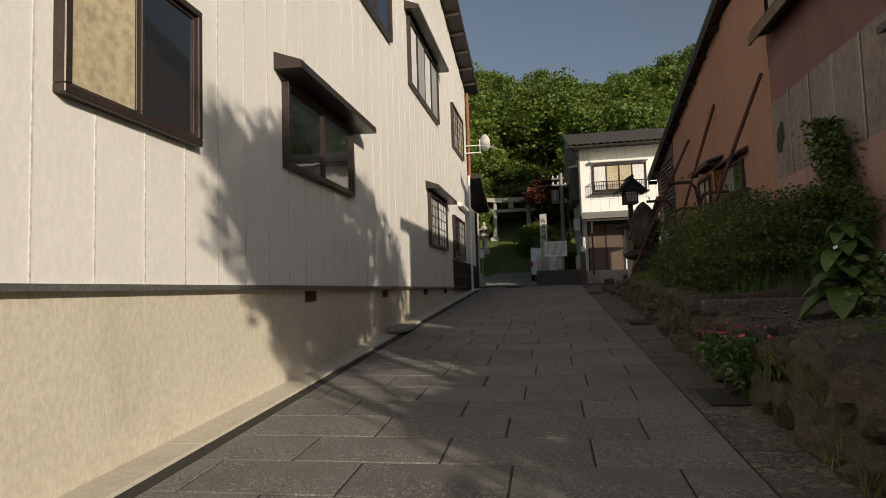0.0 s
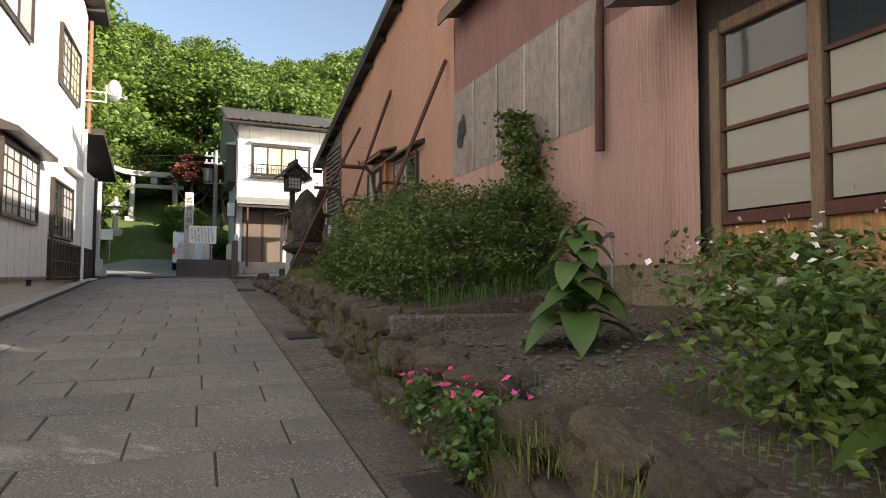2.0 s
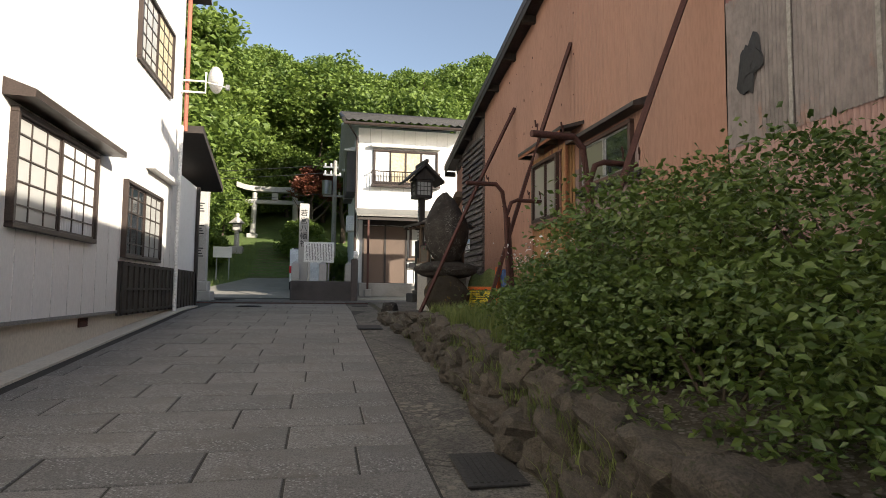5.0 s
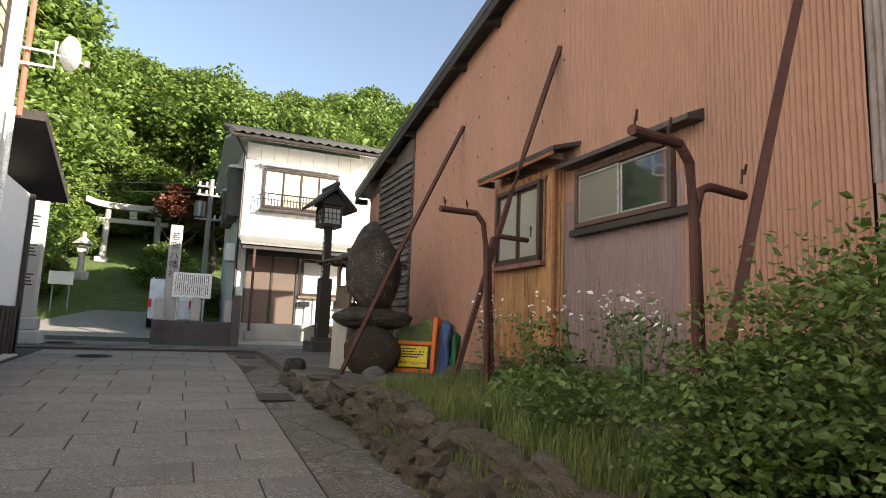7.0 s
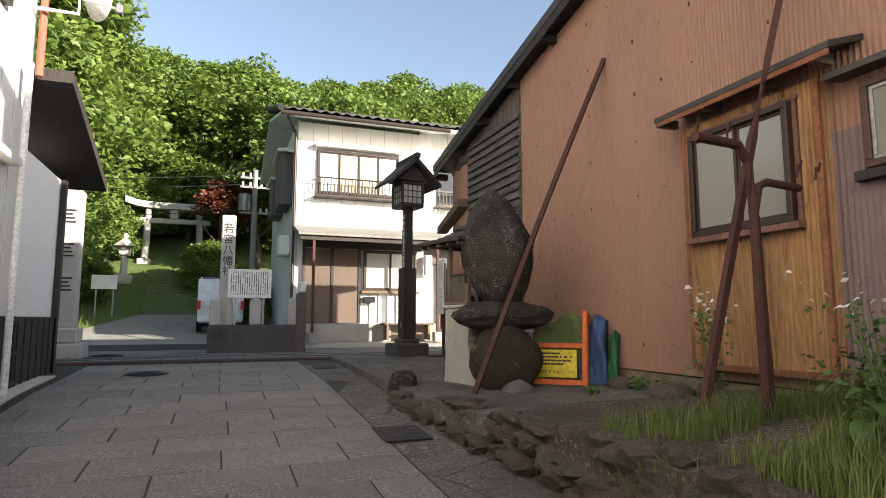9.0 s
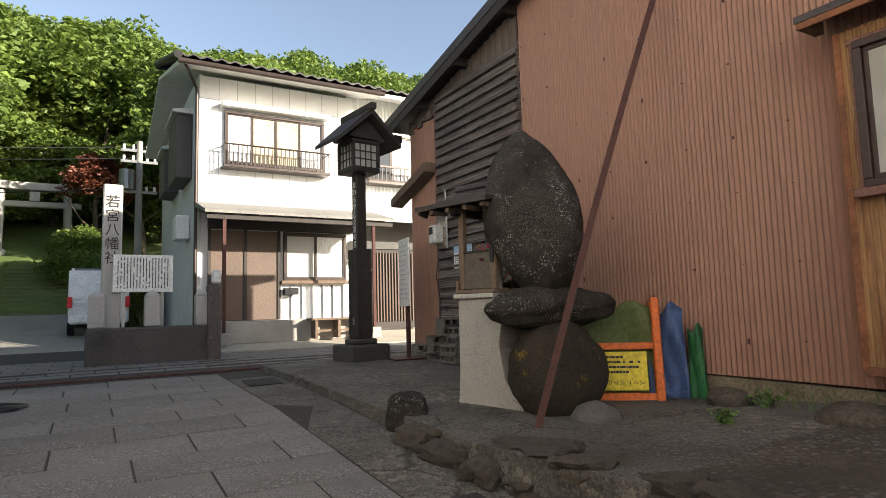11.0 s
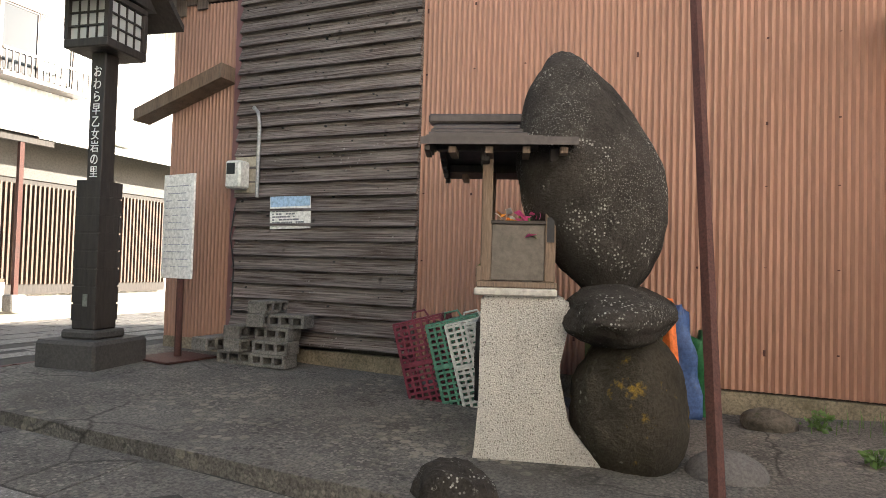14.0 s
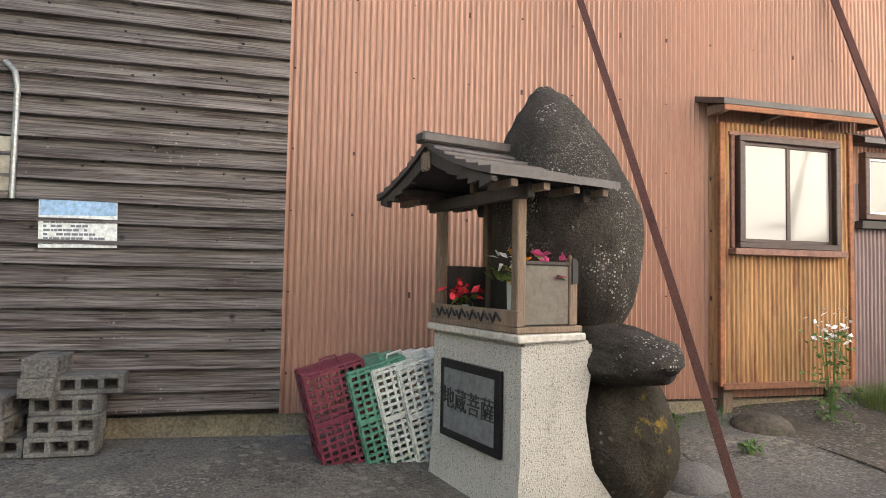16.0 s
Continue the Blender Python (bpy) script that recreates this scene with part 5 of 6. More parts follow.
def utility_pole():
    e = thing("utility_pole", (1.3, 40, 2.8), "pale concrete utility pole with crossarms and transformer", "utility pole")
    x, y = 1.45, 38.0
    part("pole", tube([(x, y, 2.2), (x, y, 8.9)], 0.14, None, 14, 0.1), CONCRETE, e)
    for z in (8.5, 8.1, 7.0):
        part("crossarm", box(x - 0.6, x + 0.6, y - 0.05, y + 0.05, z, z + 0.09), GREY_METAL, e)
        for dx in (-0.5, -0.2, 0.25, 0.5):
            part("insulator", tube([(x + dx, y, z + 0.09), (x + dx, y, z + 0.26)], 0.045, None, 8), WHITE_PAINT, e)
    part("transformer", tube([(x - 0.4, y - 0.1, 7.1), (x - 0.4, y - 0.1, 7.8)], 0.25, None, 14), GREY_METAL, e)
    for z0, z1, xe in ((8.7, 7.6, -30), (8.3, 7.2, -30), (7.2, 6.6, -25), (8.7, 9.5, 25)):
        pts = []
        for t in np.linspace(0, 1, 13):
            pts.append((x + (xe - x) * t, y + 2 * t, z0 + (z1 - z0) * t - 1.2 * 4 * t * (1 - t) * 0.5))
        part("cable", tube(pts, 0.014, None, 5), INK, e)


utility_pole()


def grass_sign():
    e = thing("sign_board", (-4.0, 38.5, 2.8), "small white sign on two legs in the grass", "sign board")
    part("board", box(-4.5, -3.6, 38.4, 38.44, 3.75, 4.3, None, 0.01), WHITE_PAINT, e)
    for x in (-4.35, -3.75):
        part("leg", box(x, x + 0.05, 38.44, 38.49, 2.5, 4.2), GREY_METAL, e)


grass_sign()

# ---------- wooden street lantern ----------
def lantern_post():
    X, Y, Z = 3.55, 22.75, 1.86
    e = thing("street_lamp", (X, Y, Z), "dark wooden lantern post with a gabled roof on a stone base", "street lamp")
    m = Matrix.Translation((X, Y, Z)) @ Matrix.Rotation(radians(8), 4, "Z") @ Matrix.Diagonal((0.8, 0.8, 1, 1))
    base = surface("dark_base_stone", (0.065, 0.06, 0.055), 0.85, 2, 40, 0.3, 0.4)
    part("base", box(-0.4, 0.4, -0.4, 0.4, -0.1, 0.26, None, 0.03, m), base, e)
    part("base_step", box(-0.23, 0.23, -0.23, 0.23, 0.26, 0.34, None, 0.02, m), base, e)
    part("lower_post", box(-0.16, 0.16, -0.16, 0.16, 0.34, 1.6, None, 0.015, m), DARK_WOOD, e)
    for z in np.arange(0.42, 1.55, 0.16):
        part("band", box(-0.164, 0.164, -0.164, 0.164, z, z + 0.145, None, 0.002, m), DARK_WOOD, e)
    part("upper_post", box(-0.1, 0.1, -0.1, 0.1, 1.6, 2.9, None, 0.01, m), DARK_WOOD, e)
    b = box(-0.3, 0.3, -0.3, 0.3, 2.86, 2.94, None, 0.01, m)
    box(-0.3, 0.3, -0.3, 0.3, 3.3, 3.36, b, 0.01, m)
    for a in (-1, 1):
        for c in (-1, 1):
            box(a * 0.27 - 0.03, a * 0.27 + 0.03, c * 0.27 - 0.03, c * 0.27 + 0.03, 2.94, 3.3, b, 0.004, m)
    for a in (-1, 1):
        for k in range(1, 4):
            q = -0.24 + 0.12 * k
            box(a * 0.27 - 0.008, a * 0.27 + 0.008, q - 0.008, q + 0.008, 2.94, 3.3, b, 0, m)
            box(q - 0.008, q + 0.008, a * 0.27 - 0.008, a * 0.27 + 0.008, 2.94, 3.3, b, 0, m)
        for z in (3.06, 3.18):
            box(a * 0.27 - 0.009, a * 0.27 + 0.009, -0.24, 0.24, z - 0.008, z + 0.008, b, 0, m)
            box(-0.24, 0.24, a * 0.27 - 0.009, a * 0.27 + 0.009, z - 0.008, z + 0.008, b, 0, m)
    part("lantern_frame", b, DARK_WOOD, e)
    part("lantern_glass", box(-0.255, 0.255, -0.255, 0.255, 2.945, 3.295, None, 0, m), GLASS_PALE, e, "pale frosted lantern glass")
    b = bmesh.new()
    for s in (-1, 1):
        poly_prism([(0, 3.82), (s * 0.66, 3.32), (s * 0.66, 3.26), (0, 3.72)], "y", -0.52, 0.52, b)
    b.transform(m)
    part("roof", b, DARK_WOOD, e)
    b = bmesh.new()
    poly_prism([(-0.4, 3.37), (0.4, 3.37), (0, 3.7)], "y", -0.33, 0.33, b)
    b.transform(m)
    part("gable", b, DARK_WOOD, e)
    part("ridge", box(-0.06, 0.06, -0.6, 0.6, 3.78, 3.88, None, 0.01, m), DARK_WOOD, e)
    writing("おわら早乙女岩の里", 0.115, m @ facing((-0.104, 0, 2.22), (-1, 0, 0)), WHITE_PAINT, e, upright=True, spacing=1.0)
    part("socket", box(-0.176, -0.168, -0.06, 0.0, 0.55, 0.66, None, 0, m), GREY_METAL, e)


lantern_post()


def paper_board():
    X, Y = 4.12, 22.35
    z = bed_z(X, Y)
    e = thing("sign_board", (X, Y, z), "white printed rules board on a rusty post and plate", "sign board")
    m = Matrix.Translation((X, Y, z)) @ Matrix.Rotation(radians(-8), 4, "Z")
    part("foot_plate", box(-0.28, 0.28, -0.28, 0.28, 0, 0.02, None, 0.004, m), RUST, e)
    part("post", tube([m @ Vector((0.03, 0, 0.02)), m @ Vector((0.03, 0, 1.75))], 0.035, None, 10), RUST, e)
    part("board", box(-0.03, -0.008, -0.23, 0.23, 0.78, 1.8, None, 0.004, m), WHITE_PAINT, e)
    bars(m @ facing((-0.031, 0, 1.29), (-1, 0, 0)), 0.38, 0.86, 12, 8, 0.0045, e, surface("grey_ink", (0.4, 0.41, 0.46), 0.6), random.Random(4))


paper_board()


def wall_notice():
    e = thing("notice", (SX - 0.07, 21.36, 3.18), "curled laminated notice with a blue header on the boards", "notice")
    m = facing((SX - 0.085, 21.36, 3.35), (-1, 0, 0), radians(1.5))
    part("sheet", box(-0.24, 0.24, -0.165, 0.165, 0, 0.004, None, 0, m), WHITE_PAINT, e)
    part("header", box(-0.235, 0.235, 0.055, 0.16, 0.0042, 0.006, None, 0, m), PALE_SIGN, e)
    bars(m @ Matrix.Translation((0, -0.06, 0.0045)), 0.42, 0.17, 6, 8, 0.008, e, surface("notice_ink", (0.2, 0.2, 0.22), 0.6), random.Random(6))


wall_notice()


def meter_box():
    e = thing("meter_box", (SX - 0.1, 21.9, 3.55), "beige electric meter box with grey conduit on the boards", "meter box")
    part("back", box(SX - 0.09, SX - 0.065, 21.78, 22.06, 3.55, 3.92, None, 0.004), surface("meter_ply", (0.4, 0.36, 0.28), 0.7), e)
    part("case", box(SX - 0.25, SX - 0.09, 21.86, 22.05, 3.58, 3.86, None, 0.02), WHITE_P, e)
    part("dial", box(SX - 0.256, SX - 0.25, 21.92, 22.02, 3.72, 3.83), INK, e)
    part("conduit", tube([(SX - 0.1, 21.76, 3.5), (SX - 0.1, 21.76, 4.25), (SX - 0.1, 21.78, 4.36), (SX - 0.1, 21.84, 4.42)], 0.02), GREY_METAL, e)
    part("cable", tube([(SX - 0.09, 22.04, 3.4), (SX - 0.13, 22.05, 3.1), (SX - 0.09, 22.03, 2.8), (SX - 0.1, 22.03, 2.3)], 0.008, None, 6), INK, e)


meter_box()


BLOCK = surface("weathered_block_concrete", (0.2, 0.185, 0.165), 0.95, 2.5, 60, 0.4, 0.8, stain=(0.08, 0.072, 0.06), stain_at=0.52, own=True, grain=0.85)


def breeze_block():
    e = thing("concrete_block", (0, 0, 0), "weathered hollow concrete block in a small stack", "concrete block", "stacked concrete blocks")
    b = bmesh.new()
    w, d, h = 0.39, 0.19, 0.12
    box(-d / 2, d / 2, -w / 2, w / 2, 0, 0.028, b, 0.004)
    box(-d / 2, d / 2, -w / 2, w / 2, h - 0.028, h, b, 0.004)
    for y in (-w / 2 + 0.016, -0.065, 0.065, w / 2 - 0.016):
        box(-d / 2 + 0.001, d / 2 - 0.001, y - 0.016, y + 0.016, 0.028, h - 0.028, b)
    box(d / 2 - 0.06, d / 2 - 0.03, -w / 2 + 0.02, w / 2 - 0.02, 0.028, h - 0.028, b)
    part("body", b, BLOCK, e)
    return e


def blocks():
    first = breeze_block()
    z = bed_z(4.3, 21.3) + 0.01
    spots = [(4.28, 21.3, 0, 0), (4.3, 21.71, 0, 3), (4.29, 21.29, 1, 2), (4.33, 21.3, 2, -2), (4.34, 21.68, 1, 88), (4.35, 21.7, 2, 90), (4.36, 21.18, 3, 5), (4.36, 21.45, 3, 92), (4.36, 21.44, 4, 94), (4.25, 21.98, 1, 85)]
    first.location = (*spots[0][:2], z)
    for x, y, k, a in spots[1:]:
        copy_thing(first, pose(x, y, z + 0.122 * k, 0, 0, a))


blocks()

# ---------- roadside shrine ----------
PM = Matrix.Translation((2.844, 18.8, 1.70)) @ Matrix.Rotation(radians(16), 4, "Z")


def pedestal():
    e = thing("shrine_pedestal", (3.1, 18.6, 1.7), "pale washed-concrete pedestal with a black name plaque", "pedestal")
    prof = [(0.06, -0.05), (0.02, 0.12), (0.0, 0.4), (0.0, 1.0), (-0.48, 1.0), (-0.5, 0.9), (-0.44, 0.6), (-0.5, 0.3), (-0.68, 0.08), (-0.75, -0.05)]
    b = poly_prism(prof, "x", 0.0, 0.9)
    bmesh.ops.bevel(b, geom=[g for g in b.edges if abs(g.verts[0].co.x - g.verts[1].co.x) > 0.5], offset=0.02, segments=2, affect="EDGES")
    b.transform(PM)
    part("body", b, TERRAZZO, e)
    part("slab", box(-0.03, 0.93, -0.42, 0.04, 1.002, 1.045, None, 0.008, PM), surface("slab_concrete", (0.5, 0.47, 0.42), 0.85), e)
    part("plaque", box(0.14, 0.76, 0.004, 0.03, 0.38, 0.84, None, 0.004, PM), BLACK_METAL, e, "black plaque")
    part("plaque_field", box(0.19, 0.71, 0.0305, 0.034, 0.43, 0.79, None, 0, PM), surface("grey_slate", (0.14, 0.145, 0.15), 0.6), e)
    writing("薩菩蔵地"[::-1], 0.135, PM @ facing((0.45, 0.036, 0.61), (0, 1, 0)), INK, e)
    return e


pedestal()


def little_shrine():
    e = thing("wayside_shrine", (3.2, 18.65, 2.75), "small open wooden shrine with a dark gabled roof", "wayside shrine")
    z = 1.047
    part("floor", box(0.0, 0.9, -0.42, 0.03, z, z + 0.035, None, 0.006, PM), OLD_WOOD, e)
    part("front_rail", box(0.0, 0.9, 0.0, 0.03, z + 0.035, z + 0.12, None, 0.004, PM), OLD_WOOD, e)
    b = bmesh.new()
    for i, x in enumerate(np.linspace(0.18, 0.75, 6)):
        tube([PM @ Vector((x - 0.04, 0.034, z + 0.06)), PM @ Vector((x, 0.036, z + 0.1)), PM @ Vector((x + 0.03, 0.034, z + 0.05)), PM @ Vector((x + 0.06, 0.034, z + 0.09))], 0.008, b, 5)
    part("carving", b, INK, e, "dark carved scroll letters")
    for x in (0.03, 0.83):
        for y in (-0.38, -0.02):
            part("post", box(x, x + 0.055, y - 0.03, y + 0.03, z + 0.035, z + 0.775, None, 0.006, PM), OLD_WOOD, e)
    for y in (-0.41, -0.03):
        part("beam", box(-0.06, 0.97, y, y + 0.05, z + 0.7, z + 0.775, None, 0.006, PM), DARK_WOOD, e)
    for x in (0.03, 0.83):
        part("beam", box(x, x + 0.05, -0.46, 0.28, z + 0.777, z + 0.83, None, 0.006, PM), DARK_WOOD, e)
    part("side_panel", box(0.04, 0.06, -0.35, -0.05, z + 0.04, z + 0.36, None, 0.004, PM), surface("grey_brown_panel", (0.13, 0.11, 0.09), 0.6), e, "grey-brown side panel")
    part("panel_rim", box(0.03, 0.07, -0.355, -0.045, z + 0.36, z + 0.38, None, 0.003, PM), DARK_WOOD, e)
    part("side_panel", box(0.84, 0.86, -0.35, -0.05, z + 0.04, z + 0.36, None, 0.004, PM), DARK_WOOD, e)
    part("back_panel", box(0.3, 0.82, -0.395, -0.375, z + 0.04, z + 0.7, None, 0, PM), DARK_WOOD, e)
    # roof: ridge from front to back, curved slopes of tin strips, deep front overhang
    def slope(t):
        return 1.03 - 0.34 * t + 0.1 * t * t
    for s in (-1, 1):
        for k in range(6):
            t0, t1 = k / 6, (k + 1) / 6
            b = poly_prism([(0.45 + s * 0.64 * t0, z + slope(t0) - 0.022), (0.45 + s * 0.64 * t1, z + slope(t1) - 0.022), (0.45 + s * 0.64 * t1, z + slope(t1) + 0.018), (0.45 + s * 0.64 * t0, z + slope(t0) + 0.004)], "y", -0.5, 0.34)
            b.transform(PM)
            part("roof_strip", b, ROOF_TIN, e, "dark metal roof strip")
            b = poly_prism([(0.45 + s * 0.62 * t0, z + slope(t0) - 0.1), (0.45 + s * 0.62 * t1, z + slope(t1) - 0.1 + 0.01 * k), (0.45 + s * 0.62 * t1, z + slope(t1) - 0.024), (0.45 + s * 0.62 * t0, z + slope(t0) - 0.024)], "y", 0.29, 0.32)
            b.transform(PM)
            part("bargeboard", b, DARK_WOOD, e)
        for y in (-0.45, -0.25, -0.05, 0.15):
            part("rafter_end", box(0.45 + s * 0.5 - 0.1, 0.45 + s * 0.5 + 0.1, y, y + 0.04, z + 0.73, z + 0.765, None, 0, PM), OLD_WOOD, e)
    part("ridge", box(0.4, 0.5, -0.52, 0.38, z + 1.025, z + 1.085, None, 0.012, PM), ROOF_TIN, e)
    part("king_post", box(0.43, 0.47, 0.0, 0.03, z + 0.775, z + 0.98, None, 0.004, PM), OLD_WOOD, e)
    part("pendant", box(0.41, 0.49, 0.325, 0.34, z + 0.87, z + 0.98, None, 0.015, PM), OLD_WOOD, e)
    for x, z0, z1 in ((-0.0, 0.46, 0.68), (-0.0, 0.26, 0.4)):
        part("name_strip", box(0.018, 0.028, -0.4, -0.36, z + z0, z + z1, None, 0, PM), INK, e)
    rng = random.Random(12)
    for nm, c, m, n in (("flowers", (0.72, -0.1, 0.2), RED_F, 30), ("flowers", (0.2, -0.16, 0.36), YELLOW_F, 26), ("flowers", (0.35, -0.2, 0.38), WHITE_F, 20), ("flowers", (0.12, -0.26, 0.36), PINK_F, 20)):
        f = thing("flower_vase", PM @ Vector((c[0], c[1], z + 0.04)), "cut flowers in a small vase on the shrine floor", "flowers", "offered flowers")
        part("vase", tube([PM @ Vector((c[0], c[1], z + 0.036)), PM @ Vector((c[0], c[1], z + c[2] - 0.08))], 0.028, None, 10, 0.035), GLASS_PALE, f)
        pts = [PM @ Vector((c[0] + rng.gauss(0, 0.045), c[1] + rng.gauss(0, 0.04), z + c[2] + rng.gauss(0, 0.035))) for _ in range(n)]
        part_mesh("petals", leaves(pts, 0.04, rng=rng), m, f)
        pts = [PM @ Vector((c[0] + rng.gauss(0, 0.05), c[1] + rng.gauss(0, 0.05), z + c[2] - 0.07 + rng.gauss(0, 0.03))) for _ in range(18)]
        part_mesh("foliage", leaves(pts, 0.05, rng=rng), LEAF_BUSH, f)


little_shrine()


def boulders():
    b = rough_stone(2, 0.44, 0.33, 0.43, (3.28, 18.02, 2.1), 0.13, 5)
    single("boulder", b, STONE_YELLOW, "large dark rounded boulder with a yellow lichen stain", "boulder", "stacked memorial stones", smooth=True)
    b = rough_stone(5, 0.62, 0.33, 0.18, (3.3, 18.08, 2.6), 0.16, 5)
    single("boulder", b, STONE, "flat dark slab boulder with pale lichen", "boulder", "stacked memorial stones", smooth=True)
    b = rough_stone(11, 0.44, 0.42, 0.75, (3.34, 18.33, 3.46), 0.1, 5, shape=lambda c: Vector((c.x * (1.0 - 0.45 * max(0, c.z)), c.y * (1.0 - 0.3 * max(0, c.z)) + 0.2 * (c.z - 0.1) * (c.z > -0.9), c.z)))
    single("boulder", b, STONE, "tall upright lichened dark memorial stone", "boulder", "stacked memorial stones", smooth=True)
    for seed, r, at, lab in ((21, (0.17, 0.2, 0.13), (3.2, 17.52, 1.79), "round grey river stone by the brace foot"), (22, (0.17, 0.22, 0.27), (2.27, 18.72, 1.7), "dark pointed rock standing at the kerb"), (23, (0.25, 0.22, 0.12), (4.1, 16.2, 1.86), "pale flat stone lying on the earth"), (24, (0.14, 0.18, 0.1), (4.3, 17.2, 1.85), "small pale stone by the shed")):
        b = rough_stone(seed, *r, at, 0.3 if seed == 22 else 0.12, 4)
        single("rock", b, {21: ROCK_GREY, 22: STONE}.get(seed, ROCK), lab, "rock", smooth=seed != 22)
    b = rough_stone(31, 0.75, 0.8, 0.05, (3.45, 19.4, 1.745), 0.1, 4)
    single("mortar_patch", b, surface("dark_patch", (0.09, 0.088, 0.085), 0.8, 2, 60, 0.2, 0.2), "smooth dark mortar patch before the shrine", "paving patch", kind="structure", smooth=True)


boulders()


def crate(name, material, at, lean, yaw, label):
    """A slatted plastic crate lying on its side: local x thickness, y width, z height."""
    e = thing(name, at, label, "crate", "leaning crates")
    w, h, t = 0.4, 0.66, 0.3
    m = Matrix.Translation(at) @ Matrix.Rotation(yaw, 4, "Z") @ Matrix.Rotation(lean, 4, "X")
    # open grid panel facing local -x, rim and ribs
    for z in np.linspace(0.02, h - 0.02, 15):
        part("slat", box(-0.008, 0.008, -w / 2, w / 2, z - 0.009, z + 0.009, None, 0, m), material, e)
    for y in np.linspace(-w / 2 + 0.01, w / 2 - 0.01, 8):
        part("rib", box(-0.0095, 0.0095, y - 0.009, y + 0.009, 0, h, None, 0, m), material, e)
    part("middle_band", box(-0.012, 0.012, -w / 2, w / 2, h * 0.47, h * 0.53, None, 0.003, m), material, e)
    for s in (-1, 1):
        b = bmesh.new()
        for z in np.linspace(0.03, h - 0.03, 8):
            box(0, t, s * w / 2 - 0.006, s * w / 2 + 0.006, z - 0.016, z + 0.016, b, 0, m)
        for x in (0.02, t / 2, t - 0.02):
            box(x - 0.012, x + 0.012, s * w / 2 - 0.008, s * w / 2 + 0.008, 0, h, b, 0, m)
        part("side", b, material, e)
    for z in (0.0, h):
        b = box(0, t, -w / 2, w / 2, z - 0.008, z + 0.008, None, 0.003, m)
        part("end", b, material, e)
    part("handle", tube([m @ Vector((0.1, -0.07, h + 0.005)), m @ Vector((0.1, -0.05, h + 0.06)), m @ Vector((0.1, 0.05, h + 0.06)), m @ Vector((0.1, 0.07, h + 0.005))], 0.009, None, 6), material, e)


for i, (nm, mt, lab) in enumerate((("crate", PURPLE, "maroon slatted plastic crate leaning beside the shrine"), ("crate", GREEN_P, "green slatted plastic crate leaning in the stack"), ("crate", WHITE_P, "white slatted plastic crate leaning in the stack"), ("crate", WHITE_P, "grey-white slatted plastic crate at the stack's end"))):
    crate(nm, mt, (3.92, 19.5 - 0.16 * i - (0.12 if i else 0), 1.8 + 0.012 * i), radians(-15), radians(8 + i), lab)


def folded_mats():
    z = bed_z(4.2, 18) - 0.02
    for i, (mt, lab, x, y, w, h, yaw) in enumerate(((ORANGE_P, "orange-edged olive mesh bag leaning on the shed", 4.02, 18.05, 0.62, 0.86, -42), (BLUE_P, "blue tarpaulin bundle leaning on the shed", 4.3, 17.76, 0.3, 0.84, -52), (GREEN_T, "green folded mesh leaning on the shed", 4.45, 17.58, 0.13, 0.66, -52))):
        e = thing("folded_tarp", (x, y, z), lab, "tarpaulin", "leaning tarpaulins")
        m = Matrix.Translation((x, y, z)) @ Matrix.Rotation(radians(yaw), 4, "Z") @ Matrix.Rotation(radians(-8), 4, "X")
        b = bmesh.new()
        n = 12
        g = []
        for r in range(n + 1):
            row = []
            for s in range(n + 1):
                u, v = s / n - 0.5, r / n
                bulge = 0.05 * math.sin(5 * u + 3 * v + i) + 0.05 * noise.noise(Vector((u * 5, v * 4, i))) + 0.02 * noise.noise(Vector((u * 14, v * 9, i)))
                row.append(b.verts.new(m @ Vector((u * w * (1 + 0.08 * math.sin(4 * v + i)), bulge, v * h * (1 - 0.1 * (0.5 - u) + 0.05 * math.sin(9 * u))))))
            g.append(row)
        for r in range(n):
            for s in range(n):
                b.faces.new((g[r][s], g[r][s + 1], g[r + 1][s + 1], g[r + 1][s]))
        ext = bmesh.ops.extrude_face_region(b, geom=b.faces[:])
        bmesh.ops.translate(b, verts=[v for v in ext["geom"] if isinstance(v, bmesh.types.BMVert)], vec=m.to_3x3() @ Vector((0, 0.12 if i < 2 else 0.05, 0)))
        bmesh.ops.recalc_face_normals(b, faces=b.faces[:])
        part("fabric", b, OLIVE_P if i == 0 else mt, e, "olive mesh panel" if i == 0 else "", smooth=True)
        if i == 0:
            for a in ((-w / 2 - 0.02, w / 2 + 0.02, -0.02, 0.07), (-w / 2, w / 2, 0.44, 0.5)):
                part("orange_band", box(a[0], a[1], -0.085, -0.06, a[2], a[3], None, 0.006, m), ORANGE_P, e)
            part("orange_flap", box(w / 2 - 0.02, w / 2 + 0.05, -0.12, 0.16, -0.02, h + 0.03, None, 0.012, m), ORANGE_P, e)
            part("label", box(-w / 2 + 0.06, w / 2 - 0.08, -0.094, -0.075, 0.09, 0.42, None, 0.002, m), YELLOW_P, e, "yellow printed label")
            bars(m @ facing((-0.01, -0.095, 0.31), (0, -1, 0)), 0.38, 0.17, 4, 8, 0.01, e, INK, random.Random(1))
            writing("ペットボトル回収", 0.055, m @ facing((-0.01, -0.096, 0.16), (0, -1, 0), math.pi), INK, e)


folded_mats()

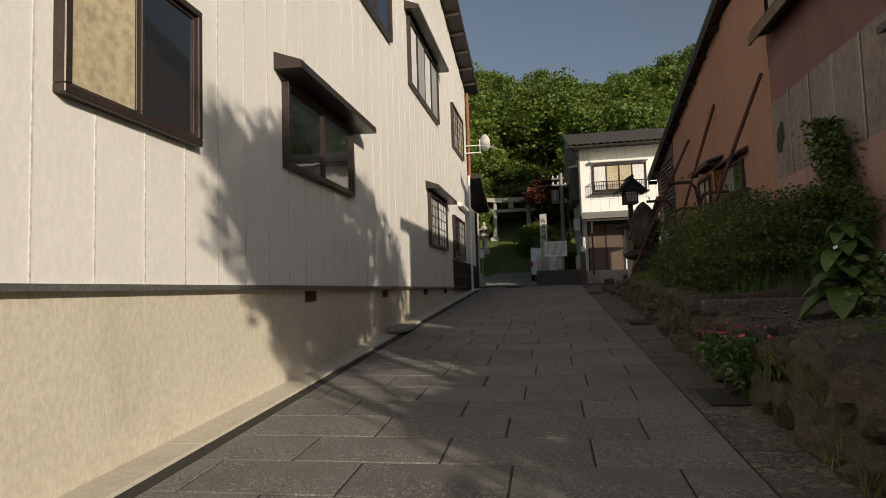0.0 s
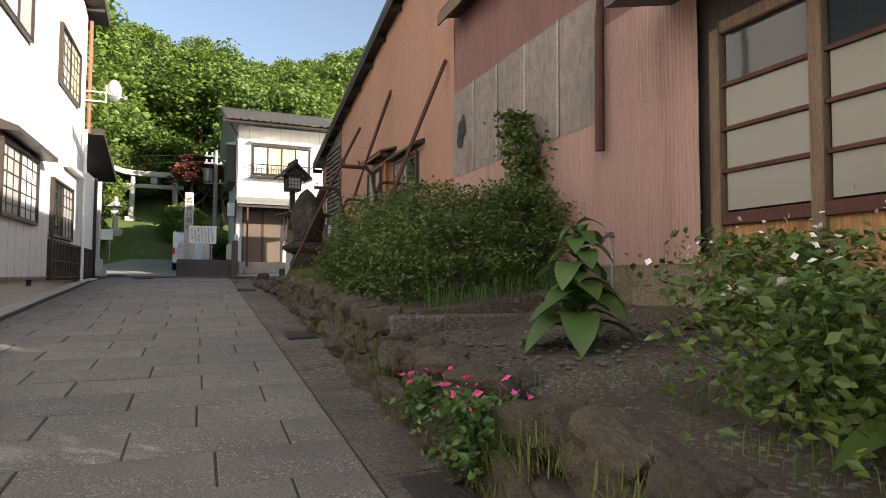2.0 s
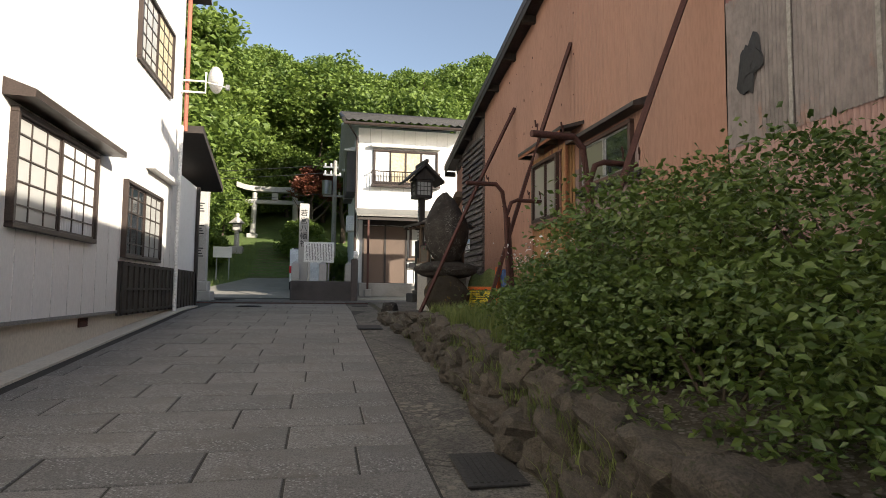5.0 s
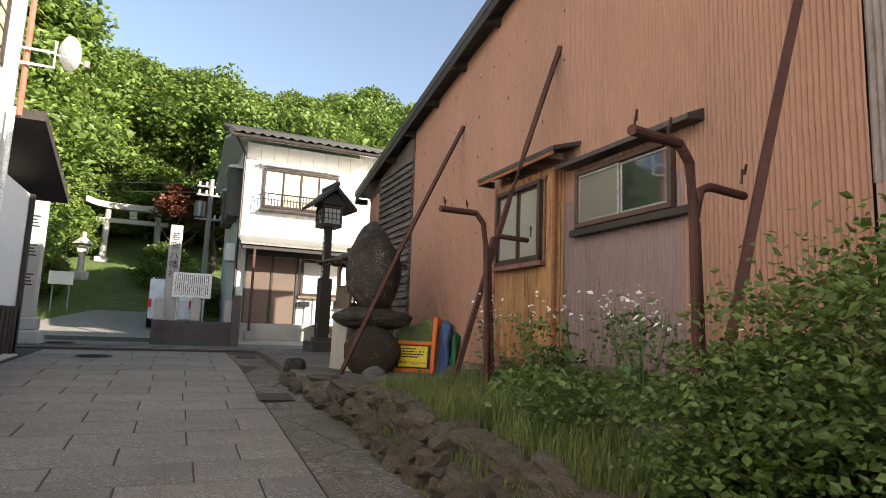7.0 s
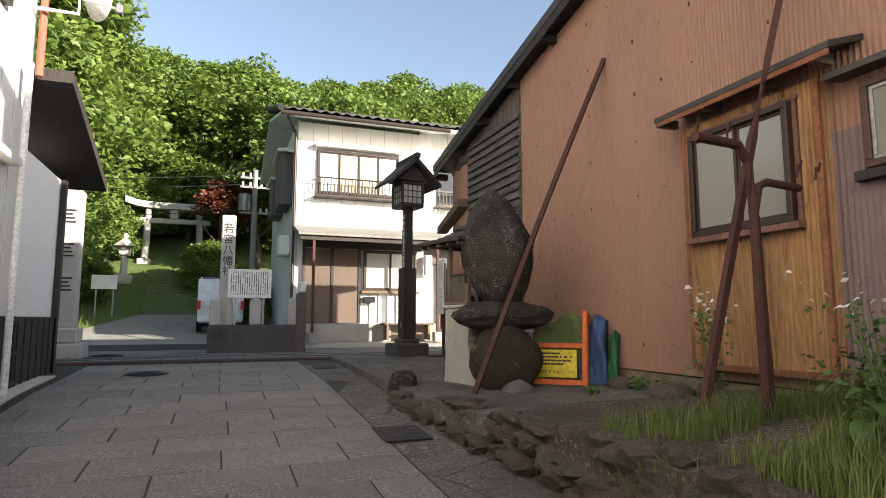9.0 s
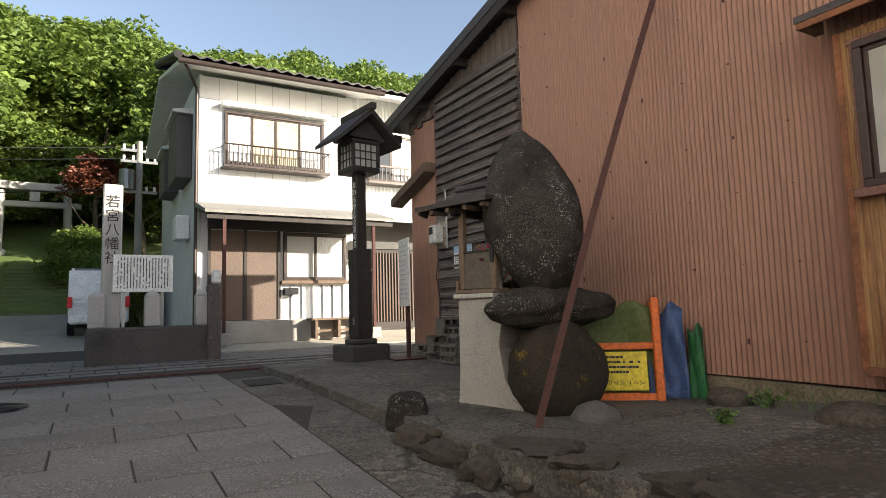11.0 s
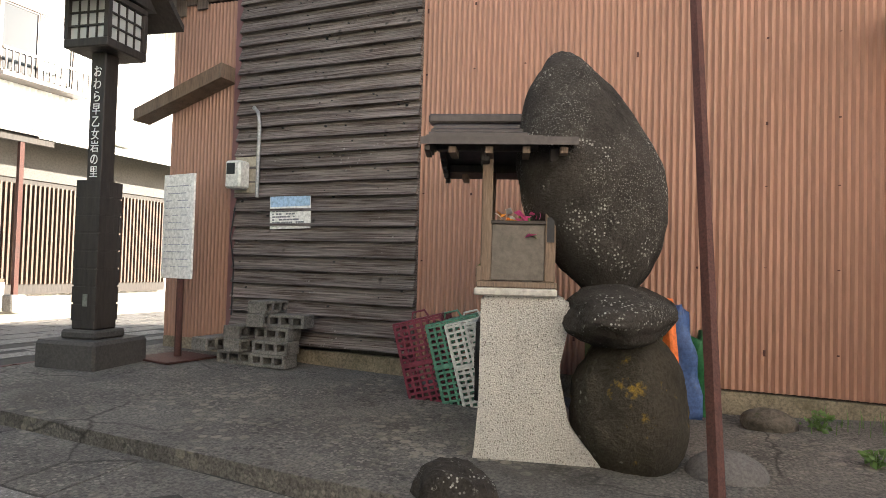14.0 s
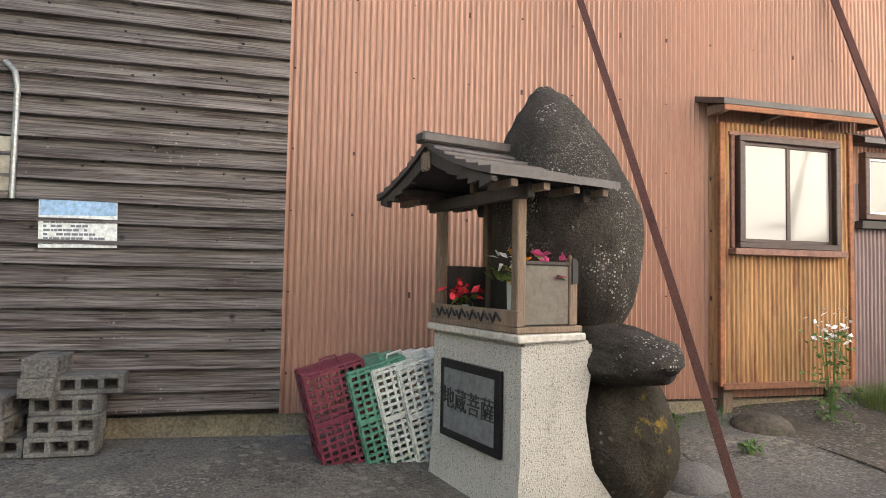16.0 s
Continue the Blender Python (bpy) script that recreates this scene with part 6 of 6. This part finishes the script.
# ---------- plants ----------
def crown_mesh(seed, r, h, n, leaf, clumps=26):
    """A tree crown: clumps of leaves on an uneven dome, with gaps."""
    rng = random.Random(seed)
    pts = []
    cs = []
    for _ in range(clumps):
        a, q = rng.uniform(0, 2 * math.pi), rng.uniform(0.1, 1)
        zz = rng.uniform(-0.35, 1.0)
        rad = r * math.sqrt(max(0.05, 1 - max(0, zz) ** 2)) * (0.35 + 0.65 * q)
        cs.append((Vector((rad * math.cos(a), rad * math.sin(a), zz * h * 0.85)), rng.uniform(0.22, 0.42) * r))
    for c, s in cs:
        for _ in range(n // clumps):
            d = Vector((rng.gauss(0, 1), rng.gauss(0, 1), rng.gauss(0, 1))).normalized()
            k = rng.uniform(0.55, 1.05)
            pts.append(c + Vector((d.x * s * k, d.y * s * k, d.z * s * k * 0.7)))
    return leaves(pts, leaf, rng=rng, long=1.5)


def tree_trunk(h, r, seed):
    rng = random.Random(seed)
    b = bmesh.new()
    pts = [(rng.uniform(-0.15, 0.15) * i / 3, rng.uniform(-0.15, 0.15) * i / 3, h * i / 6) for i in range(7)]
    tube(pts, r, b, 8, r * 0.35)
    for k in range(5):
        i = rng.randint(3, 6)
        a = rng.uniform(0, 2 * math.pi)
        p = Vector(pts[i])
        tube([p, p + Vector((math.cos(a) * h * 0.15, math.sin(a) * h * 0.15, h * 0.14)), p + Vector((math.cos(a) * h * 0.3, math.sin(a) * h * 0.3, h * 0.36))], r * 0.4, b, 6, r * 0.1)
    me = bpy.data.meshes.new("trunk")
    b.to_mesh(me)
    b.free()
    me.materials.append(BARK)
    return me


def forest():
    crowns = []
    for k in range(4):
        me = crown_mesh(100 + k, 3.4, 3.6, 9000, 0.2, 44)
        me.materials.append(LEAF_HILL)
        crowns.append(me)
    red = crown_mesh(140, 2.0, 2.0, 4200, 0.16, 26)
    red.materials.append(LEAF_RED)
    trunks = [tree_trunk(6, 0.22, 7), tree_trunk(6, 0.26, 9)]
    rng = random.Random(17)
    def tree(x, y, h, s, crown, lab="tall leafy spring-green tree of the hillside wood", group="trees of the hillside"):
        z = ground_z(x, y)
        e = thing("tree", (x, y, z - 0.2), lab, "tree", group)
        t = new("trunk", rng.choice(trunks))
        t.matrix_basis = Matrix.Translation((x, y, z - 0.3)) @ Matrix.Diagonal((s, s, (h + 0.5) / 6, 1))
        c = new("crown", crown)
        c.matrix_basis = Matrix.Translation((x, y, z + h + 0.4 * s)) @ Matrix.Rotation(rng.uniform(0, 6.28), 4, "Z") @ Matrix.Diagonal((s, s, s * rng.uniform(0.9, 1.15), 1))
        for o in (t, c):
            o.parent = e
            o.matrix_parent_inverse = world_of(e).inverted()
    for row, (y, n, x0, x1) in enumerate(((51, 9, -13, 14), (55, 12, -22, 24), (61, 14, -30, 34), (68, 15, -38, 44), (77, 14, -44, 52), (88, 12, -48, 60))):
        for i in range(n):
            x = x0 + (x1 - x0) * (i + rng.uniform(0.15, 0.85)) / n
            if row == 0 and -5 < x < 1:
                continue
            tree(x, y + rng.uniform(-2, 2), rng.uniform(4.6, 7.4), rng.uniform(0.9, 1.4), rng.choice(crowns))
    # nearer trees at the slope's foot
    for x, y, h, s in ((-7.6, 40, 6.5, 1.25), (-9.2, 35.5, 5.5, 1.2), (-8.2, 46, 9.0, 1.35), (-11.5, 42, 9, 1.5), (-6.8, 36.5, 2.6, 0.75), (-6.0, 52, 5.0, 1.0), (-7.2, 44, 1.8, 0.8)):
        tree(x, y, h, s, rng.choice(crowns))
    tree(0.3, 45.0, 3.6, 0.75, red, "small dark-red maple below the wood", "maples")
    tree(2.2, 47.0, 3.8, 0.9, red, "small dark-red maple below the wood", "maples")
    for x, y, h, s in ((0.6, 40.5, 0.5, 0.36), (-0.4, 43.5, 0.6, 0.42), (-5.6, 41.5, 0.6, 0.4), (1.4, 36.5, 0.5, 0.3), (-5.4, 47, 1.2, 0.5)):
        tree(x, y, h, s, rng.choice(crowns), "round green shrub on the shrine slope", "shrubs on the slope")
    # unseen trees beside the lane, added to throw the dappled shade
    for x, y, h, s in ((5.6, 1.0, 2.5, 0.45), (6.8, -2.6, 5.4, 0.55), (6.8, -4.4, 6.0, 0.4), (7.0, -3.6, 1.9, 0.62), (6.6, -6.8, 1.8, 0.62), (7.5, -9.8, 2.2, 0.7)):
        tree(x, y, h, s, rng.choice(crowns), "unseen leafy tree beside the workshop, placed for its shade", "garden trees")
    # low growth darkening the wood's foot, and tall trees added to shade the gate
    for x, y, h, s in ((-4.5, 51.5, 1.2, 0.8), (-1.8, 52.5, 1.6, 0.9), (0.9, 51.5, 1.4, 0.8), (3.4, 50, 1.5, 0.9), (-6.8, 49.5, 1.2, 0.8), (-3.2, 55, 3.0, 1.1), (0, 56, 3.2, 1.1), (4.2, 43.5, 6.0, 1.0), (6.5, 41, 6.0, 1.0), (5.5, 48, 4.5, 1.0)):
        tree(x, y, h, s, rng.choice(crowns))


forest()


def bush():
    rng = random.Random(23)
    e = thing("bush", (3.4, 9.5, 1.55), "dense dark-green spreading shrub on the planting bed", "bush")
    lobes = [(3.2, 8.1, 2.0, 0.85, 0.66, 0.62), (3.5, 9.0, 2.35, 0.98, 0.85, 0.68), (3.2, 9.9, 2.3, 0.95, 0.85, 0.7), (3.45, 10.5, 2.3, 0.9, 0.62, 0.62), (2.75, 9.0, 1.85, 0.55, 1.1, 0.5), (2.75, 10.2, 1.9, 0.48, 0.85, 0.48), (2.85, 10.75, 2.0, 0.5, 0.45, 0.45), (4.0, 8.3, 2.4, 0.55, 0.6, 0.55)]
    pts = []
    for x, y, z, a, c, d in lobes:
        # flat sprays of leaves over an uneven dome, with dark gaps between
        for _ in range(190):
            v = Vector((rng.gauss(0, 1), rng.gauss(0, 1), rng.gauss(0.25, 0.9))).normalized()
            k = rng.uniform(0.7, 1.06) * (1 + 0.2 * noise.noise(v * 3 + Vector((x, y, z))))
            cx, cy, cz = x + v.x * a * k, y + v.y * c * k, z + v.z * d * k
            r = rng.uniform(0.09, 0.2)
            for _ in range(46):
                p = (cx + rng.gauss(0, r), cy + rng.gauss(0, r), cz + rng.gauss(0, 0.035))
                if p[2] > bed_z(max(2.3, p[0]), p[1]) - 0.02 and 2.22 < p[0] < SX - 0.06 and p[1] < 11.35:
                    pts.append(p)
    part_mesh("foliage", leaves(pts, 0.026, rng=rng), LEAF_BUSH, e)
    b = bmesh.new()
    for x, y, z, a, c, d in lobes[:6]:
        for k in range(4):
            q = rng.uniform(0, 6.28)
            tube([(3.4, 9.6 + (y - 9.6) * 0.5, 1.5), (x, y, z - 0.3), (x + 0.4 * a * math.cos(q), y + 0.4 * c * math.sin(q), z + 0.4 * d)], 0.02, b, 5, 0.006)
    part("branch", b, BARK, e)
    # climbing shrub against the wall
    e = thing("climbing_plant", (4.3, 8.35, 1.6), "tall climbing shrub growing up the tin wall", "climbing plant")
    pts = []
    for i in range(3600):
        t = rng.random()
        z = 1.6 + 2.35 * t
        w = 0.5 * (1 - 0.5 * t) * (1 + 0.35 * math.sin(t * 17))
        pts.append((4.36 + rng.gauss(0, 0.11), 8.35 + 0.45 * t * t + rng.gauss(0, w * 0.5), z))
    pts = [p for p in pts if p[0] < SX - 0.02]
    part_mesh("foliage", leaves(pts, 0.045, rng=rng), LEAF_BUSH, e)
    part("stem", tube([(4.4, 8.4, 1.5), (4.45, 8.4, 2.4), (4.42, 8.7, 3.7)], 0.02, None, 6, 0.008), BARK, e)


bush()


def broad_leaf_mesh(w, l, rng):
    """One big drooping leaf with a folded middle, from the origin along +x."""
    b = bmesh.new()
    n = 6
    rows = []
    for i in range(n + 1):
        t = i / n
        ww = w * math.sin(math.pi * min(1, t * 0.93 + 0.07)) ** 0.6
        x, z = l * (t - 0.12 * t * t), l * (0.45 * t - 0.95 * t * t)
        rows.append([b.verts.new((x, -ww / 2, z + 0.12 * ww)), b.verts.new((x, 0, z)), b.verts.new((x, ww / 2, z + 0.12 * ww))])
    for a, c in zip(rows, rows[1:]):
        for k in range(2):
            b.faces.new((a[k], c[k], c[k + 1], a[k + 1]))
    me = bpy.data.meshes.new("leaf")
    b.to_mesh(me)
    b.free()
    me.materials.append(LEAF_BRIGHT)
    me.shade_smooth()
    return me


def big_weeds():
    rng = random.Random(31)
    kinds = [broad_leaf_mesh(0.26, 0.46, rng), broad_leaf_mesh(0.31, 0.52, rng), broad_leaf_mesh(0.2, 0.36, rng)]
    for x, y, h, n, lab in ((3.1, 5.65, 0.85, 40, "large broad-leaved burdock-like weed in the bed"), (3.2, 4.0, 0.7, 18, "broad-leaved weed in the lower bed"), (3.75, 3.6, 0.9, 18, "broad-leaved weed in the lower bed"), (2.9, 3.3, 0.6, 14, "broad-leaved weed in the lower bed"), (3.55, 13.3, 0.7, 13, "tall broad-leaved weed in the grass"), (3.85, 12.75, 0.8, 12, "tall broad-leaved weed in the grass"), (3.2, 13.75, 0.4, 12, "low broad-leaved weed in the grass"), (4.2, 5.3, 0.6, 14, "broad-leaved weed by the door")):
        z = bed_z(x, y)
        e = thing("weed", (x, y, z), lab, "weed", "broad-leaved weeds")
        part("stem", tube([(x, y, z - 0.05), (x + 0.03, y, z + h * 0.6), (x + 0.02, y + 0.03, z + h)], 0.018, None, 6, 0.008), LEAF_BRIGHT, e)
        for i in range(n):
            t = 0.1 + 0.9 * i / n
            ob = new("leaf", kinds[i % 3])
            s = (1.15 - 0.65 * t) * (0.42 if y > 12 else 0.72 if y < 5 else 0.85)
            ob.matrix_basis = Matrix.Translation((x, y, z + h * t)) @ Matrix.Rotation(i * 2.4 + rng.uniform(-0.3, 0.3), 4, "Z") @ Matrix.Rotation(rng.uniform(-0.5, 0.1), 4, "Y") @ Matrix.Scale(s, 4)
            ob.parent = e
            ob.matrix_parent_inverse = world_of(e).inverted()


big_weeds()


def blades(n, place, hmin, hmax, name, label, mat_, seed, lean=0.4):
    rng = random.Random(seed)
    vs, fs = [], []
    for _ in range(n):
        p = place(rng)
        if p is None:
            continue
        x, y, z = p
        h, a = rng.uniform(hmin, hmax), rng.uniform(0, 6.28)
        dx, dy = math.cos(a), math.sin(a)
        w, l = 0.0025 + 0.007 * h, h * rng.uniform(0.1, lean)
        i = len(vs)
        vs += [(x - dy * w, y + dx * w, z - 0.02), (x + dy * w, y - dx * w, z - 0.02), (x + dx * l * 0.5 + dy * w * 0.7, y + dy * l * 0.5 - dx * w * 0.7, z + h * 0.62), (x + dx * l * 0.5 - dy * w * 0.7, y + dy * l * 0.5 + dx * w * 0.7, z + h * 0.62), (x + dx * l * 1.4, y + dy * l * 1.4, z + h)]
        fs += [(i, i + 1, i + 2, i + 3), (i + 3, i + 2, i + 4)]
    me = bpy.data.meshes.new(name)
    me.from_pydata(vs, [], fs)
    me.materials.append(mat_)
    return tagged(new(name, me), label, "grass", kind="stuff")


def bed_place(y0, y1, x0=2.35, x1=4.5):
    def f(rng):
        x, y = rng.uniform(x0, x1), rng.uniform(y0, y1)
        if noise.noise(Vector((x * 1.3, y * 1.3, 5))) < -0.15:
            return None
        return x, y, bed_z(x, y)
    return f


blades(24000, bed_place(11.0, 14.9), 0.04, 0.24, "grass", "tufty yellow-green grass of the upper bed", GRASS_LEAF, 1)
blades(1500, bed_place(1.5, 5.0), 0.04, 0.12, "grass", "weedy grass of the lower bed", LEAF_BRIGHT, 2)
blades(900, bed_place(7.4, 8.2, 2.5, 4.4), 0.06, 0.3, "grass", "grass under the shrub", LEAF_BRIGHT, 4)
blades(70, bed_place(16.2, 17.0, 4.2, 4.58), 0.04, 0.12, "grass", "sparse weeds at the shed foot", LEAF_BRIGHT, 9)


def wall_place(rng):
    y = rng.uniform(0, 15.6)
    base, top = road_z(y), bed_z(2.3, y)
    t = rng.random()
    if noise.noise(Vector((y * 1.8, t * 2, 2))) < 0.05:
        return None
    return wall_foot(y) + 0.02 + 0.12 * t + rng.uniform(-0.08, 0.03), y, base + (top - base) * t * 0.9


blades(12000, wall_place, 0.04, 0.17, "wall_weeds", "ferns and weeds rooted in the stone wall", GRASS_LEAF, 3, 1.2)


def hill_place(rng):
    y = rng.uniform(33, 46)
    x = rng.uniform(-9, -5.3 + max(0, y - 31) * 0.3 if y < 39.6 else -3.0)
    return x, y, ground_z(x, y)


blades(7000, hill_place, 0.1, 0.4, "grass", "sunlit bright grass of the shrine slope", GRASS_LEAF, 6)


def low_plants():
    rng = random.Random(44)
    for x, y, n, r, m, f, lab in ((1.98, 4.95, 900, 0.2, LEAF_BRIGHT, PINK_F, "clump of pink flowers at the foot of the stone wall"), (1.99, 5.6, 600, 0.17, LEAF_BRIGHT, PINK_F, "clump of pink flowers at the foot of the stone wall"), (3.6, 13.9, 260, 0.35, LEAF_BRIGHT, WHITE_F, "tall weed with small white daisies"), (3.6, 12.4, 260, 0.4, LEAF_BRIGHT, WHITE_F, "tall weed with small white daisies"), (4.1, 13.2, 260, 0.3, LEAF_BRIGHT, WHITE_F, "tall weed with small white daisies"), (4.0, 15.6, 220, 0.16, LEAF_BRIGHT, WHITE_F, "white daisies beside the rusty bay"), (2.75, 12.1, 900, 0.34, LEAF_BUSH, None, "low leafy weeds over the stone wall"), (3.1, 12.9, 700, 0.3, LEAF_BUSH, None, "low leafy weeds in the grass"), (3.9, 14.0, 700, 0.34, LEAF_BUSH, None, "low leafy weeds in the grass"), (4.2, 12.2, 900, 0.4, LEAF_BUSH, None, "low leafy weeds at the shed foot"), (2.95, 3.7, 2200, 0.5, LEAF_BUSH, WHITE_F, "leafy weeds with white flowers in the lower bed"), (3.5, 2.9, 2800, 0.6, LEAF_BUSH, WHITE_F, "leafy weeds with white flowers in the lower bed"), (3.9, 4.7, 2200, 0.55, LEAF_BUSH, WHITE_F, "leafy weeds before the glazed door"), (4.3, 16.9, 60, 0.1, LEAF_BRIGHT, None, "small weed tuft by the shed footing"), (3.6, 16.75, 50, 0.07, LEAF_BRIGHT, None, "small weed tuft in the cracked concrete")):
        z = bed_z(max(2.35, x), y) if x > 2.4 else road_z(y) + 0.12
        h = 0.75 if 12.3 < y < 16.2 and f else (r * 1.9 if f is PINK_F else r * 1.2)
        e = thing("flowering_plant", (x, y, z - 0.02), lab, "plant")
        pts = [(x + rng.gauss(0, r * 0.5), y + rng.gauss(0, r * 0.5), z + rng.random() ** 0.8 * h) for _ in range(n)]
        part_mesh("foliage", leaves(pts, 0.03 if f is PINK_F or y > 12 else 0.034, rng=rng), m, e)
        b = bmesh.new()
        for k in range(7):
            a = rng.uniform(0, 6.28)
            tube([(x, y, z - 0.03), (x + r * 0.5 * math.cos(a), y + r * 0.5 * math.sin(a), z + h)], 0.006, b, 5, 0.003)
        part("stem", b, LEAF_BRIGHT, e)
        if f:
            pts = [(x + rng.gauss(0, r * 0.6), y + rng.gauss(0, r * 0.6), z + h * rng.uniform(0.85, 1.25)) for _ in range(46)]
            part_mesh("blossom", leaves(pts, 0.03, rng=rng), f, e)


low_plants()


def standpipe():
    x, y = 4.25, 6.75
    z = bed_z(x, y)
    e = thing("water_tap", (x, y, z), "thin grey standpipe with a small brass tap by the shed", "water tap")
    part("pipe", tube([(x, y, z - 0.05), (x, y, 2.22), (x - 0.01, y, 2.25)], 0.014, None, 8), GREY_METAL, e)
    part("tap", tube([(x + 0.02, y, 2.26), (x - 0.05, y, 2.27), (x - 0.09, y, 2.25), (x - 0.1, y, 2.21)], 0.016, None, 8), GREY_METAL, e)
    part("tap_handle", box(x - 0.06, x - 0.0, y - 0.03, y + 0.03, 2.285, 2.3, None, 0.004), GREY_METAL, e)


standpipe()


def bed_pebbles():
    rng = random.Random(12)
    b = bmesh.new()
    for _ in range(260):
        x, y = rng.uniform(2.4, 3.9), rng.uniform(5.0, 7.1)
        r = rng.uniform(0.008, 0.024)
        bmesh.ops.create_icosphere(b, subdivisions=1, radius=r, matrix=Matrix.Translation((x, y, bed_z(x, y) + 0.012)) @ Matrix.Rotation(rng.uniform(0, 6), 4, "Z") @ Matrix.Diagonal((1.3, 0.9, 0.6, 1)))
    ob = single("pebbles", b, ROCK_GREY, "loose grey pebbles on the dark earth", "pebbles")
    return tagged(ob, "loose grey pebbles on the dark earth", "pebbles", kind="stuff")


bed_pebbles()

# ---------- paving stones of the lane and street, stones of the wall ----------
retaining_wall()


def paver_mesh(w, l, seed):
    rng = random.Random(seed)
    b = bmesh.new()
    c = 0.006
    lo = [b.verts.new((sx * w / 2, sy * l / 2, -0.04)) for sx, sy in ((-1, -1), (1, -1), (1, 1), (-1, 1))]
    mid = [b.verts.new((sx * w / 2, sy * l / 2, -c)) for sx, sy in ((-1, -1), (1, -1), (1, 1), (-1, 1))]
    top = [b.verts.new((sx * (w / 2 - c), sy * (l / 2 - c), rng.uniform(-0.0015, 0.0015))) for sx, sy in ((-1, -1), (1, -1), (1, 1), (-1, 1))]
    for a, d in ((lo, mid), (mid, top)):
        for k in range(4):
            b.faces.new((a[k], a[(k + 1) % 4], d[(k + 1) % 4], d[k]))
    b.faces.new(top)
    me = bpy.data.meshes.new("paving_stone")
    b.to_mesh(me)
    b.free()
    me.materials.append(PAVER)
    return me


def pave():
    rng = random.Random(77)
    course, wide = 0.52, 0.945
    slope = math.atan(0.062)
    inv = world_of(ROAD).inverted()
    cache = {}
    y, row = 10.11 - 26 * course, 0
    while y < 23.0:
        cuts = [-1.835]
        x = -0.72 + (0.49 if row % 2 else 0.0) - 2 * wide + rng.uniform(-0.05, 0.05)
        while x < 1.56:
            if x > cuts[-1] + 0.12:
                cuts.append(x)
            x += wide + rng.uniform(-0.03, 0.03)
        if 1.56 - cuts[-1] < 0.12:
            cuts.pop()
        cuts.append(1.56)
        yc = y + course / 2
        for xa, xb in zip(cuts, cuts[1:]):
            w = round((xb - xa) / 0.03) * 0.03
            key = (w, rng.randint(0, 2))
            if key not in cache:
                cache[key] = paver_mesh(w - 0.014, course - 0.01, len(cache))
            ob = new("paving_stone", cache[key])
            ob.location = ((xa + xb) / 2, yc, road_z(yc) + rng.uniform(-0.002, 0.002))
            ob.rotation_euler = (slope if yc < 20 else 0.0256, rng.uniform(-0.003, 0.003), 0.0)
            ob.scale = ((xb - xa - 0.014) / (w - 0.014), 1, 1)
            ob.parent = ROAD
            ob.matrix_parent_inverse = inv
        y += course
        row += 1
    # cross street: one joined sheet of stones
    vs, fs = [], []
    y = 24.0
    r = 0
    while y < 27.0:
        x = -14 + (0.3 if r % 2 else 0)
        while x < 15:
            z = road_z(y) + rng.uniform(-0.003, 0.003)
            i = len(vs)
            a, c = 0.585, 0.385
            vs += [(x, y, z - 0.04), (x + a, y, z - 0.04), (x + a, y + c, z - 0.04), (x, y + c, z - 0.04), (x + 0.006, y + 0.006, z), (x + a - 0.006, y + 0.006, z), (x + a - 0.006, y + c - 0.006, z), (x + 0.006, y + c - 0.006, z)]
            fs += [(i, i + 1, i + 5, i + 4), (i + 1, i + 2, i + 6, i + 5), (i + 2, i + 3, i + 7, i + 6), (i + 3, i, i + 4, i + 7), (i + 4, i + 5, i + 6, i + 7)]
            x += 0.6
        y += 0.4
        r += 1
    me = bpy.data.meshes.new("street_stones")
    me.from_pydata(vs, [], fs)
    me.materials.append(PAVER)
    tagged(new("street_paving", me), "rows of small grey street paving stones", "paving", kind="stuff")


pave()
